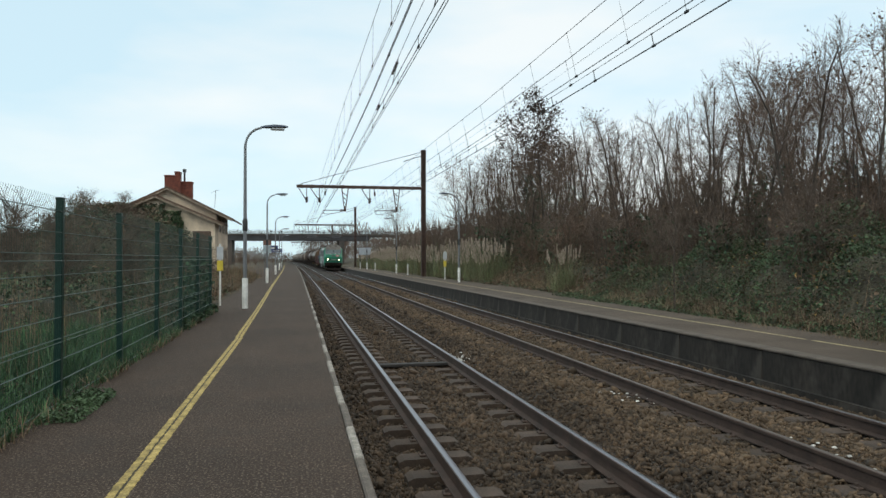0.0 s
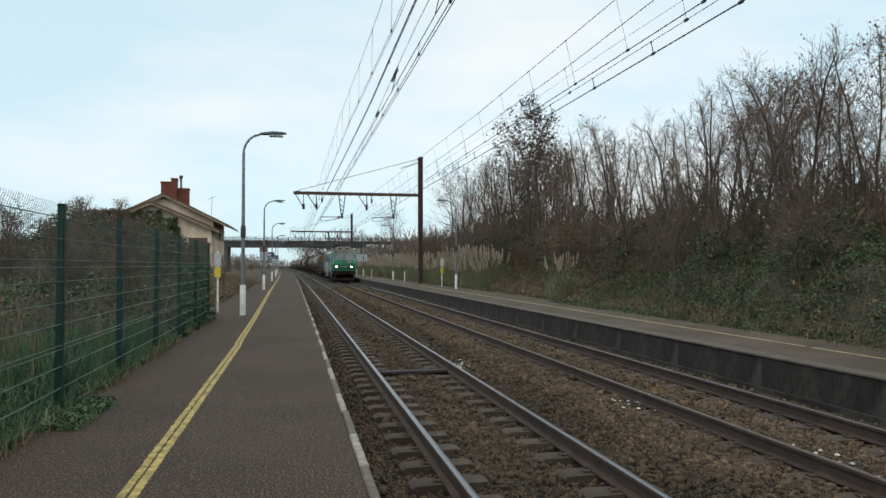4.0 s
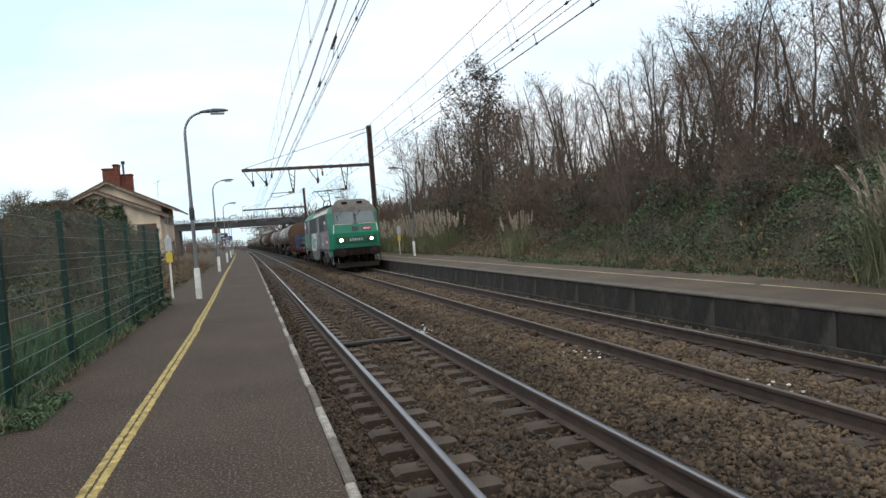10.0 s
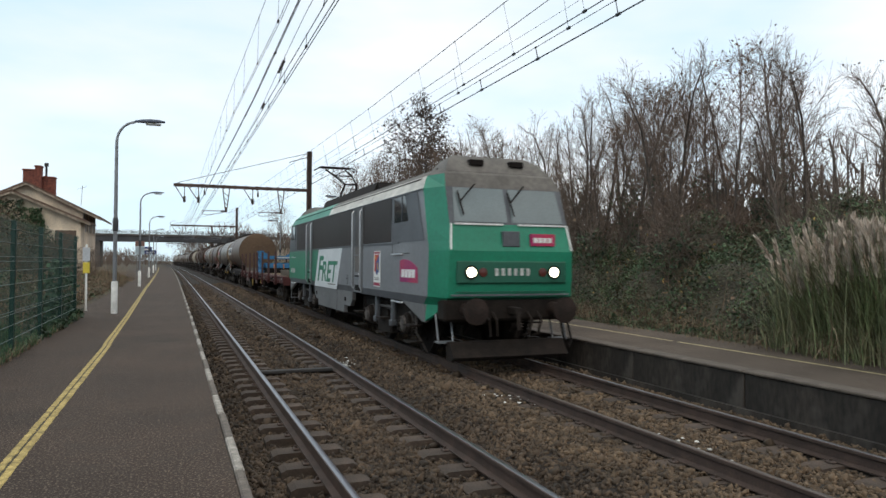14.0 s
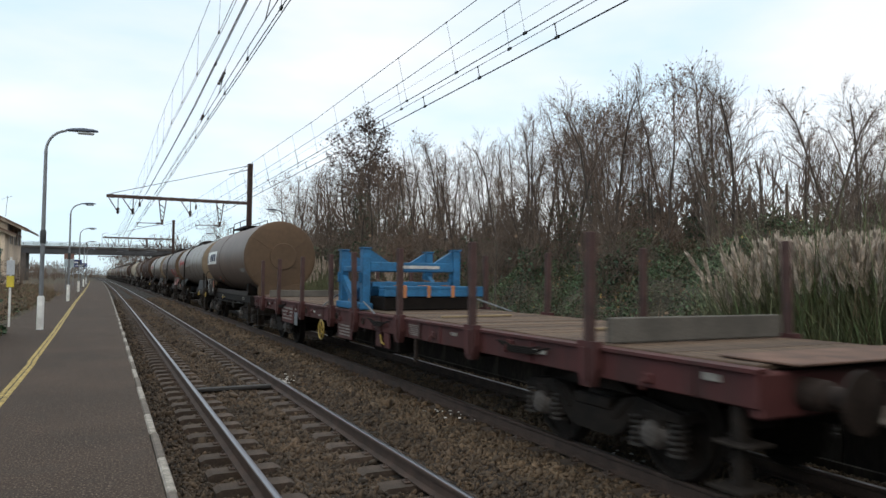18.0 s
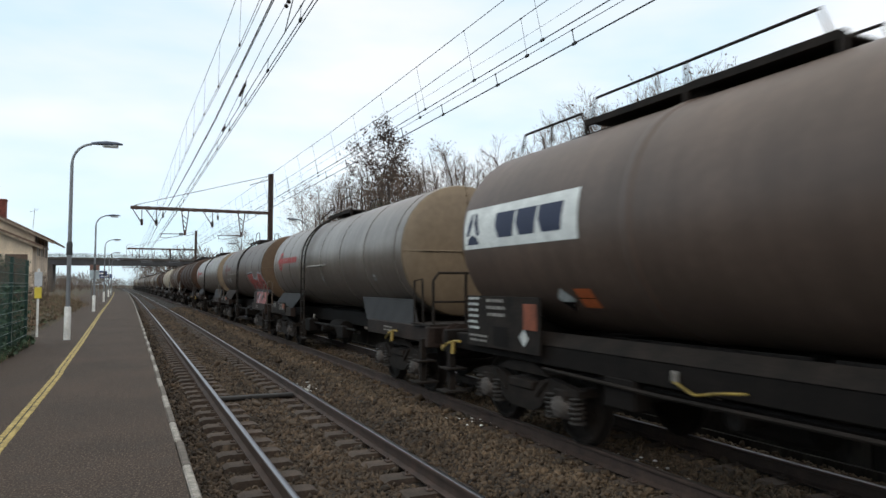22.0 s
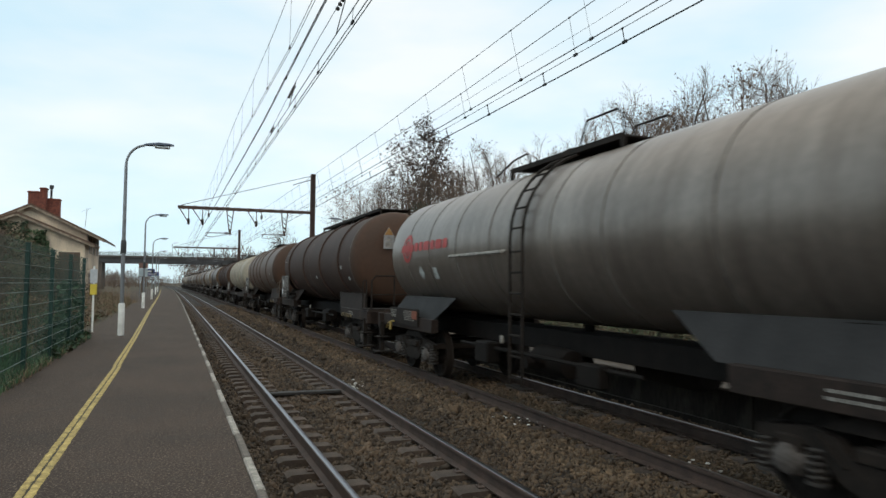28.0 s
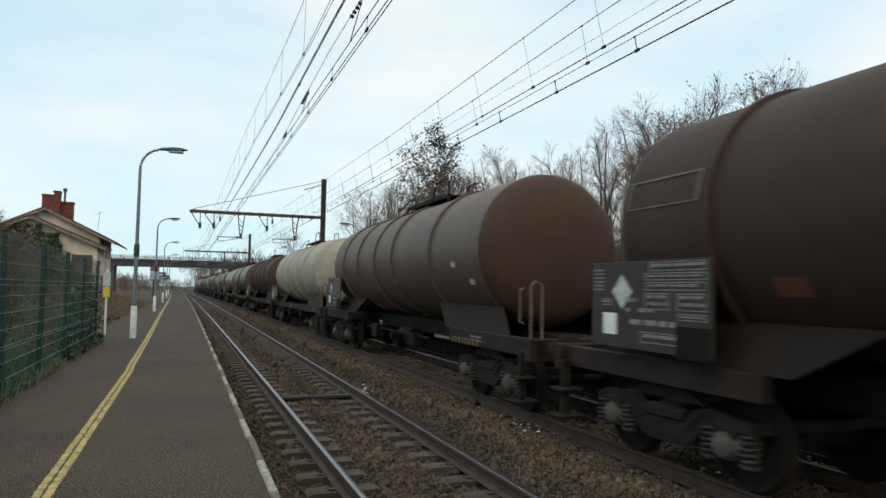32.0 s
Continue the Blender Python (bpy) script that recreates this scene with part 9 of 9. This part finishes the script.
def make_pampas(seed, n_blade, n_plume):
    rng = np.random.default_rng(seed)
    p = np.concatenate([rng.normal(0, 0.34, (n_blade, 2)), np.zeros((n_blade, 1))], 1)
    kit = {"blades": raw("blades", *blades(p, 1.6, 0.62, 0.012, rng, 4, 1.1), PAMPAS)}
    k = n_blade // 4
    p = np.concatenate([rng.normal(0, 0.34, (k, 2)), np.zeros((k, 1))], 1)
    kit["dry_blades"] = raw("dry_blades", *blades(p, 0.8, 1.3, 0.014, rng, 5, 1.6), STRAW)
    segs, pv, pf, o = [], [], [], 0
    for _ in range(n_plume):
        b = np.array([rng.normal(0, 0.27), rng.normal(0, 0.27), 0.3])
        ln = np.array([rng.normal(0, 0.16), rng.normal(0, 0.16), 1.0])
        h = rng.uniform(1.3, 1.78)
        top = b + ln * h
        segs.append((*b, *top, 0.007, 0.004))
        n = 52
        q = rng.random((n, 1)) ** 0.8
        ax = ln / np.linalg.norm(ln)
        pts = b + ln * (h - 0.48 * (1 - q))
        out = rng.normal(size=(n, 3))
        out -= ax * (out @ ax)[:, None]
        out /= np.linalg.norm(out, axis=1)[:, None]
        reach = (1.05 - q) * 0.5 + 0.35
        tip = pts + ax * (0.11 + 0.05 * rng.random((n, 1))) + out * 0.075 * reach + np.array([0.02, 0.01, 0])
        side = np.cross(out, ax)
        w = 0.014
        v = np.stack([pts - side * w, pts + side * w, (pts + tip) / 2 + out * 0.012 + side * w, tip, (pts + tip) / 2 + out * 0.012 - side * w], 1).reshape(-1, 3)
        f = np.stack([np.arange(0, 5 * n, 5) + k for k in (0, 1, 2, 4)], 1)
        f = np.concatenate([f, np.stack([np.arange(0, 5 * n, 5) + k for k in (4, 2, 3, 3)], 1)])
        f = f[:n]
        f[:, 2], f[:, 3] = np.arange(0, 5 * n, 5) + 3, np.arange(0, 5 * n, 5) + 4
        pv.append(v)
        pf.append(f + o)
        o += len(v)
    v, f = tubes(segs, 3)
    kit["stalks"] = raw("stalks", v, f, STRAW)
    kit["plumes"] = raw("plumes", np.concatenate(pv), np.concatenate(pf), PLUME)
    return kit


def build_banks():
    def edge(y):
        """Where the brambles begin at the back of the far platform."""
        return 9.75 + 0.062 * max(0.0, min(y, 40) - 9)
    def right(x, y):
        t = min(1.0, max(0.0, (x - edge(y) - 0.55) / 2.4))
        tall = 2.3 if y < 15 else max(1.0, 2.3 - 0.13 * (y - 15))
        lump = 0.62 + 0.75 * abs(noise.noise((x * 0.42, y * 0.42, 71))) + 0.3 * noise.noise((x * 1.1, y * 1.1, 72))
        return tall * lump * t ** 0.7 + 0.12 * min(1.0, max(0.0, (x - edge(y)) / 0.3))
    mound("bramble_bank", 9.6, 16.5, -2, 26, right, 230000, 0.038, [(LEAF, 6), (LEAF_LIT, 4.0), (LEAF_DEAD, 2.0), (LEAF_IVY, 4.4)], 3, "dense dark green bramble bank behind the platform")
    mound("bramble_bank", 10.4, 17.5, 26, 62, right, 52000, 0.065, [(LEAF, 2), (LEAF_DEAD, 5), (LEAF_IVY, 1.5)], 5, "brown and green bramble bank behind the platform")
    mound("autumn_leaves", 10.4, 13.5, 8, 20, right, 420, 0.045, [(LEAF_GOLD, 1)], 9, "scattered yellow autumn leaves on brambles", core=False)
    rng = np.random.default_rng(12)
    # dry verge along the back of the far platform
    def verge(name, n, xr, yr, h, lean, w, m, label, z=None, cut=0.0):
        p = np.stack([rng.uniform(*xr, n), rng.uniform(*yr, n), np.zeros(n)], 1)
        c = np.array([noise.noise((a * 1.1, b * 1.1, 40 + len(name))) for a, b, _ in p])
        p = p[c + rng.normal(0, 0.25, n) > cut]
        p[:, 2] = [ground_z(a, b) if z is None else z for a, b, _ in p]
        ob = new(name, raw(name, *blades(p, h, lean, w, rng, 3), m))
        tagged(ob, label, "grass", kind="stuff")
    for y0 in range(4, 50, 4):
        e = edge(y0 + 2)
        verge("dry_grass", 1900, (e - 0.3, e + 1.2), (y0, y0 + 4), 0.34, 0.8, 0.007, STRAW, "dry straw-coloured grass behind the platform", None, 0.1)
        verge("weeds", 900, (e - 0.45, e + 0.5), (y0, y0 + 4), 0.13, 0.9, 0.012, GRASS, "low green weeds behind the platform", None, 0.05)
        verge("dead_bracken", 1100, (e - 0.1, e + 1.5), (y0, y0 + 4), 0.5, 0.5, 0.007, LEAF_DEAD, "red-brown dead stalks", None, 0.1)
        verge("bramble_canes", 160, (e + 0.7, e + 3.2), (y0, y0 + 4), 1.7, 0.9, 0.009, LEAF_DEAD, "arching brown bramble canes", None, -0.1)
    verge("platform_weeds", 1500, (9.4, 10.5), (3, 14), 0.1, 0.9, 0.011, STRAW, "dry weeds creeping onto the platform edge", 0.0, 0.1)
    # beside the near platform
    def left(x, y):
        t = min(1.0, max(0.0, ((-3.9 if 5 < y < 14 else -2.95) - x) / 1.4))
        return t * (1.1 if y < 7 else 0.7 if y < 13 else 1.25 if y < 24 else 0.8)
    mound("hedge_bank", -9.5, -2.9, -3, 25, left, 80000, 0.042, [(LEAF, 4), (LEAF_IVY, 3), (LEAF_DEAD, 3), (LEAF_LIT, 1.2)], 21, "overgrown dark hedge behind the mesh fence")
    mound("hedge_bank", -8.5, -2.9, 25, 60, left, 16000, 0.08, [(LEAF_DEAD, 5), (LEAF, 2)], 23, "low brown hedge beside the platform")
    verge("lawn_grass", 24000, (-5.0, -2.5), (6.0, 15.0), 0.4, 0.5, 0.01, GRASS, "long green grass behind the mesh fence")
    verge("fence_foot_grass", 5200, (-2.52, -2.24), (3.0, 20.5), 0.17, 0.8, 0.009, GRASS, "grass and weeds along the fence foot", 0.0, -0.1)
    verge("fence_foot_straw", 2200, (-2.5, -2.2), (3.0, 20.5), 0.16, 0.9, 0.008, STRAW, "dry weeds along the fence foot", 0.0, 0.0)
    verge("hedge_stalks", 5000, (-5.5, -2.6), (3, 60), 1.15, 0.25, 0.006, STRAW, "tall dead stalks in the hedge")
    def ivy_patch(n, x0, x1, y0, y1, z0, z1, label, size=0.06, m=LEAF_IVY):
        p = np.stack([rng.uniform(x0, x1, n), rng.uniform(y0, y1, n), rng.uniform(0, 1, n) ** 1.4 * (z1 - z0) + z0], 1)
        c = np.array([noise.noise((a * 2, b * 2, c_ * 2)) for a, b, c_ in p])
        ob = new("ivy", raw("ivy", *leaves(p[c > -0.18], size, rng), m))
        tagged(ob, label, "ivy", kind="stuff")
    ivy_patch(1700, -2.7, -2.3, 16.2, 20.2, 0.0, 1.5, "ivy climbing through the mesh fence")
    ivy_patch(900, -2.5, -2.2, 14.5, 20.4, 0.0, 0.22, "ivy spilling from the fence foot")
    ivy_patch(2000, -2.33, -1.92, 6.75, 8.2, 0.004, 0.08, "ground ivy spreading onto the asphalt", 0.022, LEAF_LIT)
    ivy_patch(500, -2.36, -2.2, 3.4, 5.6, 0.004, 0.05, "ground ivy at the foot of the fence", 0.024)
    ivy_patch(1100, -2.7, -2.4, 2, 8.0, 0.0, 0.4, "ivy along the foot of the fence", 0.028)
    # overgrown mass against the station house
    def heap(x, y):
        d = ((x + 11.9) / 5.6) ** 2 + ((y - 50) / 12.5) ** 2
        return 6.0 * max(0.0, 1 - d) ** 0.5 if d < 1 else 0.0
    mound("ivy_thicket", -18.5, -6.8, 37.5, 62.5, heap, 70000, 0.07, [(LEAF, 3), (LEAF_IVY, 1.5), (LEAF_DEAD, 6)], 31, "overgrown ivy thicket against the station house", cell=0.5)
    brush = make_tree(41, 3.0, 0.03, 0.5, 0.1, 10, 5, 4, 0.08, stems=6)
    r = random.Random(6)
    for x, y, z, s in ((-12.5, 45, 3.4, 0.65), (-11.2, 48, 3.8, 0.6), (-14.4, 50, 3.4, 0.75), (-9.4, 45, 2.4, 0.6), (-16.0, 44, 1.8, 0.8), (-13.5, 42, 1.8, 0.7), (-4.6, 9, 0.3, 0.5), (-5.2, 17, 0.5, 0.6), (-4.4, 20, 0.5, 0.6), (-4.2, 30, 0.2, 0.6), (-4.4, 36, 0.1, 0.6), (-4.6, 44, 0.1, 0.6), (-7.5, 12, 0.2, 0.9), (-8.0, 22, 0.2, 0.9), (-6.2, 6, 0.2, 0.7)):
        plant_tree(brush, x, y, z, s, r.uniform(0, 360), "leafless brown shrub in the hedge", "hedge shrubs", "shrub", "shrub")
    ivy_patch(9000, -16.8, -11.2, 62.5, 63.15, 0.0, 6.2, "ivy covering the gable of the station house", 0.13)
    ivy_patch(2600, -11.4, -9.7, 62.6, 63.15, 3.2, 5.6, "bright ivy hanging from the station house roof", 0.11, LEAF_LIT)
    ivy_patch(5000, -17.4, -12.2, 62.4, 66.0, 5.2, 6.3, "brown creepers over the station house roof", 0.12, LEAF_DEAD)
    # pampas grass
    kits = [make_pampas(51, 1400, 88), make_pampas(52, 1300, 78), make_pampas(53, 330, 18)]
    spots = [(10.35, 8.9, 0.8), (10.35, 8.3, 1.0), (10.3, 7.3, 1.08), (10.3, 6.3, 1.05), (11.2, 8.3, 1.1), (11.1, 7.0, 1.12), (11.0, 5.6, 1.08), (10.35, 5.2, 1.05), (10.4, 4.2, 1.0), (11.2, 27.8, 0.95)]
    y = 40.5
    while y < 118:
        spots.append((10.9 + r.uniform(-0.2, 0.5), y, r.uniform(0.85, 1.1)))
        spots.append((12.0 + r.uniform(-0.4, 0.8), y + r.uniform(-0.5, 0.5), r.uniform(0.95, 1.25)))
        y += r.uniform(1.1, 2.2) * (1 + 0.004 * y)
    for i, (x, y, s) in enumerate(spots):
        plant_tree(kits[i % 2 if y < 20 else 2], x + bend(y), y, ground_z(x, y) - 0.05, s, r.uniform(0, 360), "tall clump of pampas grass with pale plumes", "pampas clumps", "pampas_grass", "ornamental grass")


def build_litter():
    rng = np.random.default_rng(77)
    p = np.stack([rng.uniform(-2.3, 0.38, 1100), 3 + 19 * rng.random(1100) ** 1.6, np.full(1100, 0.006)], 1)
    v, f = leaves(p, 0.009, rng, 6.0, 1.2)
    ob = new("fallen_leaves", raw("fallen_leaves", v, f, [mat("pale_dry_leaf", (0.17, 0.13, 0.09), 0.9, var=0.3, bump=0, island=0.5)]))
    tagged(ob, "small dry leaves and grit scattered on the platform", "leaf litter", kind="stuff")


build_stones()
build_wood()
build_banks()
build_litter()


def motions():
    for ob, u in CONSIST:
        lift = 1.252 if ob.name.startswith("steel_load") else 0.0
        walk(ob, [(t, Matrix.Translation((0, 0, lift)) @ train_pose(t, u)) for t in range(0, 33)])
    spin_wheels()


motions()
